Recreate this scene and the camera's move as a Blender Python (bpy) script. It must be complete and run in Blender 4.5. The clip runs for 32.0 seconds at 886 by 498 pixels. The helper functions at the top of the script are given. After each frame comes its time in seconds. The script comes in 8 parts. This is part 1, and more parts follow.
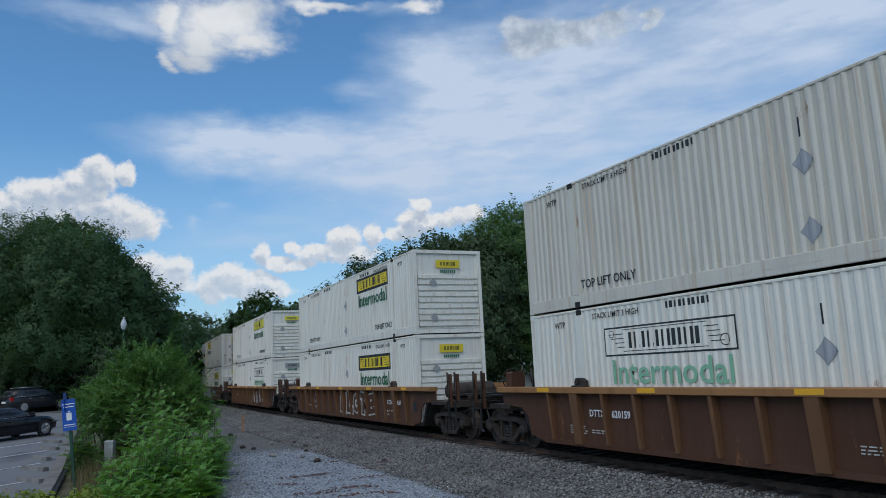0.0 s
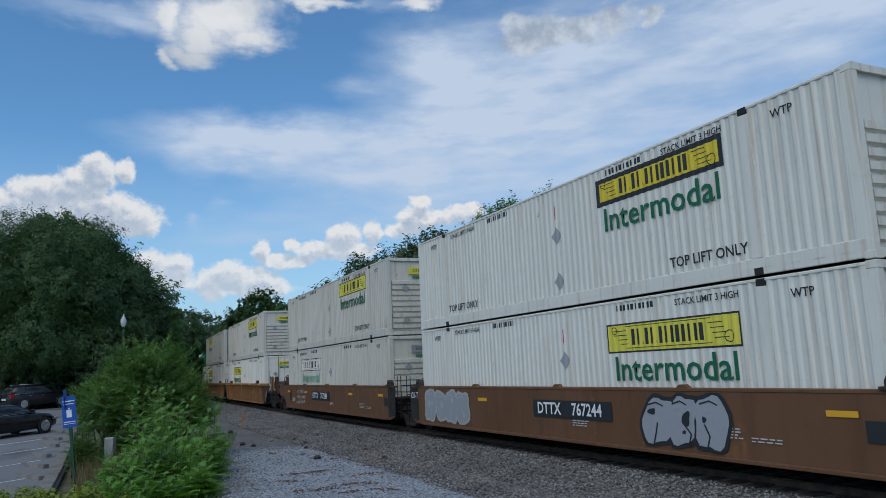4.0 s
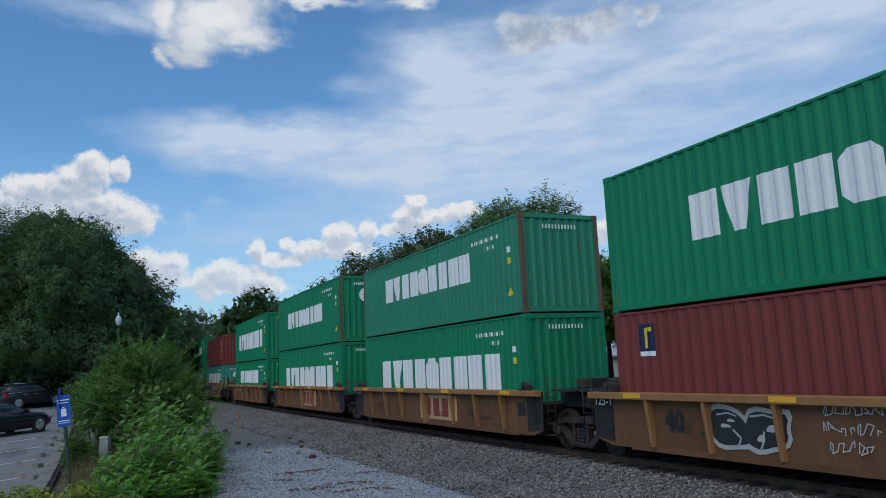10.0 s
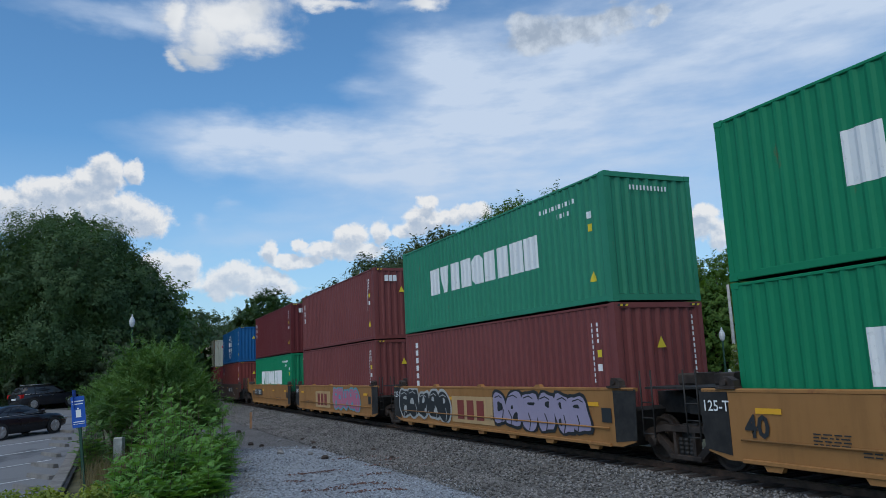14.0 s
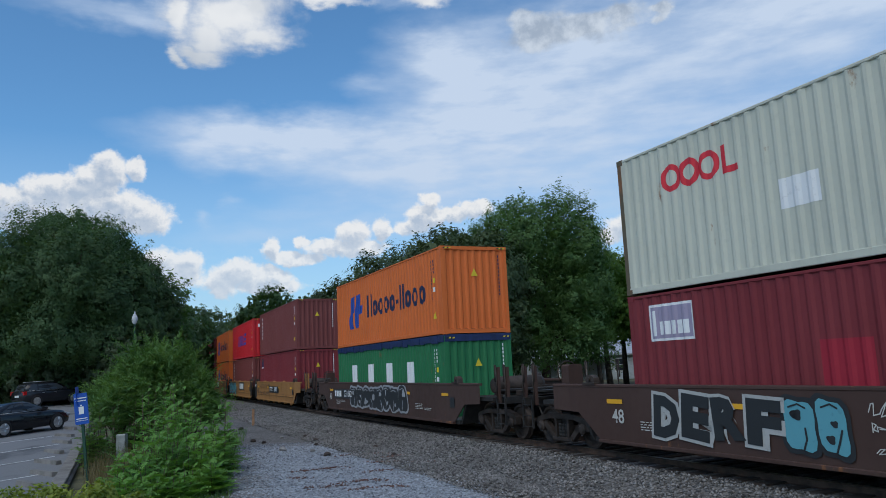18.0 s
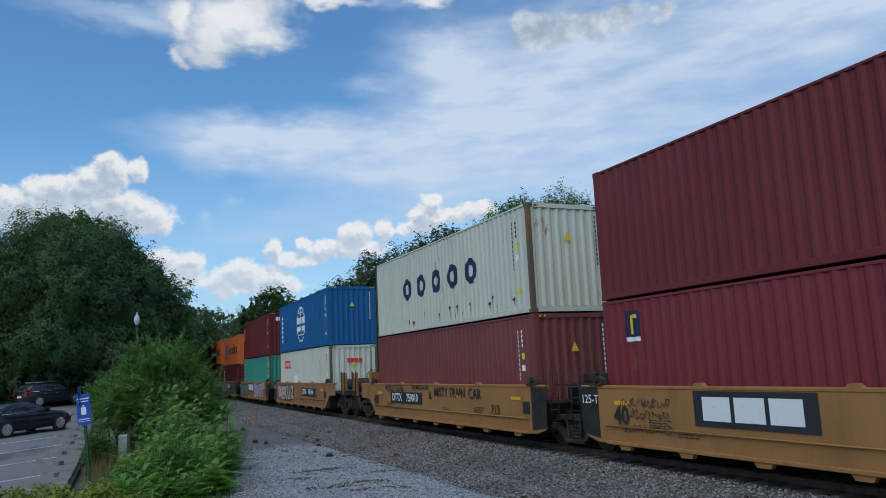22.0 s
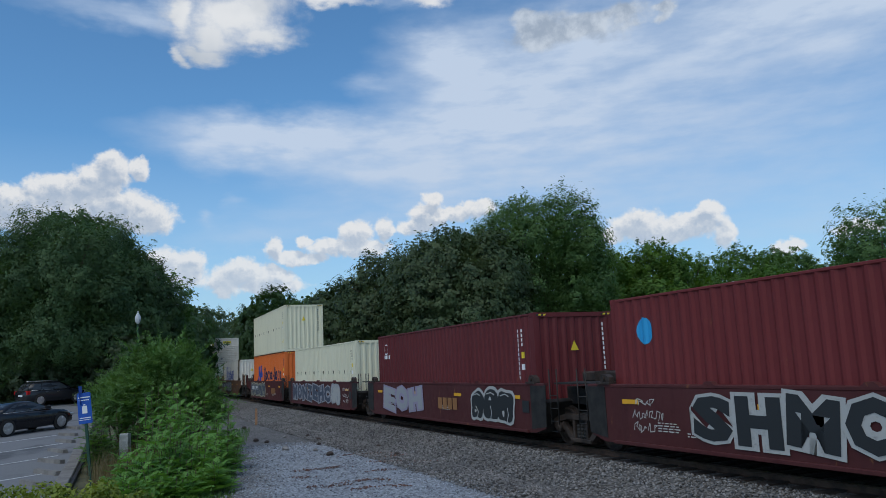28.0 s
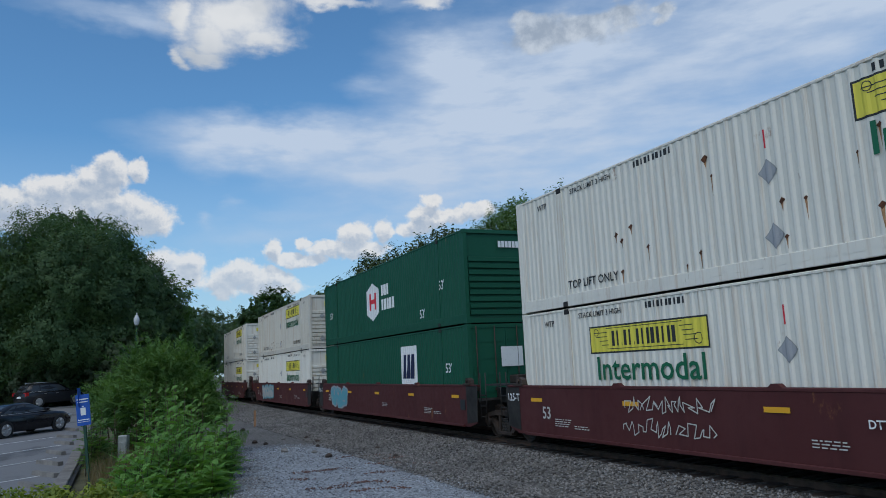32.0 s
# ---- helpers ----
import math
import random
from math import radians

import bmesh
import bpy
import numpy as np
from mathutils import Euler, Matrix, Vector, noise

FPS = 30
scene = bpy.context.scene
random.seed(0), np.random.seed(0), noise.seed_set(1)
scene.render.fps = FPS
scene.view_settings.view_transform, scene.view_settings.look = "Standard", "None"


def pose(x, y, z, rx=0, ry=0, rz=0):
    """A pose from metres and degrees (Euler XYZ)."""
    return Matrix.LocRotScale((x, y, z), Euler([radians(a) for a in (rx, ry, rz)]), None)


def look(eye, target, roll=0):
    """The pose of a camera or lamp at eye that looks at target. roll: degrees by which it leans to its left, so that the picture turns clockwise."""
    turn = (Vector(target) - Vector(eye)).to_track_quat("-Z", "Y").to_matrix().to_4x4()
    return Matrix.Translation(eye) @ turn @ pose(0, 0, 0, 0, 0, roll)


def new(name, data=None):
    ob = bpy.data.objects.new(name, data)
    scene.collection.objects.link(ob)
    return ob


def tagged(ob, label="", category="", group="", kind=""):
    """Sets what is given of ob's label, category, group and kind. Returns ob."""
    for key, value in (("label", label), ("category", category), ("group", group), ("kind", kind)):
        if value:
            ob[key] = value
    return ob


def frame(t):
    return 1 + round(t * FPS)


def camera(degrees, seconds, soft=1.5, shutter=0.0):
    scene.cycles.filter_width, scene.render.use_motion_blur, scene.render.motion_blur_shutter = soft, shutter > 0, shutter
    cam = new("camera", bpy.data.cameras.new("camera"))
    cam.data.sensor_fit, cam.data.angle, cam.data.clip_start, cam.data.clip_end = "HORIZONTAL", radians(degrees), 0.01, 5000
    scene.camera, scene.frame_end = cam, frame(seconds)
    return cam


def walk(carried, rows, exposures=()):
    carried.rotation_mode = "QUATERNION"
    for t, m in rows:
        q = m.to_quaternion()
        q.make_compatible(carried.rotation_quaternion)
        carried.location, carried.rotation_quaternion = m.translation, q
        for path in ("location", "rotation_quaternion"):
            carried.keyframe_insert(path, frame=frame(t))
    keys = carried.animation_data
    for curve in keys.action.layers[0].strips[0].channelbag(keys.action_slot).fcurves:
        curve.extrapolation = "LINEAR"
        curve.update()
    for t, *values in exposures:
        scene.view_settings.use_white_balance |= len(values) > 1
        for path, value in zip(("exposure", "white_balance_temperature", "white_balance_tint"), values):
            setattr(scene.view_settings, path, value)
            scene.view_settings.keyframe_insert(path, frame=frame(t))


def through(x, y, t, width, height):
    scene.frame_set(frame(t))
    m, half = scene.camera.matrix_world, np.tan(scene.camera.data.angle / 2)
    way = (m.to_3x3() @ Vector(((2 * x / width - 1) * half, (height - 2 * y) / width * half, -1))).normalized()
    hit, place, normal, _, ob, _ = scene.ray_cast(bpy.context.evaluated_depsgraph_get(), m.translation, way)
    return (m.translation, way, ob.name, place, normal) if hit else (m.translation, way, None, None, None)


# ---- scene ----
# The camera stands still in a person's hold and turns by small amounts: seconds, yaw, pitch, roll.
cam = camera(61.07, 32.0, soft=0.9, shutter=0.0)
EYE = Vector((0.0, 0.0, 2.08))
TURNS = [
    (0, 0.10, 9.15, -2.63), (0.5, 0.12, 9.22, -2.63), (1, 0.10, 9.24, -2.64), (1.5, 0.07, 9.18, -2.64), (2, 0.10, 9.08, -2.64),
    (2.5, 0.13, 8.98, -2.64), (3, 0.12, 8.96, -2.64), (3.5, 0.10, 8.96, -2.64), (5.5, 0.23, 8.73, -2.61), (6, 0.30, 8.70, -2.61),
    (6.5, 0.34, 8.74, -2.60), (7, 0.34, 8.81, -2.60), (7.5, 0.32, 8.84, -2.60), (8, 0.34, 8.78, -2.60), (8.5, 0.40, 8.72, -2.60),
    (9, 0.46, 8.79, -2.61), (9.5, 0.46, 8.85, -2.61), (10, 0.43, 8.84, -2.62), (10.5, 0.37, 8.80, -2.62), (11, 0.29, 8.81, -2.62),
    (11.5, 0.20, 8.85, -2.62), (12, 0.12, 8.85, -2.63), (12.5, 0.07, 8.85, -2.63), (13, -0.02, 8.86, -2.64), (13.5, -0.21, 8.90, -2.65),
    (14, -0.45, 8.96, -2.66), (14.5, -0.62, 9.00, -2.67), (16.5, -0.77, 8.88, -2.67), (17, -0.74, 8.85, -2.66), (17.5, -0.68, 8.79, -2.65),
    (18, -0.62, 8.75, -2.64), (18.5, -0.59, 8.72, -2.64), (19, -0.58, 8.68, -2.63), (19.5, -0.57, 8.63, -2.62), (20, -0.59, 8.63, -2.61),
    (20.5, -0.66, 8.65, -2.62), (21, -0.72, 8.68, -2.62), (21.5, -0.73, 8.73, -2.62), (22, -0.77, 8.81, -2.63), (22.5, -0.78, 8.83, -2.62),
    (23, -0.74, 8.84, -2.62), (23.5, -0.71, 8.85, -2.61), (24, -0.71, 8.85, -2.61), (24.5, -0.71, 8.84, -2.61), (25, -0.70, 8.83, -2.61),
    (25.5, -0.71, 8.82, -2.61), (27.5, -0.80, 8.74, -2.60), (28, -0.83, 8.73, -2.61), (28.5, -0.86, 8.69, -2.61), (29, -0.90, 8.71, -2.61),
    (29.5, -0.92, 8.81, -2.61), (30, -0.88, 8.92, -2.61), (30.5, -0.82, 8.97, -2.60), (31, -0.78, 8.92, -2.59), (31.5, -0.76, 8.85, -2.57),
    (32, -0.75, 8.87, -2.58),
]


def aim(yaw, pitch):
    y, p = radians(yaw), radians(pitch)
    return EYE + 50 * Vector((math.sin(y) * math.cos(p), math.cos(y) * math.cos(p), math.sin(p)))


walk(cam, [(t, look(EYE, aim(y, p), r)) for t, y, p, r in TURNS], exposures=[(0.0, -0.08), (7.0, -0.10), (13.0, -0.02), (17.0, 0.0), (20.0, 0.03), (25.0, -0.02), (29.0, -0.10), (32.0, -0.14)])

# ---- small node helpers ----
def nd(tree, kind, ins=None, **props):
    """A node with its properties and its inputs, which are values or other nodes' sockets."""
    node = tree.nodes.new(kind)
    for key, value in props.items():
        setattr(node, key, value)
    for key, value in (ins or {}).items():
        if isinstance(value, bpy.types.NodeSocket):
            tree.links.new(value, node.inputs[key])
        else:
            node.inputs[key].default_value = value
    return node


def mixed(tree, fac, a, b, blend="MIX"):
    m = nd(tree, "ShaderNodeMix", {0: fac, 6: a, 7: b}, data_type="RGBA", blend_type=blend)
    return m.outputs[2]


def calc(tree, op, a, b=0.0, c=0.0, clamp=False):
    return nd(tree, "ShaderNodeMath", {0: a, 1: b, 2: c}, operation=op, use_clamp=clamp).outputs[0]


def ranged(tree, value, lo, hi, to0=0.0, to1=1.0, smooth=True):
    return nd(tree, "ShaderNodeMapRange", {0: value, 1: lo, 2: hi, 3: to0, 4: to1},
              interpolation_type="SMOOTHSTEP" if smooth else "LINEAR").outputs[0]


def rgb(r, g, b):
    return (r, g, b, 1.0)


# ---- world: blue summer sky with fair-weather heaps and a high veil ----
SUN_AZ, SUN_EL = 202.0, 54.0   # clockwise from the view's straight ahead
world = bpy.data.worlds.new("sky")
scene.world = world
world.use_nodes = True
wt = world.node_tree
wt.nodes.clear()
wdir = nd(wt, "ShaderNodeTexCoord").outputs["Generated"]
sky = nd(wt, "ShaderNodeTexSky", sky_type="NISHITA", sun_disc=False, sun_elevation=radians(SUN_EL),
         sun_rotation=radians(SUN_AZ), air_density=1.0, dust_density=0.6, ozone_density=2.5)
axes = nd(wt, "ShaderNodeSeparateXYZ", {0: wdir})
az = calc(wt, "MULTIPLY", calc(wt, "ARCTAN2", axes.outputs[0], axes.outputs[1]), 180 / math.pi)
el = calc(wt, "MULTIPLY", calc(wt, "ARCSINE", axes.outputs[2]), 180 / math.pi)
spot = nd(wt, "ShaderNodeCombineXYZ", {0: az, 1: el, 2: 0.0}).outputs[0]


def warped(scale, amount, detail, stretch=1.0, rough=0.6):
    n = nd(wt, "ShaderNodeTexNoise", {"Vector": nd(wt, "ShaderNodeVectorMath", {0: spot, 1: (1.0, stretch, 1.0)}, operation="MULTIPLY").outputs[0],
                                      "Scale": scale, "Detail": detail, "Roughness": rough})
    off = nd(wt, "ShaderNodeVectorMath", {0: n.outputs["Color"], 1: (0.5, 0.5, 0.5)}, operation="SUBTRACT").outputs[0]
    off = nd(wt, "ShaderNodeVectorMath", {0: off, 1: (amount, amount, 0.0)}, operation="MULTIPLY").outputs[0]
    return nd(wt, "ShaderNodeVectorMath", {0: spot, 1: off}, operation="ADD").outputs[0]


def apart(where, puff):
    """How far a direction lies from a puff's middle, in its own half-widths, as a vector."""
    d = nd(wt, "ShaderNodeVectorMath", {0: where, 1: (puff[0], puff[1], 0.0)}, operation="SUBTRACT").outputs[0]
    return nd(wt, "ShaderNodeVectorMath", {0: d, 1: (1 / puff[2], 1 / puff[3], 0.0)}, operation="MULTIPLY").outputs[0]


def heaped(where, puffs):
    """Round heaps, each 1 in its middle and 0 at its rim."""
    total = None
    for puff in puffs:
        d = calc(wt, "SUBTRACT", 1.0, nd(wt, "ShaderNodeVectorMath", {0: apart(where, puff)}, operation="LENGTH").outputs["Value"])
        total = d if total is None else calc(wt, "SMOOTH_MAX", total, d, 0.25)
    return total


def veiled(where, puffs):
    """Soft patches that add up."""
    total = 0.0
    for puff in puffs:
        d = apart(where, puff)
        d2 = nd(wt, "ShaderNodeVectorMath", {0: d, 1: d}, operation="DOT_PRODUCT").outputs["Value"]
        total = calc(wt, "MULTIPLY_ADD", calc(wt, "POWER", 0.40, d2), puff[4], total)
    return total


def cloud_noise(scale, detail, rough=0.55, shift=(0.0, 0.0, 0.0), stretch=(1.0, 1.0, 1.0)):
    v = nd(wt, "ShaderNodeVectorMath", {0: nd(wt, "ShaderNodeVectorMath", {0: spot, 1: shift}, operation="ADD").outputs[0], 1: stretch}, operation="MULTIPLY").outputs[0]
    return nd(wt, "ShaderNodeTexNoise", {"Vector": v, "Scale": scale, "Detail": detail, "Roughness": rough}).outputs["Fac"]


# heaps and veils: azimuth, elevation, half-width, half-height in degrees (veils: weight)
HEAPS = [(-24.9, 14.6, 1.2, 1.1), (-23.2, 14.7, 0.7, 0.8), (-25.9, 13.7, 1.8, 1.1), (-28.1, 13.0, 2.4, 1.0), (-30.9, 12.0, 2.7, 1.1), (-22.7, 11.3, 2.0, 1.2),
         (-24.8, 11.9, 2.7, 1.4), (-32.2, 11.1, 2.1, 1.0), (-28.8, 11.3, 4.0, 1.5), (-21.4, 8.0, 1.6, 1.1), (-19.6, 8.1, 1.1, 0.9), (-20.7, 7.1, 2.2, 0.9),
         (-16.0, 7.5, 1.5, 0.9), (-17.2, 6.7, 1.3, 1.1), (-13.9, 7.0, 1.7, 0.8), (-11.4, 9.6, 0.6, 0.5), (-13.7, 9.1, 0.7, 0.8)]
HEAPS_B = [(-5.2, 10.4, 0.7, 0.9), (-7.4, 10.2, 1.2, 0.9), (-9.2, 9.2, 1.8, 0.6), (-7.1, 9.0, 2.2, 0.7), (-11.8, 8.4, 2.2, 0.5), (-13.9, 6.4, 2.6, 0.7),
           (-2.0, 11.2, 1.4, 0.9), (-1.4, 12.4, 0.8, 0.6), (0.2, 11.4, 1.8, 0.6), (2.0, 11.7, 1.4, 0.6), (-2.9, 10.5, 1.4, 0.6), (14.0, 9.5, 2.0, 1.1), (14.1, 10.2, 0.6, 0.5),
           (19.1, 10.0, 1.1, 0.8), (17.6, 9.2, 2.4, 1.0), (15.6, 8.9, 2.4, 1.0), (20.0, 8.3, 0.8, 0.8), (24.0, 7.0, 1.0, 0.5), (12.1, 9.0, 1.1, 0.6), (28.5, 7.8, 1.6, 0.6)]
SOFT = [(-16.5, 25.6, 5.5, 2.6), (-18.2, 24.3, 3.1, 1.7), (-18.8, 23.1, 2.1, 0.9), (-20.4, 22.6, 0.8, 0.7), (-14.4, 24.6, 2.9, 1.4), (-20.5, 25.3, 1.3, 1.7), (-9.0, 27.1, 3.9, 0.7), (-1.3, 27.0, 2.2, 0.8)]
DULL = [(7.7, 24.1, 3.2, 1.4), (6.4, 25.0, 1.2, 1.1), (11.5, 24.5, 3.9, 1.4), (14.3, 24.9, 2.6, 1.1), (17.5, 24.6, 0.9, 0.6)]
VEILS = [(-15.9, 17.4, 6.3, 1.3, 0.75), (-10.3, 17.5, 8.2, 1.4, 0.8), (-7.8, 15.6, 7.4, 1.8, 0.7), (-0.5, 18.8, 3.8, 1.3, 0.5), (3.4, 17.5, 7.5, 3.2, 0.5), (-3.0, 13.6, 6.6, 1.9, 0.65),
         (-10.0, 10.8, 7.3, 1.3, 0.45), (-15.9, 9.6, 3.7, 1.0, 0.35), (-17.9, 16.3, 3.7, 1.2, 0.4), (-1.2, 23.4, 2.7, 1.6, 0.75), (1.9, 21.4, 4.5, 2.5, 0.6), (7.8, 22.9, 8.4, 3.7, 0.6)]
VEILS_B = [(9.1, 16.3, 11.3, 5.0, 0.50), (21.8, 23.5, 13.2, 3.4, 0.75), (30.5, 22.3, 8.2, 3.2, 0.6), (17.7, 18.1, 13.6, 4.3, 0.40), (26.9, 14.7, 9.7, 5.4, 0.38), (10.8, 11.5, 12.0, 3.8, 0.4),
           (27.1, 8.1, 7.3, 2.9, 0.30), (-26.0, 25.3, 5.0, 1.1, 0.55), (-22.9, 25.2, 2.8, 1.4, 0.6), (-6.0, 21.6, 1.8, 0.7, 0.45), (-16.6, 12.4, 0.6, 0.5, 0.5), (-18.6, 11.4, 0.4, 0.6, 0.5), (-3.8, 26.9, 2.7, 0.6, 0.5)]
crisp = warped(0.75, 1.3, 6.0, 1.0, 0.6)
lifted = nd(wt, "ShaderNodeVectorMath", {0: crisp, 1: (0.25, 0.75, 0.0)}, operation="ADD").outputs[0]
soft_ = warped(0.22, 3.4, 5.0, 2.4, 0.55)
billow = calc(wt, "MULTIPLY", calc(wt, "ABSOLUTE", calc(wt, "SUBTRACT", cloud_noise(0.62, 6.0, 0.6), 0.5)), 2.0)     # creases between round puffs
billow_up = calc(wt, "MULTIPLY", calc(wt, "ABSOLUTE", calc(wt, "SUBTRACT", cloud_noise(0.62, 6.0, 0.6, (0.18, 0.42, 0.0)), 0.5)), 2.0)
streaks = cloud_noise(0.30, 6.0, 0.55, (3.0, 1.0, 0.0), (0.55, 2.0, 1.0))
broad = cloud_noise(0.16, 3.0, 0.5, (9.0, 4.0, 0.0))
wide = nd(wt, "ShaderNodeTexNoise", {"Vector": wdir, "Scale": 2.2, "Detail": 6.0, "Roughness": 0.6}).outputs["Fac"]
heap = calc(wt, "MULTIPLY_ADD", billow, 0.75, heaped(crisp, HEAPS + HEAPS_B))
heap_up = calc(wt, "MULTIPLY_ADD", billow_up, 0.75, heaped(lifted, HEAPS + HEAPS_B))
puffy = calc(wt, "MULTIPLY_ADD", calc(wt, "SUBTRACT", cloud_noise(0.30, 6.0, 0.6), 0.5), 1.3, heaped(soft_, SOFT))
dull = calc(wt, "MULTIPLY_ADD", calc(wt, "SUBTRACT", cloud_noise(0.34, 6.0, 0.6, (7.0, 0.0, 0.0)), 0.5), 1.5, heaped(soft_, DULL))
veil = calc(wt, "MULTIPLY", veiled(soft_, VEILS + VEILS_B), ranged(wt, streaks, 0.25, 0.75, 0.70, 1.30))
aside = ranged(wt, calc(wt, "ABSOLUTE", az), 38.0, 55.0)      # the sky goes on around the camera
above = ranged(wt, el, 30.0, 42.0)
veil = calc(wt, "ADD", veil, calc(wt, "MULTIPLY", calc(wt, "MAXIMUM", aside, above), ranged(wt, wide, 0.45, 0.7)))
blue = mixed(wt, 1.0, sky.outputs[0], rgb(0.081, 0.127, 0.150), "MULTIPLY")
pale = mixed(wt, ranged(wt, veil, 0.10, 1.35, 0.0, 0.95, False), blue, rgb(0.565, 0.672, 0.835))
pale = mixed(wt, ranged(wt, el, 1.0, 17.0, 0.62, 0.0, False), pale, rgb(0.47, 0.60, 0.76))
# heaps: bright heads, blue-grey hollows and bases
hollow = calc(wt, "ADD", ranged(wt, heap_up, -0.15, 0.60, 0.0, 0.85), calc(wt, "MULTIPLY", calc(wt, "SUBTRACT", billow_up, billow), 0.9), clamp=True)
white = mixed(wt, hollow, rgb(0.84, 0.84, 0.84), rgb(0.43, 0.51, 0.63))
white = mixed(wt, ranged(wt, el, 6.0, 12.0, 0.30, 0.0), white, rgb(0.66, 0.75, 0.86))
full = mixed(wt, ranged(wt, puffy, -0.08, 0.75, 0.0, 0.95), pale, mixed(wt, calc(wt, "ADD", ranged(wt, el, 22.2, 25.8, 0.55, 0.0), ranged(wt, broad, 0.40, 0.62, 0.0, 0.5), clamp=True), rgb(0.82, 0.84, 0.86), rgb(0.46, 0.52, 0.60)))
full = mixed(wt, ranged(wt, dull, -0.15, 0.50, 0.0, 0.85), full, mixed(wt, ranged(wt, cloud_noise(0.4, 5.0, 0.6), 0.38, 0.66), rgb(0.34, 0.41, 0.51), rgb(0.60, 0.67, 0.76)))
full = mixed(wt, ranged(wt, heap, -0.18, 0.30, 0.0, 0.92), full, white)
nd(wt, "ShaderNodeOutputWorld", {0: nd(wt, "ShaderNodeBackground", {0: full, 1: 1.0}).outputs[0]})

lamp = bpy.data.lights.new("sun", "SUN")
lamp.energy, lamp.angle, lamp.color = 1.75, radians(70), (1.0, 0.93, 0.80)
sun_way = Vector((math.sin(radians(SUN_AZ)) * math.cos(radians(SUN_EL)), math.cos(radians(SUN_AZ)) * math.cos(radians(SUN_EL)), math.sin(radians(SUN_EL))))
new("sun", lamp).matrix_world = look(sun_way * 100, (0, 0, 0))

# ---- materials ----
def base_material(name, rough=0.6, metal=0.0, spec=0.4):
    m = bpy.data.materials.new(name)
    m.use_nodes = True
    t = m.node_tree
    b = t.nodes["Principled BSDF"]
    b.inputs["Roughness"].default_value, b.inputs["Metallic"].default_value = rough, metal
    b.inputs["Specular IOR Level"].default_value = spec
    return m, t, b


def noise_at(t, scale, detail=4.0, rough=0.6, stretch=None, seed=True):
    """Noise in the object's own metres; each object takes another stretch of it."""
    v = nd(t, "ShaderNodeTexCoord").outputs["Object"]
    if stretch:
        v = nd(t, "ShaderNodeVectorMath", {0: v, 1: stretch}, operation="MULTIPLY").outputs[0]
    if seed:
        r = nd(t, "ShaderNodeObjectInfo").outputs["Random"]
        v = nd(t, "ShaderNodeVectorMath", {0: v, 1: calc(t, "MULTIPLY", r, 57.0)}, operation="ADD").outputs[0]
    return nd(t, "ShaderNodeTexNoise", {"Vector": v, "Scale": scale, "Detail": detail, "Roughness": rough}).outputs["Fac"]


def bumped(t, b, height, strength=0.3, distance=0.01):
    n = nd(t, "ShaderNodeBump", {"Strength": strength, "Distance": distance, "Height": height})
    t.links.new(n.outputs[0], b.inputs["Normal"])


def paint(name, colour, fade=0.25, rust=0.15, streak=0.3, rough=0.5, seep=0.0):
    """Weathered paint on steel: faded patches, run-down dirt and rust breaking through."""
    m, t, b = base_material(name, rough, 0.0, 0.25)
    r, g, bl = colour
    big, fine = noise_at(t, 0.35, 3.0), noise_at(t, 5.0, 5.0)
    runs = noise_at(t, 2.2, 5.0, 0.65, (1.0, 1.0, 0.12))
    light = (min(1, r * 1.15 + 0.008), min(1, g * 1.15 + 0.008), min(1, bl * 1.15 + 0.008))
    dark = (r * 0.72, g * 0.74, bl * 0.76)
    c = mixed(t, ranged(t, big, 0.3, 0.7, 0.0, fade * 2), rgb(*colour), rgb(*light))
    c = mixed(t, ranged(t, runs, 0.48, 0.72, 0.0, streak), c, rgb(*dark))
    c = mixed(t, ranged(t, fine, 0.55, 0.75, 0.0, 0.25), c, rgb(*dark))
    if seep:   # rusty water run down the hollows
        lines = noise_at(t, 1.0, 4.0, 0.7, (7.0, 7.0, 0.22))
        c = mixed(t, ranged(t, lines, 0.50, 0.68, 0.0, seep), c, rgb(0.42, 0.27, 0.15))
    breaks = calc(t, "MULTIPLY", ranged(t, noise_at(t, 1.7, 6.0, 0.7, (1.0, 1.0, 0.45)), 0.66 - rust * 0.22, 0.76 - rust * 0.2), 0.85)
    c = mixed(t, breaks, c, mixed(t, fine, rgb(0.16, 0.06, 0.025), rgb(0.30, 0.13, 0.05)))
    t.links.new(c, b.inputs["Base Color"])
    t.links.new(calc(t, "ADD", rough - 0.1, calc(t, "MULTIPLY", fine, 0.3)), b.inputs["Roughness"])
    bumped(t, b, fine, 0.12, 0.004)
    return m


def plain(name, colour, rough=0.5, metal=0.0, vary=0.2, scale=6.0, bump=0.1):
    m, t, b = base_material(name, rough, metal)
    n = noise_at(t, scale, 4.0)
    dark = tuple(x * (1 - vary) for x in colour)
    light = tuple(min(1.0, x * (1 + vary)) for x in colour)
    t.links.new(mixed(t, ranged(t, n, 0.3, 0.7), rgb(*dark), rgb(*light)), b.inputs["Base Color"])
    if bump:
        bumped(t, b, n, bump, 0.004)
    return m


def stencil(name, colour, worn=0.45):
    """Painted signs on steel: flaked here and there, showing dull grime."""
    m, t, b = base_material(name, 0.55)
    n = noise_at(t, 9.0, 6.0, 0.7)
    d = tuple(x * 0.45 for x in colour)
    t.links.new(mixed(t, ranged(t, n, 0.62 - worn * 0.15, 0.75, 0.0, worn), rgb(*colour), rgb(*d)), b.inputs["Base Color"])
    return m


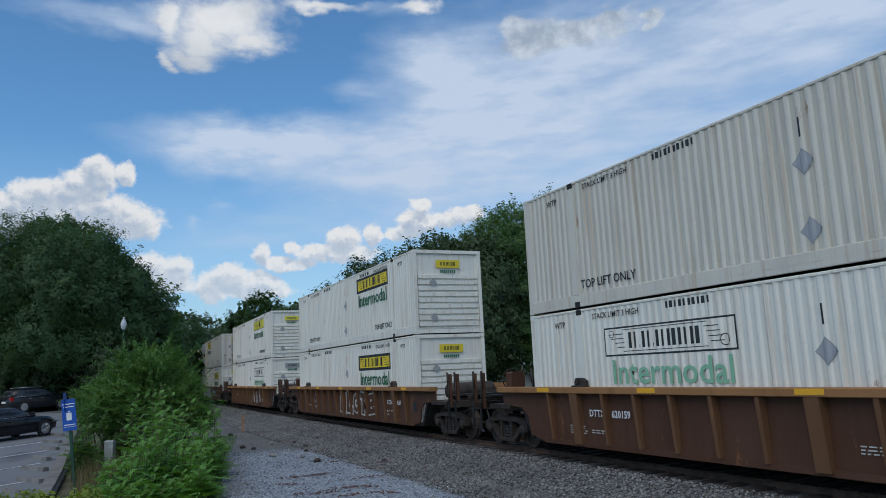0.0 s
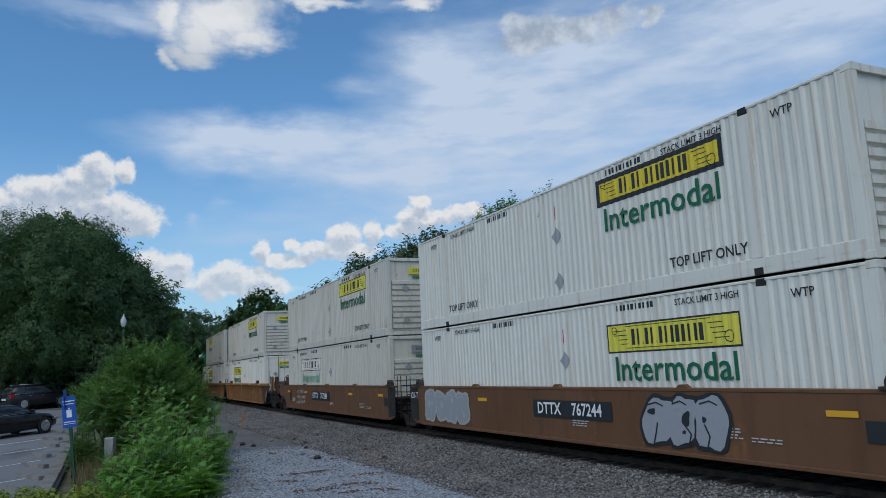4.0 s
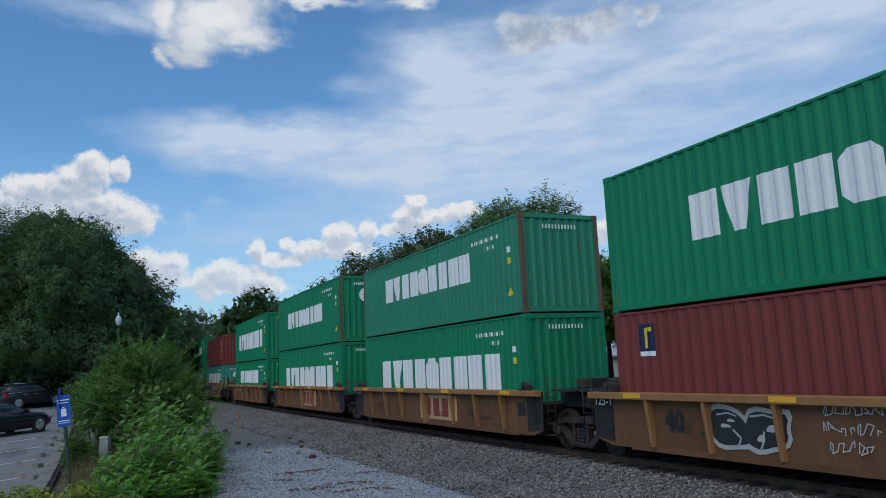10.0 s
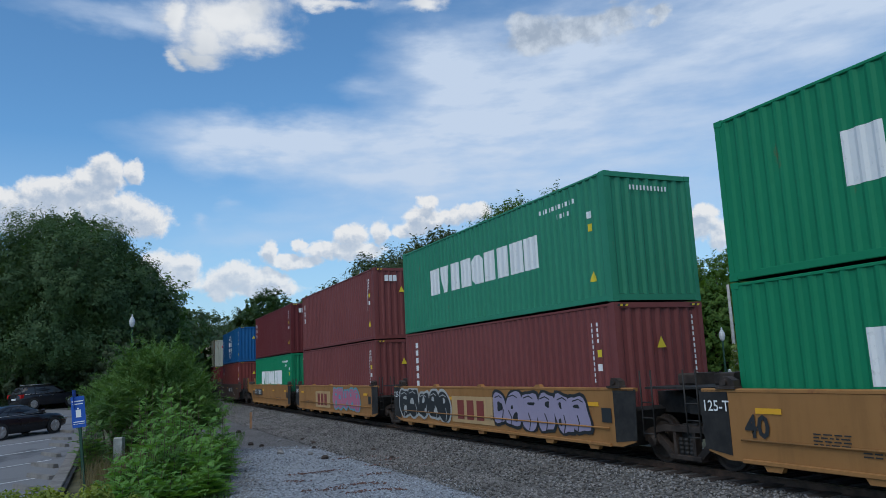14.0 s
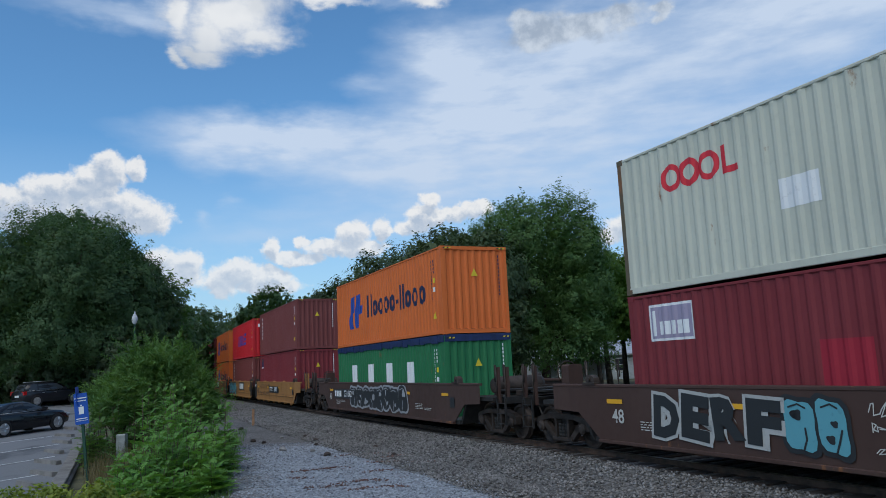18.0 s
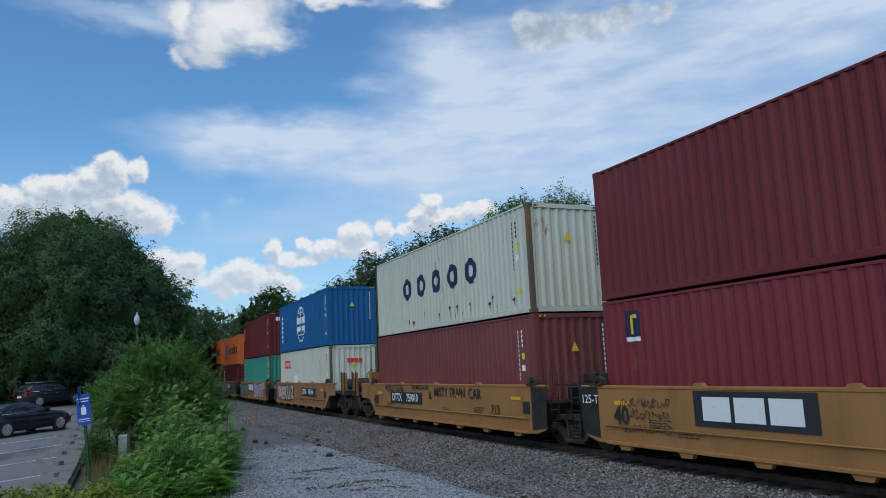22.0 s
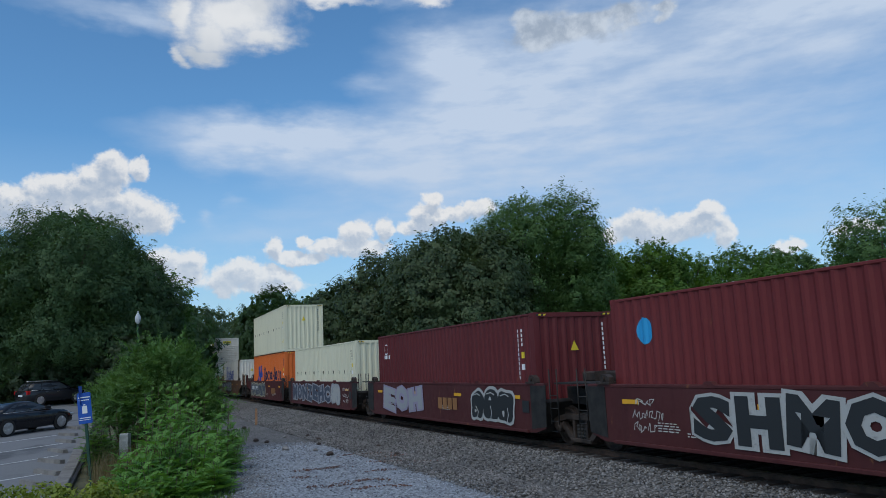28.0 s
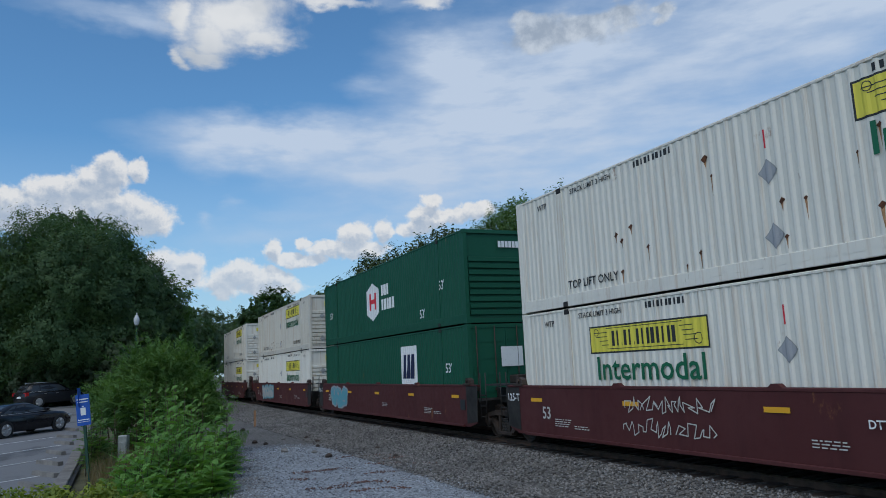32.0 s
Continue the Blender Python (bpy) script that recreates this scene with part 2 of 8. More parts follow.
def leafy(name, dark, light, gloss=0.6, through=0.35):
    m, t, b = base_material(name, gloss, 0.0, 0.22)
    isl = nd(t, "ShaderNodeNewGeometry").outputs["Random Per Island"]
    n = noise_at(t, 0.5, 3.0)
    f = calc(t, "ADD", calc(t, "MULTIPLY", isl, 0.28), calc(t, "MULTIPLY", ranged(t, n, 0.3, 0.7), 0.62), clamp=True)
    c = mixed(t, f, rgb(*dark), rgb(*light))
    t.links.new(c, b.inputs["Base Color"])
    tr = nd(t, "ShaderNodeBsdfTranslucent", {"Color": mixed(t, 1.0, c, rgb(1.3, 1.35, 0.5), "MULTIPLY")})
    s = nd(t, "ShaderNodeMixShader", {0: through, 1: b.outputs[0], 2: tr.outputs[0]})
    t.links.new(s.outputs[0], t.nodes["Material Output"].inputs[0])
    return m


def stones(name, dark, light, scale, rough=0.85, patch=0.3):
    """Loose stone: each pebble of its own grey, with damp and dusty patches."""
    m, t, b = base_material(name, rough)
    v = nd(t, "ShaderNodeTexCoord").outputs["Object"]
    cell = nd(t, "ShaderNodeTexVoronoi", {"Vector": v, "Scale": scale})
    tone = nd(t, "ShaderNodeSeparateColor", {0: cell.outputs["Color"]}).outputs[0]
    big = noise_at(t, 0.35, 5.0, 0.6, None, False)
    c = mixed(t, tone, rgb(*dark), rgb(*light))
    c = mixed(t, ranged(t, big, 0.42, 0.68, 0.0, patch), c, rgb(*(x * 0.55 for x in dark)))
    t.links.new(c, b.inputs["Base Color"])
    bumped(t, b, cell.outputs["Distance"], 1.0, 0.02)
    return m


def mingled_gravel(name):
    """Pale stones thinly strewn over dark ballast: more of them where the mesh's share is high."""
    m, t, b = base_material(name, 0.82)
    v = nd(t, "ShaderNodeTexCoord").outputs["Object"]
    cell = nd(t, "ShaderNodeTexVoronoi", {"Vector": v, "Scale": 24.0})
    tones = nd(t, "ShaderNodeSeparateColor", {0: cell.outputs["Color"]})
    big, mid = noise_at(t, 0.45, 5.0, 0.6, None, False), noise_at(t, 1.6, 4.0, 0.6, (1.0, 0.6, 1.0), False)
    share = nd(t, "ShaderNodeAttribute", attribute_name="share").outputs["Fac"]
    odds = calc(t, "ADD", calc(t, "MULTIPLY", share, 1.25), calc(t, "ADD", calc(t, "MULTIPLY", big, 1.4), calc(t, "MULTIPLY", mid, 1.1)))
    pale = ranged(t, calc(t, "SUBTRACT", odds, tones.outputs[1]), 0.98, 1.34)
    dark = mixed(t, tones.outputs[0], rgb(0.045, 0.042, 0.040), rgb(0.20, 0.195, 0.19))
    light = mixed(t, tones.outputs[0], rgb(0.10, 0.112, 0.128), rgb(0.36, 0.395, 0.44))
    t.links.new(mixed(t, pale, dark, light), b.inputs["Base Color"])
    bumped(t, b, cell.outputs["Distance"], 1.0, 0.02)
    return m


def island_stone(name, dark, light):
    m, t, b = base_material(name, 0.85)
    isl = nd(t, "ShaderNodeNewGeometry").outputs["Random Per Island"]
    n = noise_at(t, 0.5, 4.0, 0.6, None, False)
    c = mixed(t, isl, rgb(*dark), rgb(*light))
    c = mixed(t, ranged(t, n, 0.4, 0.7, 0.0, 0.4), c, rgb(*(x * 0.6 for x in dark)))
    t.links.new(c, b.inputs["Base Color"])
    return m


def worn_asphalt(name):
    """Grey asphalt with fine grain, oil-dark streaks and sealed cracks."""
    m, t, b = base_material(name, 0.9)
    fine, big = noise_at(t, 40.0, 3.0, 0.7, None, False), noise_at(t, 0.55, 6.0, 0.65, (1.0, 0.45, 1.0), False)
    c = mixed(t, fine, rgb(0.10, 0.103, 0.11), rgb(0.21, 0.213, 0.22))
    c = mixed(t, ranged(t, big, 0.50, 0.66, 0.0, 0.75), c, rgb(0.050, 0.052, 0.056))
    t.links.new(c, b.inputs["Base Color"])
    bumped(t, b, fine, 0.4, 0.006)
    return m


# container paints
C_WHITE = paint("white_box_paint", (0.70, 0.675, 0.605), 0.1, 0.04, 0.35, 0.5, 0.38)
C_TRACE = paint("darker_white_hollow_paint", (0.63, 0.615, 0.55), 0.15, 0.03, 0.35, 0.55, 0.25)
C_TROUGH = paint("darker_tan_hollow_paint", (0.50, 0.465, 0.39), 0.2, 0.05, 0.5, 0.6, 0.4)
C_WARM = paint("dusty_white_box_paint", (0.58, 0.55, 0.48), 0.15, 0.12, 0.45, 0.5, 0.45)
C_GREEN = paint("green_box_paint", (0.004, 0.190, 0.085), 0.1, 0.05, 0.25)
C_FADED = paint("faded_green_box_paint", (0.022, 0.20, 0.115), 0.3, 0.10, 0.25)
C_TEAL = paint("teal_box_paint", (0.036, 0.230, 0.172), 0.25, 0.12, 0.3)
C_MAROON = paint("maroon_box_paint", (0.110, 0.0175, 0.0195), 0.25, 0.03, 0.3)
C_OXIDE = paint("faded_brown_red_box_paint", (0.165, 0.044, 0.041), 0.3, 0.05, 0.3)
C_CLARET = paint("claret_red_box_paint", (0.175, 0.024, 0.030), 0.25, 0.03, 0.3)
C_WINE = paint("wine_red_box_paint", (0.140, 0.021, 0.022), 0.25, 0.04, 0.3)
C_BRICK = paint("brick_red_box_paint", (0.165, 0.034, 0.029), 0.25, 0.05, 0.3)
C_CRIMSON = paint("crimson_box_paint", (0.31, 0.018, 0.035), 0.2, 0.05, 0.2)
C_RED = paint("bright_red_box_paint", (0.52, 0.022, 0.030), 0.2, 0.03, 0.25)
C_ORANGE = paint("orange_box_paint", (0.62, 0.139, 0.030), 0.2, 0.06, 0.25)
C_BLUE = paint("blue_box_paint", (0.005, 0.088, 0.238), 0.2, 0.02, 0.25)
C_GREY = paint("pale_grey_box_paint", (0.51, 0.515, 0.43), 0.2, 0.14, 0.4)
C_CREAM = paint("cream_box_paint", (0.63, 0.605, 0.45), 0.15, 0.04, 0.3)
C_DKGREEN = paint("dark_green_box_paint", (0.006, 0.075, 0.042), 0.15, 0.02, 0.2)
C_ARMY = paint("mid_green_box_paint", (0.022, 0.15, 0.058), 0.25, 0.08, 0.3)
RUSTPOST = paint("rusty_post_paint", (0.105, 0.082, 0.050), 0.35, 0.55, 0.6)
SCAB = plain("bare_rust_spot", (0.085, 0.034, 0.016), 0.9, 0.0, 0.4, 8.0, 0.2)
RUSTRUN = plain("rust_water_stain", (0.34, 0.19, 0.095), 0.8, 0.0, 0.3, 8.0, 0.05)
# well car paints
W_BROWN = paint("oxide_brown_car_paint", (0.076, 0.032, 0.017), 0.4, 0.3, 0.6, 0.6)
W_RUST = paint("rusty_tan_car_paint", (0.130, 0.061, 0.028), 0.4, 0.34, 0.7, 0.6)
W_TAN = paint("ochre_car_paint", (0.270, 0.129, 0.050), 0.35, 0.34, 0.7, 0.6)
W_GOLD = paint("yellow_ochre_car_paint", (0.300, 0.142, 0.046), 0.35, 0.30, 0.6, 0.6)
W_DARKBROWN = paint("dark_brown_car_paint", (0.062, 0.034, 0.027), 0.35, 0.15, 0.4, 0.6)
W_MAROON = paint("maroon_car_paint", (0.070, 0.017, 0.017), 0.35, 0.2, 0.6, 0.6)
GRIME = plain("grimy_black_steel", (0.019, 0.017, 0.0155), 0.7, 0.0, 0.5, 4.0, 0.3)
STEEL = plain("worn_dark_steel", (0.043, 0.031, 0.025), 0.65, 0.2, 0.5, 3.0, 0.3)
RAILTOP = plain("polished_rail_steel", (0.35, 0.33, 0.31), 0.28, 1.0, 0.2, 2.0, 0.05)
RAILSIDE = plain("rusty_rail_steel", (0.085, 0.05, 0.035), 0.85, 0.0, 0.4, 5.0, 0.2)
# sign paints
S_WHITE = stencil("white_lettering", (0.72, 0.73, 0.73))
S_DULL = stencil("dull_white_lettering", (0.50, 0.49, 0.46), 0.7)
S_BLACK = stencil("black_lettering", (0.020, 0.022, 0.024), 0.3)
S_GREEN = stencil("green_lettering", (0.006, 0.120, 0.055), 0.2)
S_FADEDGREEN = stencil("sun_bleached_green_lettering", (0.22, 0.45, 0.30), 0.6)
S_YELLOW = stencil("yellow_panel_paint", (0.66, 0.50, 0.028), 0.2)
S_LEMON = stencil("lemon_panel_paint", (0.66, 0.58, 0.07), 0.25)
S_REFLECT = stencil("amber_reflector", (0.72, 0.36, 0.02), 0.3)
S_NAVY = stencil("navy_lettering", (0.008, 0.014, 0.055), 0.3)
S_BLUE = stencil("blue_lettering", (0.012, 0.055, 0.30), 0.2)
S_RED = stencil("red_lettering", (0.62, 0.025, 0.04), 0.2)
S_SKY = stencil("sky_blue_paint", (0.02, 0.30, 0.60), 0.2)
S_GREYBOX = stencil("grey_panel", (0.28, 0.29, 0.29), 0.4)
S_LILAC = stencil("lilac_spray_paint", (0.30, 0.26, 0.36), 0.4)
S_PINK = stencil("pink_spray_paint", (0.45, 0.14, 0.22), 0.4)
S_AQUA = stencil("aqua_spray_paint", (0.10, 0.32, 0.38), 0.4)
S_MINT = stencil("grey_green_spray_paint", (0.16, 0.21, 0.22), 0.5)
S_OLDRED = stencil("old_red_lettering", (0.22, 0.045, 0.035), 0.5)
S_BLUSH = stencil("pale_pink_spray_paint", (0.50, 0.40, 0.36), 0.4)
S_SLATE = stencil("slate_blue_spray_paint", (0.05, 0.065, 0.10), 0.4)
W_PALE = paint("pale_tan_patch_paint", (0.46, 0.30, 0.15), 0.3, 0.1, 0.4)
S_CHALK = stencil("chalky_spray_paint", (0.40, 0.40, 0.385), 0.7)
S_CREAM = stencil("cream_spray_paint", (0.40, 0.39, 0.27), 0.5)
S_SILVER = stencil("silver_spray_paint", (0.31, 0.32, 0.34), 0.4)
TARP = plain("blue_tarpaulin", (0.010, 0.022, 0.085), 0.45, 0.0, 0.3, 3.0, 0.6)
# ground
BALLAST = stones("grey_brown_ballast", (0.040, 0.038, 0.036), (0.205, 0.198, 0.192), 24.0)
GRAVEL = mingled_gravel("pale_crushed_stone")
DIRT = plain("dusty_dirt_and_grass", (0.085, 0.082, 0.045), 0.95, 0.0, 0.5, 0.8, 0.5)
STONE = island_stone("ballast_stone", (0.036, 0.034, 0.033), (0.27, 0.262, 0.256))
CHIP = island_stone("pale_gravel_chip", (0.08, 0.088, 0.102), (0.47, 0.51, 0.57))
TIE = plain("weathered_creosoted_wood", (0.040, 0.030, 0.025), 0.9, 0.0, 0.4, 5.0, 0.5)
REDCLOD = island_stone("red_clay_clod", (0.075, 0.038, 0.030), (0.19, 0.10, 0.08))
ASPHALT = worn_asphalt("sun_greyed_asphalt")
CONCRETE = plain("weathered_concrete", (0.165, 0.155, 0.145), 0.9, 0.0, 0.25, 3.0, 0.3)
LINE = stencil("worn_white_line_paint", (0.62, 0.62, 0.62), 0.6)
WOOD = plain("bare_stake_wood", (0.26, 0.14, 0.075), 0.85, 0.0, 0.3, 6.0, 0.3)
BARK = plain("grey_brown_bark", (0.075, 0.055, 0.04), 0.95, 0.0, 0.4, 4.0, 0.8)
L_DARK = leafy("dark_broad_leaves", (0.040, 0.085, 0.040), (0.083, 0.146, 0.058))
L_MAG = leafy("glossy_dark_leaves_with_brown_backs", (0.036, 0.065, 0.031), (0.083, 0.117, 0.049), 0.5, 0.25)
L_OAK = leafy("oak_leaves", (0.059, 0.123, 0.046), (0.123, 0.215, 0.072))
# haze of distance is mixed into this leaf colour: paler and greyer
L_FAR = leafy("hazy_distant_leaves", (0.063, 0.102, 0.063), (0.105, 0.158, 0.090))
L_GREY = leafy("grey_green_leaves", (0.045, 0.072, 0.040), (0.095, 0.130, 0.070))
L_LIGHT = leafy("light_green_leaves", (0.040, 0.101, 0.019), (0.132, 0.232, 0.046))
L_BUSH = leafy("feathery_green_leaves", (0.047, 0.116, 0.038), (0.145, 0.257, 0.076))
L_FRESH = leafy("fresh_bright_green_leaves", (0.070, 0.180, 0.044), (0.180, 0.358, 0.086))
L_BLOOM = leafy("leaves_with_cream_flower_heads", (0.078, 0.171, 0.034), (0.310, 0.341, 0.116))
L_HEDGE = leafy("clipped_yellow_green_leaves", (0.085, 0.140, 0.030), (0.30, 0.34, 0.062))
L_DRY = leafy("dry_grass_blades", (0.10, 0.085, 0.045), (0.22, 0.17, 0.095))
# other
SIGNBLUE = plain("blue_sign_sheet", (0.010, 0.075, 0.36), 0.4, 0.0, 0.08, 3.0, 0.0)
POSTGREEN = plain("dark_green_post_paint", (0.012, 0.05, 0.032), 0.5, 0.0, 0.2, 6.0, 0.05)
METER = plain("pale_grey_enamel", (0.27, 0.29, 0.28), 0.5, 0.0, 0.15, 6.0, 0.05)
LANTERN = plain("frosted_lantern_shell", (0.50, 0.52, 0.54), 0.3, 0.0, 0.05, 4.0, 0.0)
CARBLACK = plain("black_car_lacquer", (0.012, 0.013, 0.016), 0.12, 0.0, 0.1, 1.0, 0.0)
CARSUV = plain("dark_charcoal_car_lacquer", (0.020, 0.021, 0.025), 0.15, 0.0, 0.1, 1.0, 0.0)
# base colour lifted to grey-blue, standing in for sky reflected in the windows
GLASS = plain("sky_toned_tinted_glass", (0.050, 0.056, 0.062), 0.05, 0.0, 0.05, 1.0, 0.0)
RUBBER = plain("tyre_rubber", (0.018, 0.018, 0.018), 0.85, 0.0, 0.2, 6.0, 0.1)
ALLOY = plain("silver_alloy", (0.48, 0.49, 0.50), 0.3, 0.8, 0.1, 4.0, 0.0)
TAILRED = plain("red_lamp_plastic", (0.40, 0.010, 0.012), 0.2, 0.0, 0.1, 4.0, 0.0)
CLAP = plain("pale_grey_clapboard_paint", (0.40, 0.45, 0.48), 0.7, 0.0, 0.1, 2.0, 0.05)
ROOFING = plain("grey_metal_roofing", (0.36, 0.40, 0.45), 0.6, 0.2, 0.15, 2.0, 0.1)
WHITEWOOD = plain("white_painted_wood", (0.66, 0.67, 0.67), 0.6, 0.0, 0.1, 4.0, 0.05)
PANE = plain("dark_window_pane", (0.03, 0.035, 0.04), 0.08, 0.0, 0.1, 2.0, 0.0)
CANVAS_G = plain("green_canvas", (0.03, 0.16, 0.13), 0.8, 0.0, 0.2, 4.0, 0.1)
CANVAS_W = plain("white_canvas", (0.62, 0.64, 0.63), 0.8, 0.0, 0.1, 4.0, 0.1)
POLEWOOD = plain("grey_pole_wood", (0.32, 0.32, 0.31), 0.9, 0.0, 0.2, 4.0, 0.3)

# ---- mesh helpers ----
class Geo:
    """Collects faces for one mesh."""

    def __init__(self):
        self.v, self.f, self.s = [], [], []

    def face(self, pts, smooth=False):
        n = len(self.v)
        self.v.extend(tuple(p) for p in pts)
        self.f.append(tuple(range(n, n + len(pts))))
        self.s.append(smooth)

    def box(self, x0, x1, y0, y1, z0, z1, c=0.0):
        """A box; c cuts its long edges off a little, so that they catch light."""
        if c <= 0:
            p = [(x, y, z) for x in (x0, x1) for y in (y0, y1) for z in (z0, z1)]
            n = len(self.v)
            self.v.extend(p)
            for q in ((0, 1, 3, 2), (4, 6, 7, 5), (0, 4, 5, 1), (2, 3, 7, 6), (0, 2, 6, 4), (1, 5, 7, 3)):
                self.f.append(tuple(n + i for i in q))
                self.s.append(False)
            return self
        ring = [(y0 + c, z0), (y1 - c, z0), (y1, z0 + c), (y1, z1 - c), (y1 - c, z1), (y0 + c, z1), (y0, z1 - c), (y0, z0 + c)]
        return self.prism_x(ring, x0, x1)

    def prism_x(self, ring, x0, x1):
        a, b = [(x0, y, z) for y, z in ring], [(x1, y, z) for y, z in ring]
        return self.loft(a, b)

    def prism_y(self, ring, y0, y1):
        a, b = [(x, y0, z) for x, z in ring], [(x, y1, z) for x, z in ring]
        return self.loft(a, b)

    def prism_z(self, ring, z0, z1):
        a, b = [(x, y, z0) for x, y in ring], [(x, y, z1) for x, y in ring]
        return self.loft(a, b)

    def loft(self, a, b, smooth=False, caps=True):
        n, k = len(self.v), len(a)
        self.v.extend(a)
        self.v.extend(b)
        for i in range(k):
            j = (i + 1) % k
            self.f.append((n + i, n + j, n + k + j, n + k + i))
            self.s.append(smooth)
        if caps:
            self.f.append(tuple(n + i for i in reversed(range(k))))
            self.f.append(tuple(n + k + i for i in range(k)))
            self.s.extend((False, False))
        return self

    def tube(self, p, q, r0, r1=None, n=8, caps=True):
        p, q = Vector(p), Vector(q)
        d = (q - p).normalized()
        u = d.orthogonal().normalized()
        w = d.cross(u)
        r1 = r0 if r1 is None else r1
        ang = [2 * math.pi * i / n for i in range(n)]
        a = [tuple(p + (u * math.cos(t) + w * math.sin(t)) * r0) for t in ang]
        b = [tuple(q + (u * math.cos(t) + w * math.sin(t)) * r1) for t in ang]
        return self.loft(a, b, True, caps)

    def pipe(self, pts, r, n=6):
        for a, b in zip(pts, pts[1:]):
            self.tube(a, b, r, r, n)
        return self

    def lathe(self, centre, axis, profile, n=16):
        """Turns (distance along axis, radius) pairs about the axis."""
        c, d = Vector(centre), Vector(axis).normalized()
        u = d.orthogonal().normalized()
        w = d.cross(u)
        rings = [[tuple(c + d * h + (u * math.cos(2 * math.pi * i / n) + w * math.sin(2 * math.pi * i / n)) * r) for i in range(n)] for h, r in profile]
        for k, (a, b) in enumerate(zip(rings, rings[1:])):
            self.loft(a, b, True, False)
        self.face(list(reversed(rings[0])))
        self.face(rings[-1])
        return self

    def mesh(self, name, material=None):
        me = bpy.data.meshes.new(name)
        me.from_pydata(self.v, [], self.f)
        me.polygons.foreach_set("use_smooth", self.s)
        if material:
            me.materials.append(material)
        me.update()
        return me


def part(name, geo, material, parent, label="", m=None):
    me = geo.mesh(name, material) if isinstance(geo, Geo) else geo
    ob = new(name, me)
    ob.parent = parent
    if m is not None:
        ob.matrix_local = m
    return tagged(ob, label)


def thing(name, label, category, group="", kind="", m=None):
    ob = new(name)
    ob.empty_display_size = 0.2
    if m is not None:
        ob.matrix_basis = m
    return tagged(ob, label, category, group, kind)


TEXTS = {}


def lettering(text, size, material, fat=0.012):
    """A flat mesh of the built-in font, centred, reading along x with y up."""
    key = (text, size, material.name, fat)
    if key not in TEXTS:
        cu = bpy.data.curves.new("lettering", "FONT")
        cu.body, cu.size, cu.align_x, cu.align_y, cu.resolution_u = text, size, "CENTER", "CENTER", 2
        cu.offset = fat * size
        ob = bpy.data.objects.new("lettering", cu)
        me = bpy.data.meshes.new_from_object(ob)
        me.materials.clear()
        me.materials.append(material)
        me.name = "lettering"
        bpy.data.objects.remove(ob)
        TEXTS[key] = me
    return TEXTS[key]


def fitted(text, width, high, material, fat=0.012):
    """The same, stretched to a width and height."""
    key = (text, width, high, material.name, fat)
    if key not in TEXTS:
        me = lettering(text, 1.0, material, fat).copy()
        co = np.empty(len(me.vertices) * 3, np.float32)
        me.vertices.foreach_get("co", co)
        co = co.reshape(-1, 3)
        lo, hi = co.min(0), co.max(0)
        co = (co - (lo + hi) / 2) * np.array([width / (hi[0] - lo[0]), high / (hi[1] - lo[1]), 1.0])
        me.vertices.foreach_set("co", co.astype(np.float32).ravel())
        me.update()
        TEXTS[key] = me
    return TEXTS[key]


def write_side(parent, text, size, x, y, z, material, name="lettering", fat=0.012):
    return part(name, lettering(text, size, material, fat), material, parent, "", pose(x, y, z, 90, 0, 0))


# ---- the line of the track: straight past the camera, bending away far off ----
def build_line():
    s = np.arange(-900.0, 900.5, 0.5)
    k = np.interp(s, [-40.0, 0.0], [0.00084, 0.00005])
    k[s > 40] = 0.0
    turn = np.concatenate([[0], np.cumsum((k[1:] + k[:-1]) * 0.25)])
    mid = len(s) // 2
    turn += -1.1312 - turn[mid]
    dx, dy = np.cos(turn), np.sin(turn)
    x = np.concatenate([[0], np.cumsum((dx[1:] + dx[:-1]) * 0.25)])
    y = np.concatenate([[0], np.cumsum((dy[1:] + dy[:-1]) * 0.25)])
    return s, x - x[mid] + 6.0, y - y[mid] + 13.632, turn


LINE_S, LINE_X, LINE_Y, LINE_T = build_line()


def on_line(s, side=0.0, z=0.0):
    """A place on the track: s along it, side to the camera's side of its middle."""
    x, y, t = (float(np.interp(s, LINE_S, c)) for c in (LINE_X, LINE_Y, LINE_T))
    return Vector((x + math.sin(t) * side, y - math.cos(t) * side, z)), t


def run(t):
    """How far the train has gone after t seconds: it gains a little speed."""
    return 20.546 * t + 0.02972 * t * t


def near_line(x, y):
    return float(np.min(np.hypot(LINE_X - x, LINE_Y - y)))

# ---- ground, track ----
GROUND = -0.40


def strip_mesh(name, material, s0, s1, step, profile):
    """A band that follows the track; profile: (side, z) pairs."""
    me = bpy.data.meshes.new(name)
    n = int((s1 - s0) / step)
    v, f, k = [], [], len(profile)
    for i in range(n + 1):
        s = s0 + i * step
        for side, z in profile:
            v.append(tuple(on_line(s, side, z)[0]))
    for i in range(n):
        for j in range(k - 1):
            a = i * k + j
            f.append((a, a + 1, a + k + 1, a + k))
    me.from_pydata(v, [], f)
    me.materials.append(material)
    me.update()
    return me


ground = tagged(new("ground", Geo().box(-1500, 1500, -1500, 1800, GROUND - 0.5, GROUND).mesh("ground", DIRT)), "dusty earth with sparse grass", "ground", kind="structure")
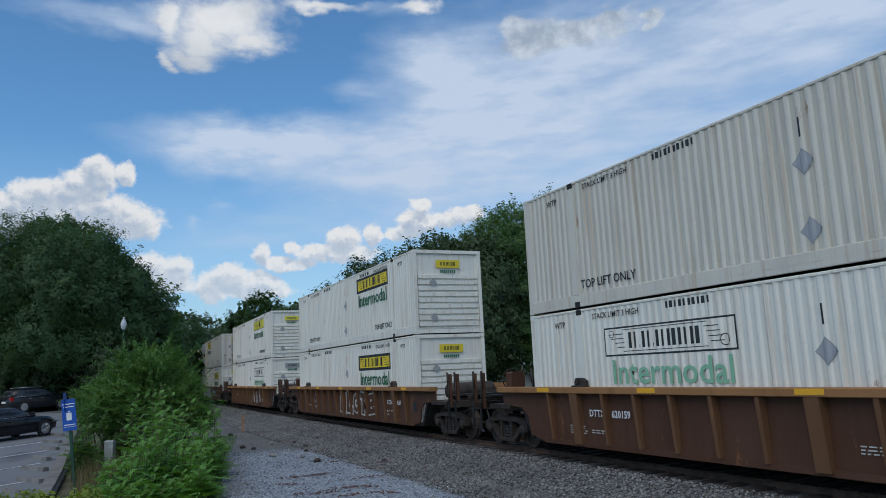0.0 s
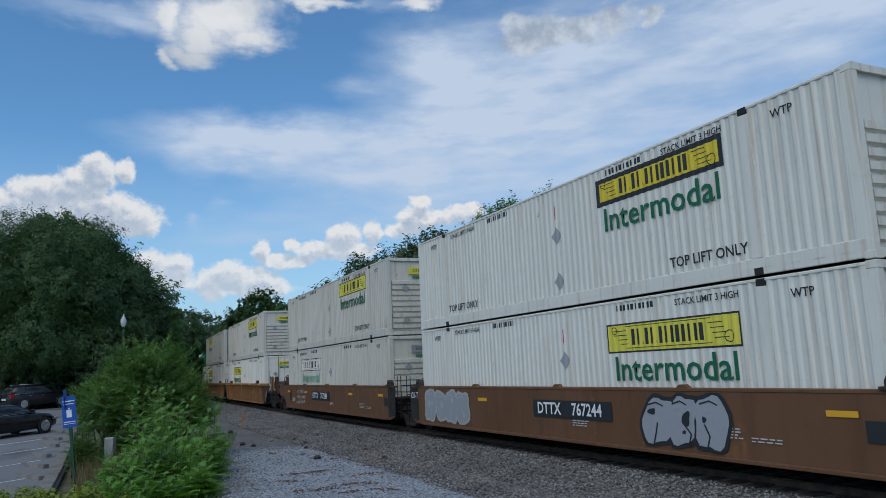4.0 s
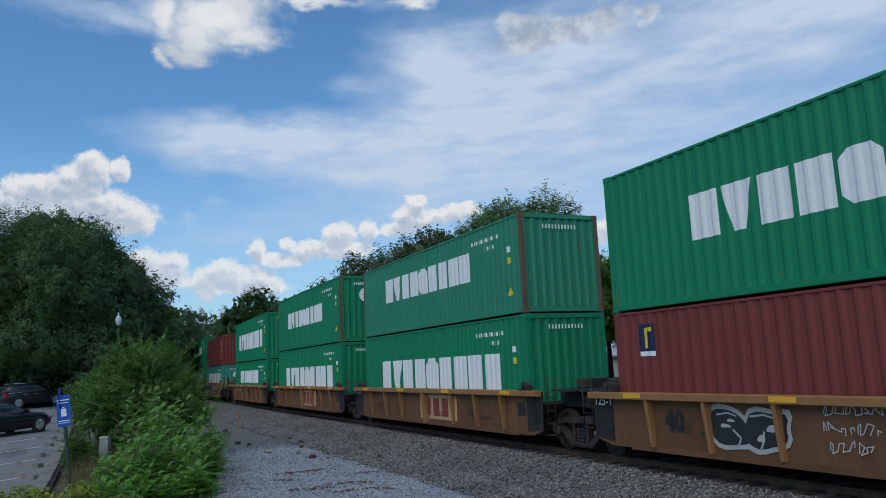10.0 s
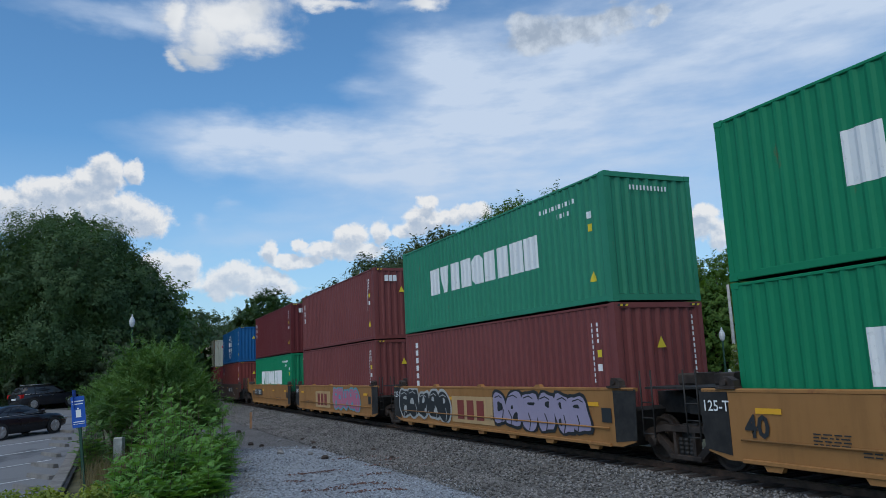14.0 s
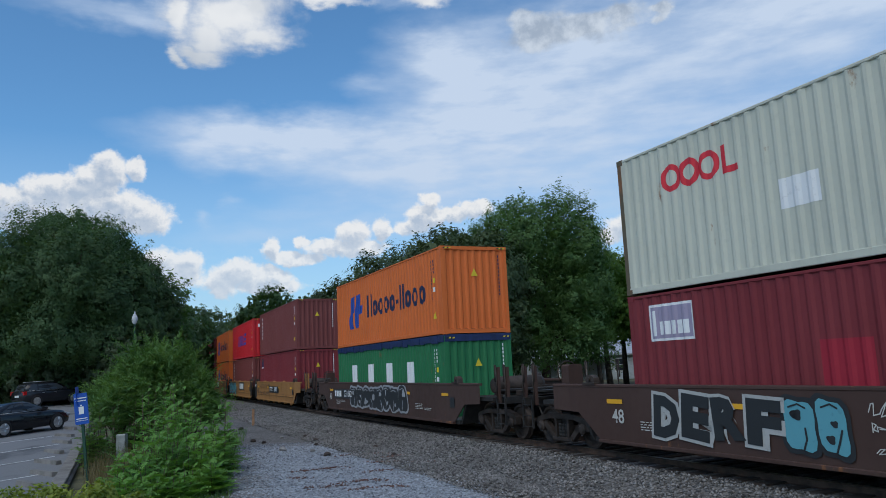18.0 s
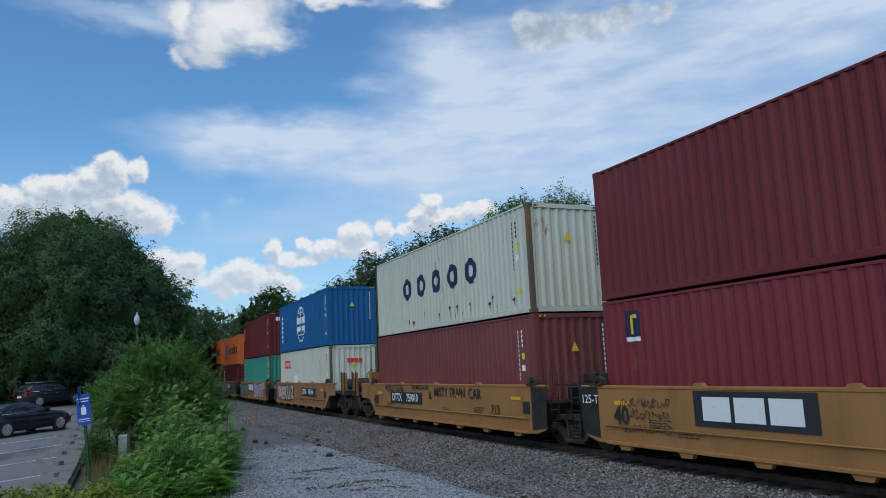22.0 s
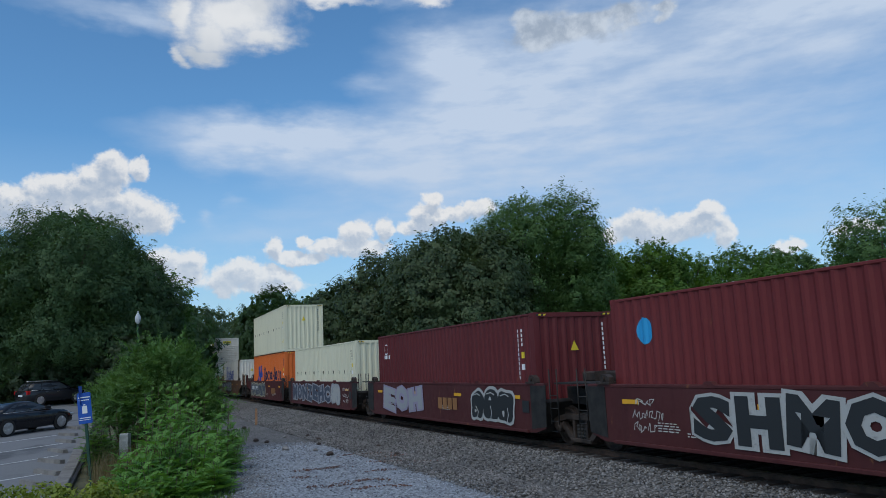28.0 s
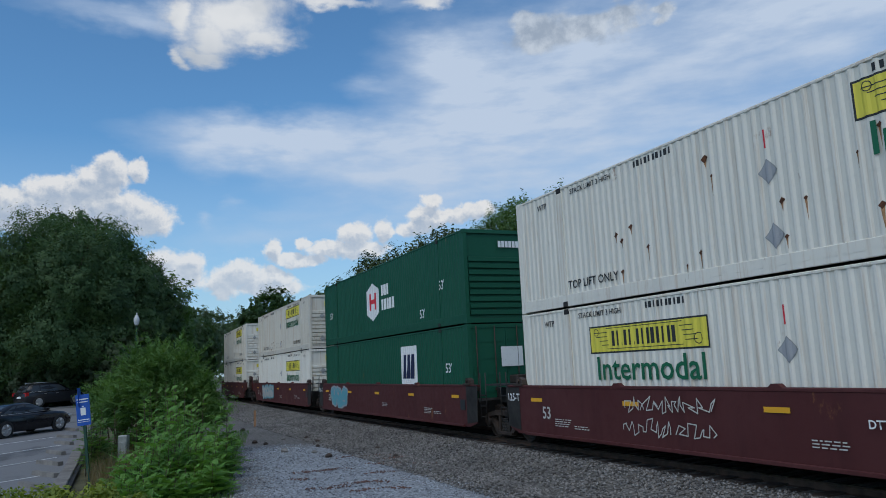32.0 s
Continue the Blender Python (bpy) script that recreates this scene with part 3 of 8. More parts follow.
tagged(new("track_bed", strip_mesh("track_bed", BALLAST, -560, 560, 2.0, [(-4.2, GROUND - 0.05), (-3.4, GROUND + 0.04), (-1.9, -0.13), (0, -0.14), (1.75, -0.13), (3.3, GROUND + 0.05), (4.6, GROUND + 0.006), (8.6, GROUND + 0.004), (8.8, GROUND - 0.05)])),
       "grey-brown crushed stone ballast bed under the track", "ballast", kind="structure")
# the pale stone thins out towards its rim, stone by stone
rnd = random.Random(2)
ys = np.arange(2.0, 27.6, 0.2)
near_edge = np.interp(ys, [2, 5, 12, 15.9, 20.5, 25.8, 27.6], [-0.5, -2.0, -3.6, -4.8, -6.2, -7.6, -8.2])
far_edge = np.interp(ys, [2, 5, 14.3, 16.7, 20.8, 24.4, 25.8, 27.6], [9.0, 7.0, 3.0, 2.1, 0.3, -2.0, -4.0, -6.6])
far_edge = far_edge + 0.45 * np.sin(ys * 1.9 + 1) * np.sin(ys * 0.7)
cols = 14
yard_v, yard_f, share = [], [], []
for k, y in enumerate(ys):
    for j in range(cols + 1):
        u = j / cols
        yard_v.append((near_edge[k] + (far_edge[k] - near_edge[k]) * u, y, GROUND + 0.012))
        rim = min(u * 4.0, (1 - u) * 1.7, (27.6 - y) / 4.5, 1.0)
        share.append(max(0.0, rim))
for k in range(len(ys) - 1):
    for j in range(cols):
        q = k * (cols + 1) + j
        yard_f.append((q, q + 1, q + cols + 2, q + cols + 1))
yard = bpy.data.meshes.new("gravel_yard")
yard.from_pydata(yard_v, [], yard_f)
yard.attributes.new("share", "FLOAT", "POINT").data.foreach_set("value", share)
yard.materials.append(GRAVEL)
yard.update()
tagged(new("gravel_yard", yard), "pale bluish crushed-stone yard beside the track", "gravel", kind="structure")


def pebbles(name, label, material, spots, size, seed):
    """Loose stones, each a squashed irregular octahedron."""
    rng = np.random.default_rng(seed)
    n = len(spots)
    base = np.array([(1, 0, 0), (0, 1, 0), (-1, 0, 0), (0, -1, 0), (0, 0, 1), (0, 0, -0.6)], float)
    sixword = np.array([(0, 1, 4), (1, 2, 4), (2, 3, 4), (3, 0, 4), (1, 0, 5), (2, 1, 5), (3, 2, 5), (0, 3, 5)])
    sc = size * rng.uniform(0.5, 1.35, (n, 1, 1)) * rng.uniform(0.6, 1.2, (n, 6, 1))
    a = rng.uniform(0, 2 * np.pi, n)
    c, s = np.cos(a)[:, None], np.sin(a)[:, None]
    v = base[None] * sc
    x, y = v[..., 0] * c - v[..., 1] * s, v[..., 0] * s + v[..., 1] * c
    v = np.stack([x, y, v[..., 2] * 0.75], -1) + spots[:, None, :]
    f = (sixword[None] + (np.arange(n) * 6)[:, None, None]).reshape(-1, 3)
    me = quick_mesh(name, v.reshape(-1, 3), f, 3)
    me.materials.append(material)
    return tagged(new(name, me), label, "stones", kind="stuff")


def quick_mesh(name, v, f, k):
    me = bpy.data.meshes.new(name)
    me.vertices.add(len(v))
    me.vertices.foreach_set("co", np.asarray(v, np.float32).ravel())
    me.loops.add(f.size)
    me.loops.foreach_set("vertex_index", f.astype(np.int32).ravel())
    me.polygons.add(len(f))
    me.polygons.foreach_set("loop_start", np.arange(0, f.size, k, dtype=np.int32))
    me.update(calc_edges=True)
    return me


rng = np.random.default_rng(4)
n = 32000
s_ = -60 + 66 * rng.random(n) ** 0.6
side_ = rng.uniform(1.25, 4.6, n)
spots = []
for s, d in zip(s_, side_):
    p, _ = on_line(s, d)
    z = -0.13 if d < 1.75 else -0.13 + (d - 1.75) / 1.55 * (GROUND + 0.05 + 0.13) if d < 3.3 else GROUND + 0.03
    spots.append((p.x, p.y, z + 0.01))
pebbles("ballast_stones", "loose grey and brown ballast stones beside the rails", STONE, np.array(spots), 0.036, 1)
n = 26000
spots = np.stack([rng.uniform(-7.5, 5.0, n), 8 + 19 * rng.random(n) ** 1.2, np.full(n, GROUND + 0.02)], -1)
keep = [i for i, p in enumerate(spots) if near_line(p[0], p[1]) > 3.6 and p[0] > -5.2 - (p[1] - 14) * 0.2]
pebbles("gravel_chips", "pale bluish gravel chips in the yard", CHIP, spots[keep], 0.026, 2)
track = thing("railway_track", "single railway track on dark wooden sleepers", "track", kind="structure")
for side in (-0.755, 0.755):
    g = [(side - 0.07, -0.155), (side - 0.07, -0.14), (side - 0.012, -0.12), (side - 0.012, -0.04), (side - 0.036, -0.03), (side - 0.036, -0.004)]
    prof = g + [(2 * side - a, b) for a, b in reversed(g)]
    part("rail", strip_mesh("rail", RAILSIDE, -560, 560, 2.0, prof), None, track, "rusty rail with a polished head")
    part("rail_head", strip_mesh("rail_head", RAILTOP, -560, 560, 2.0, [(side - 0.034, -0.003), (side - 0.02, 0.0), (side + 0.02, 0.0), (side + 0.034, -0.003)]), None, track, "bright worn running surface")
tie_mesh = Geo().box(-0.115, 0.115, -1.36, 1.36, -0.30, -0.115, 0.015).mesh("sleeper", TIE)
for i in range(150):
    p, a = on_line(12.0 - 0.54 * i)
    part("sleeper", tie_mesh, None, track, "", pose(p.x, p.y, random.Random(i).uniform(-0.012, 0.012), 0, 0, math.degrees(a) + random.Random(i).uniform(-1, 1)))
rnd = random.Random(8)
clods = []
for k in range(19):
    x, y, lx, turn = rnd.uniform(-4.4, 0.2), rnd.uniform(15.6, 22.5), rnd.uniform(0.15, 0.75), rnd.gauss(0.1, 0.25)
    for j in range(int(130 * lx)):
        a, b = rnd.gauss(0, lx * 0.5), rnd.gauss(0, 0.07)
        b += 0.12 * math.sin(a * 5 + k)
        clods.append((x + a * math.cos(turn) - b * math.sin(turn), y + a * math.sin(turn) + b * math.cos(turn), GROUND + rnd.uniform(0.02, 0.045)))
pebbles("clay_clods", "crumbled reddish clay scattered on the gravel", REDCLOD, np.array(clods), 0.026, 3)
for k in range(26):
    p, _ = on_line(rnd.uniform(-45, -8), rnd.uniform(2.2, 6.5))
    s = rnd.uniform(0.05, 0.14)
    g = Geo().lathe((p.x, p.y, GROUND), (rnd.uniform(-0.3, 0.3), 0.2, 1), [(-0.03, s * 0.7), (s * 0.4, s), (s * 0.9, s * 0.7), (s * 1.1, s * 0.2)], 7)
    tagged(new("rock", g.mesh("rock", STEEL if k % 3 else STONE)), "dark fist-sized lump lying beside the track", "rock", "loose rocks")
stake = thing("survey_stake", "short bare wooden stake standing by the ballast", "stake")
part("post", Geo().prism_z([(-9.97, 36.85), (-9.87, 36.85), (-9.87, 36.93), (-9.97, 36.93)], GROUND - 0.1, GROUND + 0.78), WOOD, stake)


# ---- leaves ----
def leaf_cloud(name, material, clumps, count, size, seed, flat=0.35, long=1.5):
    """Many single leaves filling clumps: (x, y, z, radius, height factor)."""
    rng = np.random.default_rng(seed)
    cl = np.array(clumps, float)
    weight = cl[:, 3] ** 2
    which = rng.choice(len(cl), count, p=weight / weight.sum())
    d = rng.normal(size=(count, 3))
    d /= np.linalg.norm(d, axis=1)[:, None]
    r = rng.uniform(0.45, 1.0, count) ** 0.5 * rng.uniform(0.85, 1.12, count)
    p = cl[which, :3] + d * (r * cl[which, 3])[:, None] * np.stack([np.ones(count), np.ones(count), cl[which, 4]], -1)
    nrm = d * 0.6 + rng.normal(size=(count, 3)) * 0.6 + np.array([0, 0, flat])
    nrm /= np.linalg.norm(nrm, axis=1)[:, None]
    t = np.cross(nrm, rng.normal(size=(count, 3)))
    t /= np.linalg.norm(t, axis=1)[:, None]
    b = np.cross(nrm, t)
    s = (size * rng.uniform(0.6, 1.3, count))[:, None]
    v = np.stack([p - t * s * long * 0.5, p + b * s * 0.5 - nrm * s * 0.12, p + t * s * long * 0.5, p - b * s * 0.5 - nrm * s * 0.12], 1)
    f = np.arange(count * 4).reshape(-1, 4)
    me = quick_mesh(name, v.reshape(-1, 3), f, 4)
    me.materials.append(material)
    return me


def crown_mesh(name, material, high, wide, crown, count, leaf, seed, gap=0.0, long=1.6, twig=0.04, lift=0.2, lumps=150, ragged=0.10, sharp=55.0, depth=0.22, dome=2.2):
    """A crown of leafy twigs: lobes with valleys between, loose sprigs outside and gaps inside."""
    rng = np.random.default_rng(seed)
    per = 16
    m = count // per
    d = rng.normal(size=(int(m * 1.9), 3))
    d /= np.linalg.norm(d, axis=1)[:, None]
    b = rng.normal(size=(lumps, 3))
    b[:, 2] = b[:, 2] * 0.8 + 0.15
    b /= np.linalg.norm(b, axis=1)[:, None]
    big = rng.normal(size=(11, 3)) + np.array([0, 0, 0.3])
    big /= np.linalg.norm(big, axis=1)[:, None]
    near = np.clip(d @ b.T, 0, 1) ** sharp * rng.uniform(0.55, 1.0, lumps)
    lobe, mine = near.max(1), near.argmax(1)
    mass = (np.clip(d @ big.T, 0, 1) ** 4.5 * rng.uniform(0.4, 1.0, 11)).max(1)
    reach = 1.0 - depth * (1 - lobe) - 0.22 * (1 - mass)
    reach /= np.quantile(reach, 0.97)
    face = d * reach[:, None] - b[mine] * 0.80
    face /= np.linalg.norm(face, axis=1)[:, None]
    inner = 1.0 - 0.55 * rng.random(len(d)) ** 2.2
    loose = rng.random(len(d)) < 0.22
    r = reach * np.where(loose, rng.uniform(1.0, 1.0 + ragged, len(d)), inner)
    flat = np.where(d[:, 2] < 0, (1 - np.abs(d[:, 2]) ** 4) ** 0.25, (1 - np.abs(d[:, 2]) ** dome) ** (1 / dome)) / np.sqrt(np.clip(1 - d[:, 2] ** 2, 1e-3, 1))
    flat = np.minimum(flat, 3.0)
    hz, zc = high * (1 - crown) / 2, high * (1 + crown) / 2
    p = np.stack([d[:, 0] * r * flat * wide / 2, d[:, 1] * r * flat * wide / 2, zc + d[:, 2] * r * hz], -1)
    k = 2 * np.pi / (0.20 * wide) * p + rng.uniform(0, 6, 3)
    field = np.sin(k[:, 0]) * np.sin(k[:, 1] + 1.3 * np.sin(k[:, 2])) + 0.6 * np.sin(2.3 * k[:, 2] + k[:, 0]) * np.sin(2.1 * k[:, 1])
    keep = np.flatnonzero(field > -1.5 + 2.0 * gap)[:m]
    p, d, face = p[keep], d[keep], face[keep]
    m = len(p)
    axis = d * np.array([1, 1, 0.5]) + rng.normal(size=(m, 3)) * 0.55 + np.array([0, 0, lift])
    axis /= np.linalg.norm(axis, axis=1)[:, None]
    size = twig * wide * rng.uniform(0.5, 1.4, (m, 1))
    along = rng.uniform(-1, 1, (m, per, 1))
    pos = p[:, None] + axis[:, None] * along * size[:, None] + rng.normal(size=(m, per, 3)) * (size * 0.30)[:, None]
    n = m * per
    pos = pos.reshape(n, 3)
    out = np.repeat(d * 0.3 + face, per, 0)
    nrm = out * 1.0 + rng.normal(size=(n, 3)) * 0.27 + np.array([0, 0, 0.25])
    nrm /= np.linalg.norm(nrm, axis=1)[:, None]
    t = np.repeat(axis, per, 0) + rng.normal(size=(n, 3)) * 0.7
    t -= nrm * (t * nrm).sum(1)[:, None]
    t /= np.linalg.norm(t, axis=1)[:, None] + 1e-6
    bb = np.cross(nrm, t)
    s = (leaf * rng.uniform(0.6, 1.3, n))[:, None]
    v = np.stack([pos - t * s * long * 0.5 + bb * s * 0.5, pos + t * s * long * 0.5 - nrm * s * 0.15, pos - t * s * long * 0.5 - bb * s * 0.5], 1)
    me = quick_mesh(name, v.reshape(-1, 3), np.arange(n * 3).reshape(-1, 3), 3)
    me.materials.append(material)
    return me, p


def tree(label, x, y, high, wide, material, seed, count=14000, leaf=0.34, crown=0.25, name="tree", base=None, **kw):
    """A tapered trunk with limbs that reach into a crown of leafy twigs."""
    rnd = random.Random(seed)
    z0 = GROUND if base is None else base
    root = thing(name, label, "tree", m=pose(x, y, z0))
    r0 = high * 0.020 + 0.06
    g = Geo()
    pts = [(0, 0, -0.2), (rnd.uniform(-.2, .2), rnd.uniform(-.2, .2), high * 0.3), (rnd.uniform(-.4, .4), rnd.uniform(-.4, .4), high * 0.6), (rnd.uniform(-.5, .5), rnd.uniform(-.5, .5), high * 0.82)]
    for k, (a, b) in enumerate(zip(pts, pts[1:])):
        g.tube(a, b, r0 * (1 - 0.3 * k), r0 * (0.7 - 0.28 * k), 8)
    part("trunk", g, BARK, root)
    me, tips = crown_mesh("crown", material, high, wide, crown, count, leaf, seed, **kw)
    limbs = Geo()
    for i in range(14):
        c = Vector(tips[rnd.randrange(len(tips))])
        st = Vector((pts[1][0], pts[1][1], min(c.z * 0.7, high * 0.55)))
        mid = st.lerp(c, 0.55) + Vector((0, 0, high * 0.03))
        limbs.tube(st, mid, r0 * 0.34, r0 * 0.2, 6).tube(mid, c, r0 * 0.2, r0 * 0.05, 6)
    part("limb_work", limbs, BARK, root)
    part("crown", me, None, root)
    return root

# ---- containers ----
def wave(length, pitch, depth, edge):
    """The corrugation of a side: corners (x, how deep)."""
    n = max(2, int((length - 2 * edge) / pitch))
    pitch = (length - 2 * edge) / n
    pts = [(-length / 2, 0.0)]
    x = -length / 2 + edge
    for i in range(n):
        pts += [(x + pitch * 0.10, 0.0), (x + pitch * 0.32, depth), (x + pitch * 0.68, depth), (x + pitch * 0.90, 0.0)]
        x += pitch
    return pts + [(length / 2, 0.0)]


def sheet(pts, z0, z1, y, sign, along_x=True, at=0.0):
    g = Geo()
    for (xa, da), (xb, db) in zip(pts, pts[1:]):
        if along_x:
            q = [(xa, sign * (y - da), z0), (xb, sign * (y - db), z0), (xb, sign * (y - db), z1), (xa, sign * (y - da), z1)]
        else:
            q = [(at - sign * da * 0 - da * (1 if at > 0 else -1), xa, z0), (at - db * (1 if at > 0 else -1), xb, z0),
                 (at - db * (1 if at > 0 else -1), xb, z1), (at - da * (1 if at > 0 else -1), xa, z1)]
        g.face(q)
    return g


BOXES = {}


def box_shape(length, high, wide, domestic):
    """Dimensions of a container and the corrugation of its sides."""
    post = 0.10
    return dict(L=length, H=high, W=wide, dom=domestic,
                wave=wave(length - 2 * post, 0.205 if domestic else 0.277, 0.020 if domestic else 0.029, 0.16 if domestic else 0.12))


ISO40, ISO40LOW = box_shape(12.19, 2.896, 2.438, False), box_shape(12.19, 2.591, 2.438, False)
ISO20, DOM53 = box_shape(6.06, 2.591, 2.438, False), box_shape(16.15, 2.90, 2.591, True)


def build_container(shape, colour, label, ends="panel", posts=None):
    L, H, W = shape["L"], shape["H"], shape["W"]
    posts = posts or colour
    root = thing("shipping_container", label, "container", "containers on the train")
    hx, hy = L / 2, W / 2
    low, top = (0.30, 0.07) if shape["dom"] else (0.15, 0.07)
    for sign in (-1, 1):
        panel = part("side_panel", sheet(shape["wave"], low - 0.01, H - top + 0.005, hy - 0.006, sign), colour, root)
        if shape["dom"] and colour in (C_WHITE, C_WARM):   # the hollow faces take a darker white, tanner on the warm boxes
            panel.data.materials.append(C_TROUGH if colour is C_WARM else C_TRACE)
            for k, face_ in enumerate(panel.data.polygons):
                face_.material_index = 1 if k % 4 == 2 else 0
        y0, y1 = sorted((sign * (hy - 0.05), sign * hy))
        part("top_rail", Geo().box(-hx + 0.1, hx - 0.1, y0, y1, H - top, H - 0.012, 0.012), colour, root)
        g = Geo().box(-hx + 0.1, hx - 0.1, y0, y1, 0.02, low, 0.01)
        if shape["dom"]:
            for i in range(34):
                x = -hx + 0.45 + i * (L - 0.9) / 33
                g.box(x - 0.13, x + 0.13, *sorted((sign * (hy - 0.001), sign * (hy + 0.004))), 0.13, 0.20)
        else:
            for x in (-1.03, 1.03):
                g.box(x - 0.18, x + 0.18, *sorted((sign * (hy - 0.02), sign * (hy + 0.003))), 0.04, 0.12)
        part("bottom_rail", g, colour, root)
    part("roof", Geo().box(-hx + 0.05, hx - 0.05, -hy + 0.05, hy - 0.05, H - 0.05, H - 0.02), colour, root)
    part("floor", Geo().box(-hx + 0.05, hx - 0.05, -hy + 0.04, hy - 0.04, 0.05, 0.17), GRIME, root)
    for sx in (-1, 1):
        for sy in (-1, 1):
            x0, x1 = sorted((sx * (hx - 0.12), sx * (hx - 0.004)))
            y0, y1 = sorted((sy * (hy - 0.12), sy * (hy - 0.001)))
            part("corner_post", Geo().box(x0, x1, y0, y1, 0.11, H - 0.11), posts, root)
            for z in (0.0, H - 0.118):
                g = Geo().box(*sorted((sx * (hx - 0.178), sx * (hx + 0.003))), *sorted((sy * (hy - 0.162), sy * (hy + 0.003))), z, z + 0.118, 0.008)
                part("corner_casting", g, posts, root)
        # end: header and sill, then the panel or the doors
        x0, x1 = sorted((sx * (hx - 0.09), sx * (hx - 0.006)))
        part("end_header", Geo().box(x0, x1, -hy + 0.12, hy - 0.12, H - 0.12, H - 0.005), colour, root)
        part("end_sill", Geo().box(x0, x1, -hy + 0.12, hy - 0.12, 0.02, 0.16), colour, root)
        doors = (ends == "doors") == (sx > 0)
        face = sx * (hx - 0.02)
        if not doors:
            if shape["dom"]:
                g = Geo().box(*sorted((sx * (hx - 0.11), sx * (hx - 0.075))), -hy + 0.12, hy - 0.12, 0.16, H - 0.12)
                part("end_panel", g, colour, root)
                for i in range(9):
                    z = 0.24 + i * 0.205
                    part("end_rib", Geo().prism_y([(sx * (hx - 0.076), z), (sx * (hx - 0.012), z + 0.03), (sx * (hx - 0.012), z + 0.15), (sx * (hx - 0.076), z + 0.165)], -hy + 0.16, hy - 0.16), colour, root)
            else:
                part("end_panel", sheet(wave(W - 0.24, 0.25, 0.045, 0.03), 0.15, H - 0.11, 0, 1, False, face), colour, root)
        else:
            for sy in (-1, 1):
                y0, y1 = sorted((sy * 0.008, sy * (hy - 0.125)))
                g = Geo().box(*sorted((sx * (hx - 0.055), sx * (hx - 0.03))), y0, y1, 0.165, H - 0.125)
                for i in range(5):
                    z = 0.35 + i * 0.5
                    g.box(*sorted((sx * (hx - 0.031), sx * (hx - 0.018))), y0 + 0.06, y1 - 0.06, z, z + 0.25)
                d = part("door", g, colour, root)
                for k in (0.3, 0.78):
                    y = sy * k * hy
                    b = Geo().tube((sx * (hx + 0.012), y, 0.06), (sx * (hx + 0.012), y, H - 0.06), 0.018, n=6)
                    b.box(*sorted((sx * (hx - 0.02), sx * (hx + 0.03))), y - 0.05, y + 0.05, 0.9, 1.0)
                    part("locking_bar", b, STEEL if shape["dom"] else colour, d)
    if shape["dom"]:
        for sx in (-1, 1):
            for sy in (-1, 1):
                x = sx * 6.02
                part("lift_post", Geo().box(x - 0.11, x + 0.11, *sorted((sy * (hy - 0.03), sy * (hy + 0.004))), low, H - 0.15), colour, root)
                for z in (0.02, H - 0.14):
                    part("lift_casting", Geo().box(x - 0.09, x + 0.09, *sorted((sy * (hy - 0.06), sy * (hy + 0.010))), z, z + 0.12, 0.01), GRIME, root)
    return root


def container(shape, colour, label, m, ends="panel", posts=None):
    key = (shape["L"], shape["H"], colour.name, ends, posts and posts.name)
    if key not in BOXES:
        BOXES[key] = build_container(shape, colour, label, ends, posts)
        BOXES[key].matrix_basis = m
        return BOXES[key]
    kept = copy_clean(BOXES[key], m)
    return tagged(kept, label)


def copy_clean(ob, m):
    """copy_thing() for the bare thing, without the signs that it was given since."""
    made = {}
    for o in (ob, *ob.children_recursive):
        if o.get("sign"):
            continue
        made[o] = o.copy()
        scene.collection.objects.link(made[o])
        made[o].parent = made.get(o.parent, o.parent)
        made[o].matrix_parent_inverse = o.matrix_parent_inverse
    made[ob].matrix_basis = m
    return made[ob]


# ---- painted signs ----
def clip(poly, x, keep_right):
    out = []
    for (ax, az), (bx, bz) in zip(poly, poly[1:] + poly[:1]):
        ia, ib = (ax >= x) == keep_right, (bx >= x) == keep_right
        if ia:
            out.append((ax, az))
        if ia != ib and bx != ax:
            out.append((x, az + (bz - az) * (x - ax) / (bx - ax)))
    return out


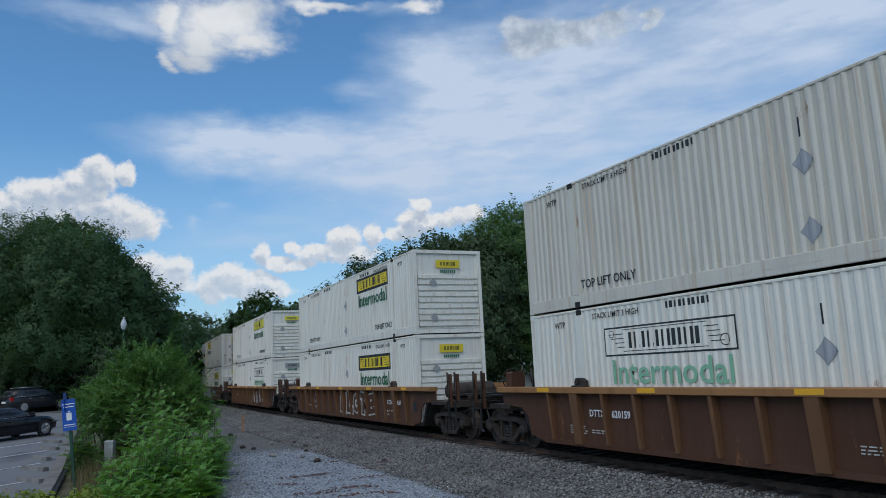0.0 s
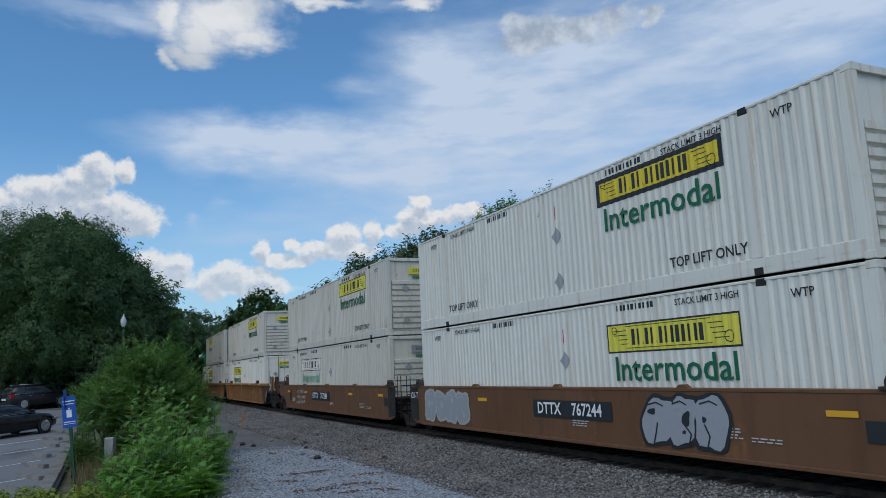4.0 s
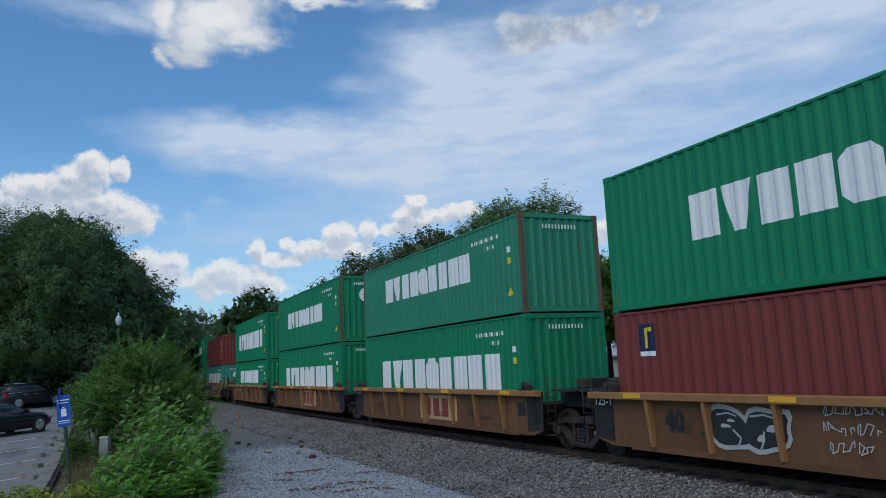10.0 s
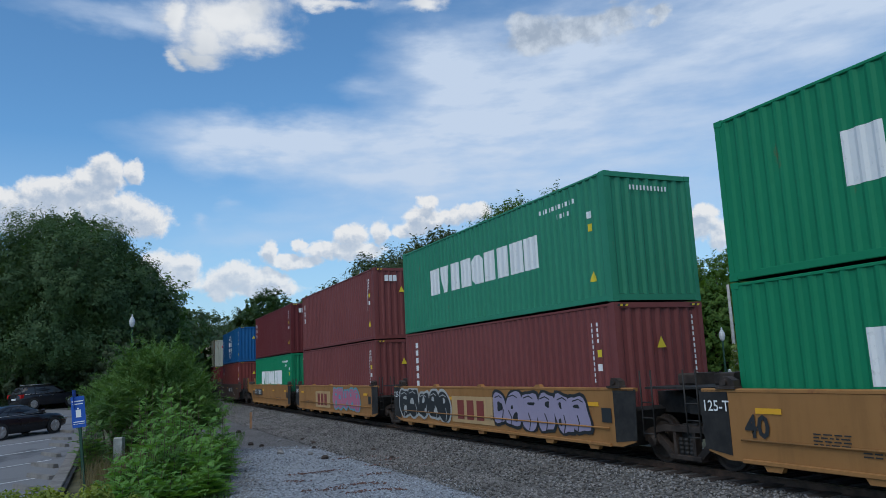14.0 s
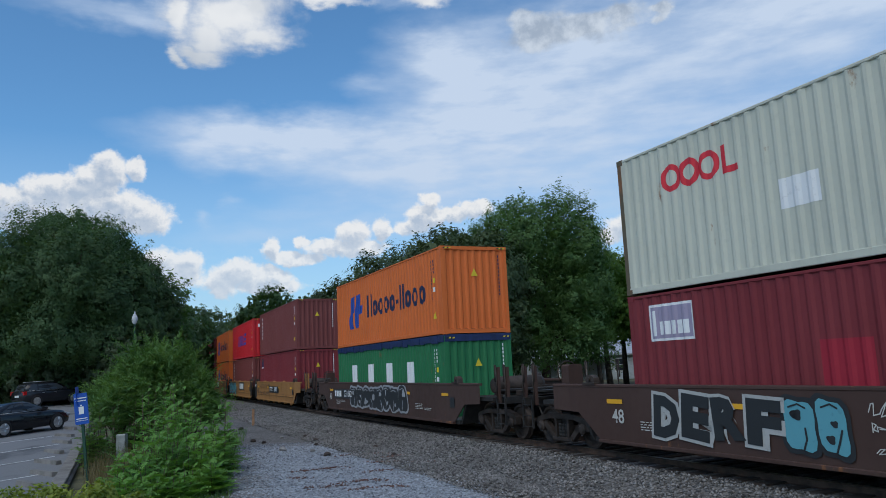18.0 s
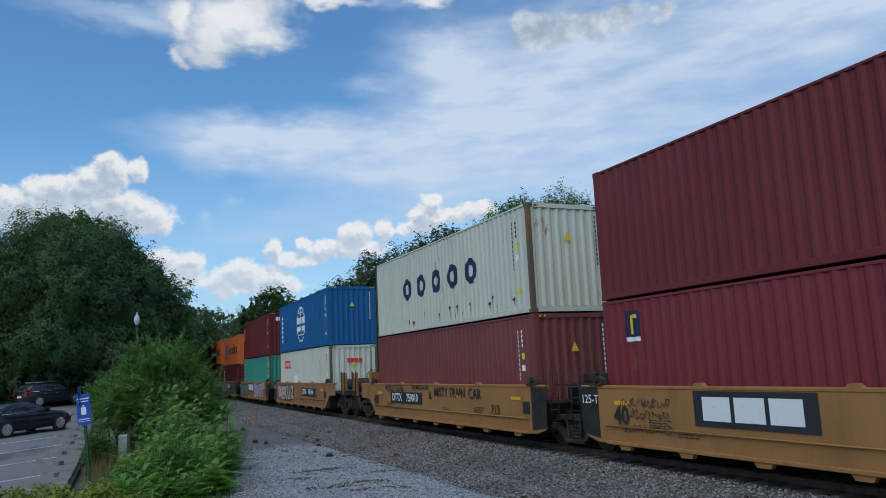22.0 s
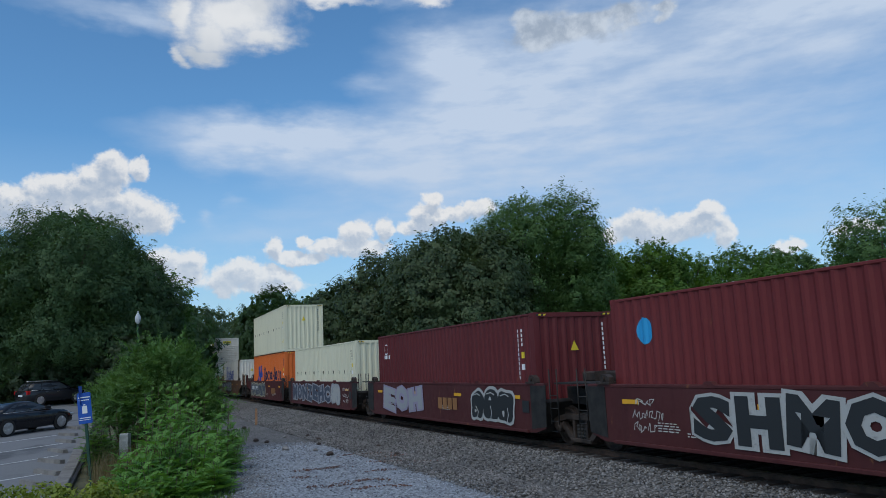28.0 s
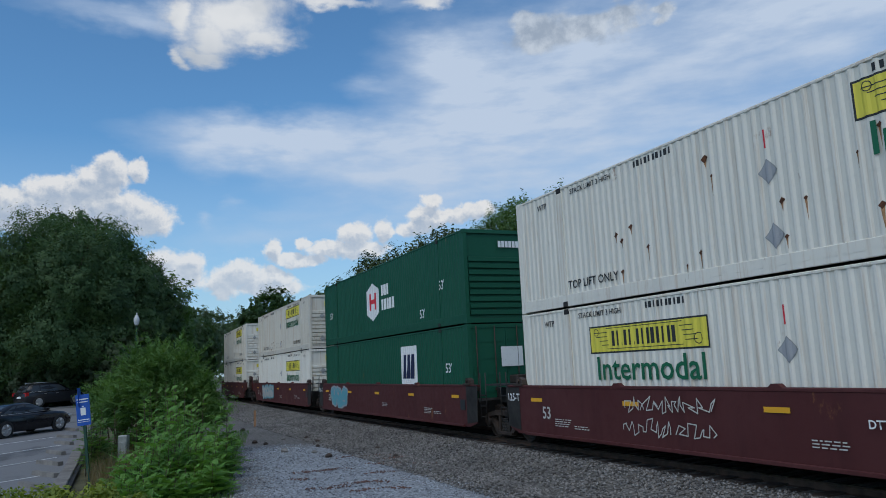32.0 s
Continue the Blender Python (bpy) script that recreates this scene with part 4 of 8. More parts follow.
class Sign:
    """Flat shapes that follow a container's corrugated side (the side towards the camera) or lie on its front end."""

    def __init__(self, shape, front=False, out=0.004):
        self.shape, self.front, self.out, self.g = shape, front, out, Geo()

    def poly(self, pts):
        sh = self.shape
        if self.front:
            x = sh["L"] / 2 + 0.004 + self.out
            self.g.face([(x, a, b) for a, b in pts])
            return self
        for (xa, da), (xb, db) in zip(sh["wave"], sh["wave"][1:]):
            q = clip(clip(list(pts), xa, True), xb, False) if xb - xa > 1e-6 else []
            if len(q) > 2:
                self.g.face([(x, -(sh["W"] / 2 - 0.006 + self.out - da - (db - da) * (x - xa) / (xb - xa)), z) for x, z in q])
        return self

    def rect(self, x0, z0, w, h, slant=0.0):
        return self.poly([(x0, z0), (x0 + w, z0), (x0 + w + slant * h, z0 + h), (x0 + slant * h, z0 + h)])

    def disc(self, x, z, r, n=20, squash=1.0):
        return self.poly([(x + r * math.cos(2 * math.pi * i / n), z + r * squash * math.sin(2 * math.pi * i / n)) for i in range(n)])

    def ring(self, x, z, r, t, n=24):
        for i in range(n):
            a, b = 2 * math.pi * i / n, 2 * math.pi * (i + 1) / n
            self.poly([(x + r * math.cos(a), z + r * math.sin(a)), (x + r * math.cos(b), z + r * math.sin(b)),
                       (x + (r - t) * math.cos(b), z + (r - t) * math.sin(b)), (x + (r - t) * math.cos(a), z + (r - t) * math.sin(a))])
        return self

    def word(self, x0, z0, w, h, n, gap=0.16, slant=0.0):
        """A word as a row of n plain blocks."""
        step = w / n
        for i in range(n):
            self.rect(x0 + i * step, z0, step * (1 - gap), h, slant)
        return self

    def bars(self, x0, z0, w, h, spec, gap=0.16, thick=0.2):
        """A word as plain shapes: T block, V tapered block, G blunted block, U pair of stems, u low pair, l stem, W three stems, o low ring, . dot, - dash."""
        wide = {"T": 1.0, "V": 1.05, "G": 1.05, "U": 1.0, "u": 0.9, "l": 0.42, "W": 1.5, "o": 0.95, ".": 0.32, "-": 0.55, " ": 0.5}
        unit = w / sum(wide[k] for k in spec)
        for k in spec:
            bw = wide[k] * unit - unit * gap
            st = thick * unit
            if k == "G":
                e = bw * 0.22
                self.poly([(x0 + e, z0), (x0 + bw, z0), (x0 + bw, z0 + h - e), (x0 + bw - e, z0 + h), (x0 + e, z0 + h), (x0, z0 + h - e), (x0, z0 + e)])
            elif k == "V":
                self.poly([(x0 + bw * 0.32, z0), (x0 + bw * 0.68, z0), (x0 + bw, z0 + h), (x0, z0 + h)])
            elif k in "UuW":
                n = 3 if k == "W" else 2
                for i in range(n):
                    self.rect(x0 + (bw - st) * i / (n - 1), z0, st, h * (0.72 if k == "u" else 1.0))
            elif k == "o":
                for i in range(20):
                    q = []
                    for a, r in ((i, 1.0), (i + 1, 1.0), (i + 1, 0.0), (i, 0.0)):
                        t = 2 * math.pi * a / 20
                        q.append((x0 + bw / 2 + (bw / 2 - st * (1 - r)) * math.cos(t), z0 + h * 0.36 + (h * 0.36 - st * (1 - r)) * math.sin(t)))
                    self.poly(q)
            elif k != " ":
                lo, hi = {".": (0.0, 0.2), "-": (0.28, 0.44)}.get(k, (0.0, 1.0))
                self.rect(x0, z0 + h * lo, bw if k != "l" else st, h * (hi - lo))
            x0 += wide[k] * unit
        return self

    def column(self, x, ztop, high, n, w):
        step = high / n
        for i in range(n):
            self.rect(x, ztop - (i + 1) * step, w, step * 0.68)
        return self

    def put(self, material, parent, name="painted_sign", label=""):
        if self.g.f:
            ob = part(name, self.g, material, parent, label)
            ob["sign"] = True
            if name == "code_mark":
                tagged(ob, kind="stuff")
            return ob


def sign_text(parent, shape, text, size, x, z, material, out=0.006):
    ob = write_side(parent, text, size, x, -(shape["W"] / 2 - 0.006 + out), z, material)
    ob["sign"] = True
    return ob


def marks(c, sh, material, hazard=True):
    """Identification columns, stickers and hazard stripes near the front end."""
    hx, H, hw = sh["L"] / 2, sh["H"], sh["W"] / 2
    Sign(sh).column(hx - 0.93, H - 0.35, 1.35, 11, 0.045).put(material, c, "code_mark")
    Sign(sh).column(hx - 0.72, H - 0.35, 0.48, 4, 0.045).put(material, c, "code_mark")
    Sign(sh).rect(hx - 0.73, H - 1.15, 0.13, 0.16).put(S_YELLOW, c, "sticker")
    Sign(sh).rect(hx - 0.74, H - 1.45, 0.13, 0.15).put(S_WHITE, c, "sticker")
    Sign(sh).poly([(hx - 0.80, 0.55), (hx - 0.58, 0.55), (hx - 0.69, 0.78)]).put(S_YELLOW, c, "warning_sticker")
    Sign(sh, True).column(hw - 0.35, H - 0.25, 1.4, 11, 0.045).put(material, c, "code_mark")
    Sign(sh, True).poly([(-0.15, H - 1.0), (0.10, H - 1.0), (-0.03, H - 0.74)]).put(S_YELLOW, c, "warning_sticker")
    if hazard:
        a, b = Sign(sh, True, 0.006), Sign(sh, True, 0.006)
        for sy in (-1, 1):
            for i in range(4):
                x = sy * (hw - 0.22) - 0.14 + i * 0.07
                (a if i % 2 else b).rect(x, H - 0.085, 0.07, 0.045, 0.5)
        a.put(S_YELLOW, c, "hazard_stripe")
        b.put(S_BLACK, c, "hazard_stripe")


def logo_wide(c, sh, big=False):
    x0, w, z, h = (-4.25, 9.0, 0.84, 1.10) if big else (-3.65, 6.9, 1.13, 0.84)
    Sign(sh).bars(x0, z, w, h, "TVTTGTTTT", 0.13).put(S_WHITE, c, "white_block_lettering", "large flaking white block lettering")
    Sign(sh).word(3.35, sh["H"] - 0.48, 1.6, 0.11, 11, 0.55).put(S_WHITE, c, "code_mark")
    Sign(sh).word(4.1, sh["H"] - 0.72, 0.6, 0.11, 4, 0.55).put(S_WHITE, c, "code_mark")
    Sign(sh).rect(5.35, sh["H"] - 0.95, 0.14, 0.16).put(S_WHITE, c, "sticker")
    Sign(sh).rect(5.36, sh["H"] - 1.25, 0.13, 0.17).put(S_YELLOW, c, "sticker")
    Sign(sh).poly([(5.3, 0.5), (5.55, 0.5), (5.42, 0.74)]).put(S_YELLOW, c, "warning_sticker")
    Sign(sh, True).word(-0.55, sh["H"] - 0.40, 1.1, 0.11, 11, 0.55).put(S_WHITE, c, "code_mark")


def star(c, sh):
    Sign(sh, True).disc(0.0, sh["H"] - 0.85, 0.32).put(S_WHITE, c, "round_emblem")
    s = Sign(sh, True, 0.008)
    for k in range(8):
        a = k * math.pi / 4
        s.poly([(0.24 * math.cos(a), sh["H"] - 0.85 + 0.24 * math.sin(a)), (0.06 * math.cos(a + 0.4), sh["H"] - 0.85 + 0.06 * math.sin(a + 0.4)),
                (0.06 * math.cos(a - 0.4), sh["H"] - 0.85 + 0.06 * math.sin(a - 0.4))])
    s.put(S_GREEN, c, "round_emblem")


def logo_arrow(c, sh):
    z = (sh["H"] - 1.42) / 2 + 0.02
    s = Sign(sh)
    s.poly([(-4.12, z), (-4.25, z + 0.34), (-3.98, z + 0.95), (-3.86, z + 1.38), (-3.34, z + 1.42), (-3.52, z + 0.78), (-3.74, z + 0.48), (-3.56, z)])
    s.poly([(-3.26, z), (-3.50, z + 0.46), (-3.34, z + 0.78), (-3.16, z + 1.42), (-2.56, z + 1.46), (-2.72, z + 0.93), (-2.30, z + 0.96), (-2.44, z + 0.60), (-2.84, z + 0.58), (-2.96, z + 0.02)])
    s.put(S_BLUE, c, "blue_emblem")
    Sign(sh).bars(-1.65, z + 0.36, 6.4, 0.92, "Uoooo-llooo", 0.16, 0.24).put(
        S_NAVY, c, "dark_block_lettering", "large dark block lettering")
    marks(c, sh, S_NAVY)


def logo_banner(c, sh, style, rear=False, lower=False):
    """The carrier's panel with a green word under it. style: yellow, bold or outline; rear: on the rear half."""
    H = sh["H"]
    x0, w, h = (-5.15 if rear else 1.85), 3.65, 0.60
    z = 1.80 if lower else 2.02
    e = 0.10 if style == "bold" else 0.035
    Sign(sh).rect(x0, z, w, h).put(S_BLACK, c, "logo_border")
    Sign(sh, out=0.007).rect(x0 + e, z + e, w - 2 * e, h - 2 * e).put(C_WHITE if style == "outline" else S_LEMON if style == "yellow" else S_YELLOW, c, "logo_panel", "pale sign panel" if style == "outline" else "yellow sign panel")
    s = Sign(sh, out=0.010).bars(x0 + 0.80, z + 0.15, 2.05, 0.32, "U.U.UUUU", 0.26, 0.26)
    for k in range(4):
        s.rect(x0 + 0.14 + 0.10 * k, z + 0.44 - 0.09 * k, 0.50 - 0.09 * k, 0.016)
        s.rect(x0 + w - 0.74 + 0.04 * k, z + 0.44 - 0.09 * k, 0.34, 0.016)
    s.ring(x0 + w - 0.26, z + 0.19, 0.11, 0.018, 14).ring(x0 + 0.24, z + 0.46, 0.08, 0.016, 12).rect(x0 + 0.62, z + 0.085, w - 1.3, 0.014).rect(x0 + 0.62, z + 0.525, w - 1.3, 0.014).put(S_BLACK, c, "dark_block_lettering")
    ob = part("lettering", fitted("Intermodal", 3.3, 0.50, S_FADEDGREEN if style == "outline" else S_GREEN), None, c, "", pose(x0 + w / 2 + 0.05, -(sh["W"] / 2 + 0.006), z - 0.32, 90, 0, 0))
    ob["sign"] = True
    for x in (-4.9, 4.9):
        sign_text(c, sh, "TOP LIFT ONLY", 0.27, x, 0.50, S_BLACK)
        sign_text(c, sh, "STACK LIMIT 3 HIGH", 0.17, x * 0.97, H - 0.22, S_BLACK)
    for x in (-6.8, 6.8):
        sign_text(c, sh, "WTP", 0.2, x, H - 0.33, S_BLACK)
    Sign(sh).word(-3.2, H - 0.24, 1.2, 0.13, 10, 0.45).put(S_BLACK, c, "code_mark")
    Sign(sh).word(2.2, H - 0.24, 1.2, 0.12, 10, 0.45).put(S_BLACK, c, "code_mark")
    for z2 in (1.70, 0.62):
        rim = [(0.0, z2), (0.2, z2 + 0.22), (0.4, z2), (0.2, z2 - 0.22)]
        Sign(sh, out=0.008).poly(rim).put(S_GREYBOX, c, "placard_holder", "grey diamond placard frame")
        Sign(sh, out=0.012).poly([(0.2 + (x - 0.2) * 0.88, z2 + (zz - z2) * 0.88) for x, zz in rim]).put(S_SILVER, c, "placard", "bare silver diamond plate")
    Sign(sh).rect(0.18, H - 0.80, 0.035, 0.32).put(S_RED if style != "outline" else S_BLACK, c, "red_mark")
    Sign(sh, True, 0.002).rect(-0.45, H - 0.62, 0.9, 0.27).put(S_LEMON if style == "yellow" else S_YELLOW if style != "outline" else S_GREYBOX, c, "logo_panel")
    Sign(sh, True, 0.006).bars(-0.28, H - 0.55, 0.58, 0.13, "U.U.UUUU", 0.26, 0.28).put(S_BLACK, c, "dark_block_lettering")
    Sign(sh, True, 0.002).word(-0.30, H - 0.80, 0.6, 0.10, 8, 0.25).put(S_GREEN, c, "green_block_lettering")
    Sign(sh, True, 0.036).poly([(-0.75, 1.75), (-0.6, 1.6), (-0.45, 1.75), (-0.6, 1.9)]).poly([(-0.75, 0.55), (-0.6, 0.4), (-0.45, 0.55), (-0.6, 0.7)]).put(S_GREYBOX, c, "placard_holder")


def rust_scabs(c, sh, x0, x1, n, seed, z0=0.35, z1=0.8):
    rnd = random.Random(seed)
    s, r = Sign(sh, out=0.009), Sign(sh, out=0.006)
    for i in range(n):
        x, z, a = rnd.uniform(x0, x1), rnd.uniform(z0, z1), rnd.uniform(0.03, 0.08)
        s.poly([(x - a, z), (x, z - a), (x + a, z + a * 0.3), (x + a * 0.2, z + a)])
        r.poly([(x - a * 0.5, z), (x + a * 0.5, z), (x + a * 0.15, z - rnd.uniform(0.15, 0.4))])
    s.put(SCAB, c, "rust_scab")
    r.put(RUSTRUN, c, "rust_run")


def vertical_word(c, sh, n, x, material, z=None, w=0.16, high=1.6):
    Sign(sh).column(x, (z or sh["H"] - 0.35), high, n, w).put(material, c, "white_block_lettering")


# code letter -> colour, label, what is painted on it
def make_box(code, m):
    """One container by its code."""
    kind = code.split(":")[0]
    opt = code.split(":")[1:]
    if kind in ("banner", "warm"):
        col = C_WHITE if kind == "banner" else C_WARM
        style = opt[0]
        ends = "doors" if "doors" in opt else "panel"
        word = {"yellow": "yellow sign", "bold": "black-bordered yellow sign", "outline": "outlined sign"}[style]
        c = container(DOM53, col, "%s 53-foot ribbed container with %s and green lettering" % ("white" if kind == "banner" else "dusty white", word), m, ends)
        logo_banner(c, DOM53, style, "rear" in opt, "lo" in opt)
        if "rust" in opt:
            rust_scabs(c, DOM53, -3.8, 1.5, 22, 5)
        if "spots" in opt:
            rust_scabs(c, DOM53, -4.0, 6.5, 18, 9, 0.4, 2.3)
        return c
    if kind == "redhex":
        c = container(DOM53, C_DKGREEN, "dark green 53-foot ribbed container with a white hexagon emblem", m)
        Sign(DOM53).poly([(-1.5, 1.0), (-0.72, 0.7), (0.05, 1.0), (0.05, 1.95), (-0.72, 2.25), (-1.5, 1.95)]).put(S_WHITE, c, "white_emblem")
        Sign(DOM53, out=0.008).rect(-1.15, 1.15, 0.2, 0.68).rect(-0.5, 1.15, 0.2, 0.68).rect(-1.0, 1.4, 0.55, 0.18).put(S_RED, c, "red_emblem")
        Sign(DOM53).word(0.35, 1.62, 0.9, 0.42, 3, 0.2).word(0.35, 1.05, 1.5, 0.42, 5, 0.2).put(S_WHITE, c, "white_block_lettering")
        for x in (-6.9, 6.3):
            sign_text(c, DOM53, "53'", 0.42, x, 1.35, S_WHITE)
        sign_text(c, DOM53, "53'", 0.42, 4.6, 0.55, S_WHITE)
        Sign(DOM53, True, 0.002).word(-0.1, 2.35, 0.75, 0.2, 6, 0.2).put(S_WHITE, c, "white_block_lettering")
        return c
    if kind == "pinegreen":
        c = container(DOM53, C_DKGREEN, "dark green 53-foot ribbed container with a white square sign", m, "doors")
        Sign(DOM53).rect(2.32, 1.05, 1.6, 1.4).put(S_WHITE, c, "white_panel")
        Sign(DOM53, out=0.008).word(2.5, 1.3, 1.15, 0.85, 3, 0.2, 0.12).put(S_NAVY, c, "dark_block_lettering")
        sign_text(c, DOM53, "53'", 0.42, 6.6, 1.6, S_WHITE)
        Sign(DOM53, True, 0.022).rect(-0.2, 1.6, 0.75, 0.6).put(S_WHITE, c, "white_panel")
        return c
    if kind in ("leafgreen", "fadegreen", "tealgreen"):
        col = {"leafgreen": C_GREEN, "fadegreen": C_FADED, "tealgreen": C_TEAL}[kind]
        name = {"leafgreen": "bright green", "fadegreen": "faded green", "tealgreen": "bleached teal-green"}[kind]
        sh = ISO40LOW if "low" in opt else ISO40
        c = container(sh, col, name + " corrugated steel container with large white lettering", m, posts=RUSTPOST if "rusty" in opt else None)
        logo_wide(c, sh, "big" in opt)
        if "star" in opt:
            star(c, sh)
        if "patch" in opt:
            Sign(ISO40, out=0.008).rect(-2.9, 1.0, 0.9, 0.55).put(C_FADED, c, "paint_patch")
        return c
    if kind == "amber":
        sh = ISO40LOW if "low" in opt else ISO40
        c = container(sh, C_ORANGE, "orange corrugated steel container with dark lettering and blue emblem", m)
        logo_arrow(c, sh)
        return c
    if kind == "scarlet":
        c = container(ISO40, C_RED, "bright red corrugated steel container with blue lettering", m)
        s = Sign(ISO40).bars(-2.45, 1.05, 3.4, 0.85, "UUUT", 0.14, 0.3)
        for k in range(3):
            s.rect(1.05 + 0.1 * k, 1.08 + 0.36 * k, 1.0, 0.2, 0.6)
        s.put(S_BLUE, c, "blue_block_lettering")
        marks(c, ISO40, S_WHITE)
        Sign(ISO40, True, 0.008).rect(-0.85, 2.25, 0.6, 0.24).put(S_WHITE, c, "sign_panel")
        return c
    if kind == "greyword":
        c = container(ISO40, C_GREY, "grimy white corrugated steel container with navy lettering", m, posts=RUSTPOST)
        Sign(ISO40).bars(-3.1, 1.15, 6.6, 1.1, "ooooo", 0.40, 0.16).put(S_NAVY, c, "navy_block_lettering")
        marks(c, ISO40, S_NAVY)
        rust_scabs(c, ISO40, -5.5, 5.5, 14, 3, 0.3, 0.6)
        return c
    if kind == "globe":
        c = container(ISO40, C_BLUE, "blue corrugated steel container with a white globe emblem", m)
        s = Sign(ISO40).ring(-0.2, 1.45, 1.0, 0.07)
        s.word(-1.3, 1.48, 2.25, 0.36, 5, 0.2).word(-1.1, 1.05, 1.85, 0.28, 8, 0.25)
        s.rect(-0.23, 1.9, 0.05, 0.5).rect(-0.85, 2.08, 1.3, 0.05).rect(-0.8, 0.82, 1.2, 0.05)
        s.put(S_WHITE, c, "globe_emblem")
        vertical_word(c, ISO40, 6, -5.4, S_WHITE, 2.3, 0.2, 1.7)
        marks(c, ISO40, S_WHITE)
        return c
    if kind == "redring":
        c = container(ISO40, C_GREY, "pale grey corrugated steel container with small red lettering", m, posts=RUSTPOST)
        z, x = (2.15, -4.5)
        s = Sign(ISO40).ring(x, z, 0.27, 0.11).ring(x + 0.5, z, 0.27, 0.12).ring(x + 1.0, z, 0.27, 0.11)
        s.rect(x + 1.32, z - 0.26, 0.12, 0.52).rect(x + 1.44, z - 0.26, 0.26, 0.12).put(S_RED, c, "red_sign")
        Sign(ISO40).rect(-2.0, 1.0, 0.75, 0.5).put(S_WHITE, c, "paint_patch")
        Sign(ISO40, True).word(-0.35, 2.05, 0.8, 0.2, 4, 0.15).put(S_RED, c, "red_sign")
        marks(c, ISO40, S_BLACK)
        return c
    if kind == "fourword":
        c = container(ISO40LOW, C_ARMY, "green open-top container with spaced white lettering", m)
        Sign(ISO40LOW).word(-4.05, 0.98, 8.9, 0.85, 4, 0.66).put(S_WHITE, c, "white_block_lettering")
        marks(c, ISO40LOW, S_WHITE)
        return c
    if kind == "bigword":
        c = container(ISO40, C_WHITE, "white corrugated container with big blue lettering, rusty posts", m, posts=RUSTPOST)
        Sign(ISO40).bars(-3.6, 0.95, 6.6, 1.45, "Woloou", 0.16, 0.24).put(S_BLUE, c, "blue_block_lettering")
        marks(c, ISO40, S_BLACK, False)
        return c
    if kind == "cream":
        c = container(ISO40, C_CREAM, "cream corrugated steel container, unmarked, with small vents", m)
        for k in range(12):
            x = -5.5 + k * 0.97
            Sign(ISO40, out=0.010).poly([(x - 0.045, 1.62), (x + 0.045, 1.62), (x + 0.035, 1.52), (x + 0.005, 1.42), (x - 0.035, 1.53)]).put(GRIME, c, "vent")
        marks(c, ISO40, S_BLACK)
        return c
    # plain reds and others: colour, then what is written on them
    col, name = {"maroon": (C_MAROON, "dark maroon"), "oxide": (C_OXIDE, "faded brown-red"), "claret": (C_CLARET, "claret-red"), "wine": (C_WINE, "wine-red"), "brick": (C_BRICK, "brick-red"), "crimson": (C_CRIMSON, "crimson"),
                 "teal": (C_TEAL, "bleached teal"), "slate": (C_GREY, "pale grey")}[kind]
    sh = ISO20 if "20" in opt else ISO40LOW if "low" in opt else ISO40
    sort = "20-foot" if sh is ISO20 else "40-foot"
    c = container(sh, col, "%s %s corrugated steel container with white code marks" % (name, sort), m, posts=RUSTPOST if kind == "teal" else None)
    hx = sh["L"] / 2
    if sh is not ISO20 or "threeword" in opt:
        marks(c, sh, S_WHITE)
    if "threeword" in opt:
        vertical_word(c, sh, 3, -hx + 0.35, S_WHITE, sh["H"] - 0.35, 0.22, 1.1)
        Sign(sh, True).word(-0.75, sh["H"] - 0.55, 0.55, 0.25, 3, 0.15).put(S_WHITE, c, "white_block_lettering")
    if "sixword" in opt:
        vertical_word(c, sh, 6, -hx + 0.85, S_WHITE, sh["H"] - 0.25, 0.25, 1.55)
    if "f" in opt:
        Sign(sh).rect(-hx + 0.75, sh["H"] - 0.85, 0.42, 0.58).put(S_NAVY, c, "blue_emblem")
        Sign(sh, out=0.008).rect(-hx + 0.88, sh["H"] - 0.75, 0.08, 0.4).rect(-hx + 0.96, sh["H"] - 0.42, 0.15, 0.08).put(S_YELLOW, c, "yellow_emblem")
        Sign(sh, out=0.008).rect(-hx + 0.75, sh["H"] - 0.90, 0.42, 0.09).put(S_WHITE, c, "white_panel")
    if "slantword" in opt:
        Sign(sh).word(-hx + 0.55, 1.35, 1.05, 0.6, 3, 0.15, 0.1).put(S_WHITE, c, "white_block_lettering")
        vertical_word(c, sh, 11, hx - 0.55, S_WHITE, sh["H"] - 0.5, 0.10, 1.8)
    if "lampsign" in opt:
        Sign(sh).rect(-hx + 0.6, sh["H"] - 0.95, 1.25, 0.72).put(S_WHITE, c, "sign_panel")
        Sign(sh, out=0.008).rect(-hx + 0.65, sh["H"] - 0.90, 1.15, 0.62).put(S_LILAC, c, "sign_panel")
        Sign(sh, out=0.012).word(-hx + 0.9, sh["H"] - 0.83, 0.85, 0.26, 5, 0.2).rect(-hx + 0.70, sh["H"] - 0.85, 0.12, 0.5).put(S_WHITE, c, "white_block_lettering")
        Sign(sh).rect(1.0, 0.9, 0.9, 0.9).rect(-1.6, 0.9, 0.9, 0.9).put(C_CRIMSON, c, "paint_patch")
    if "goldword" in opt:
        Sign(sh).word(-hx + 0.45, sh["H"] - 0.60, 0.95, 0.26, 5, 0.15).put(S_YELLOW, c, "yellow_block_lettering")
        Sign(sh, True).word(-0.5, sh["H"] - 0.55, 0.9, 0.18, 5, 0.15).put(S_WHITE, c, "white_block_lettering")
    if "whiteplate" in opt:
        Sign(sh, True, 0.008).rect(-0.85, sh["H"] - 0.62, 0.6, 0.24).put(S_WHITE, c, "sign_panel")
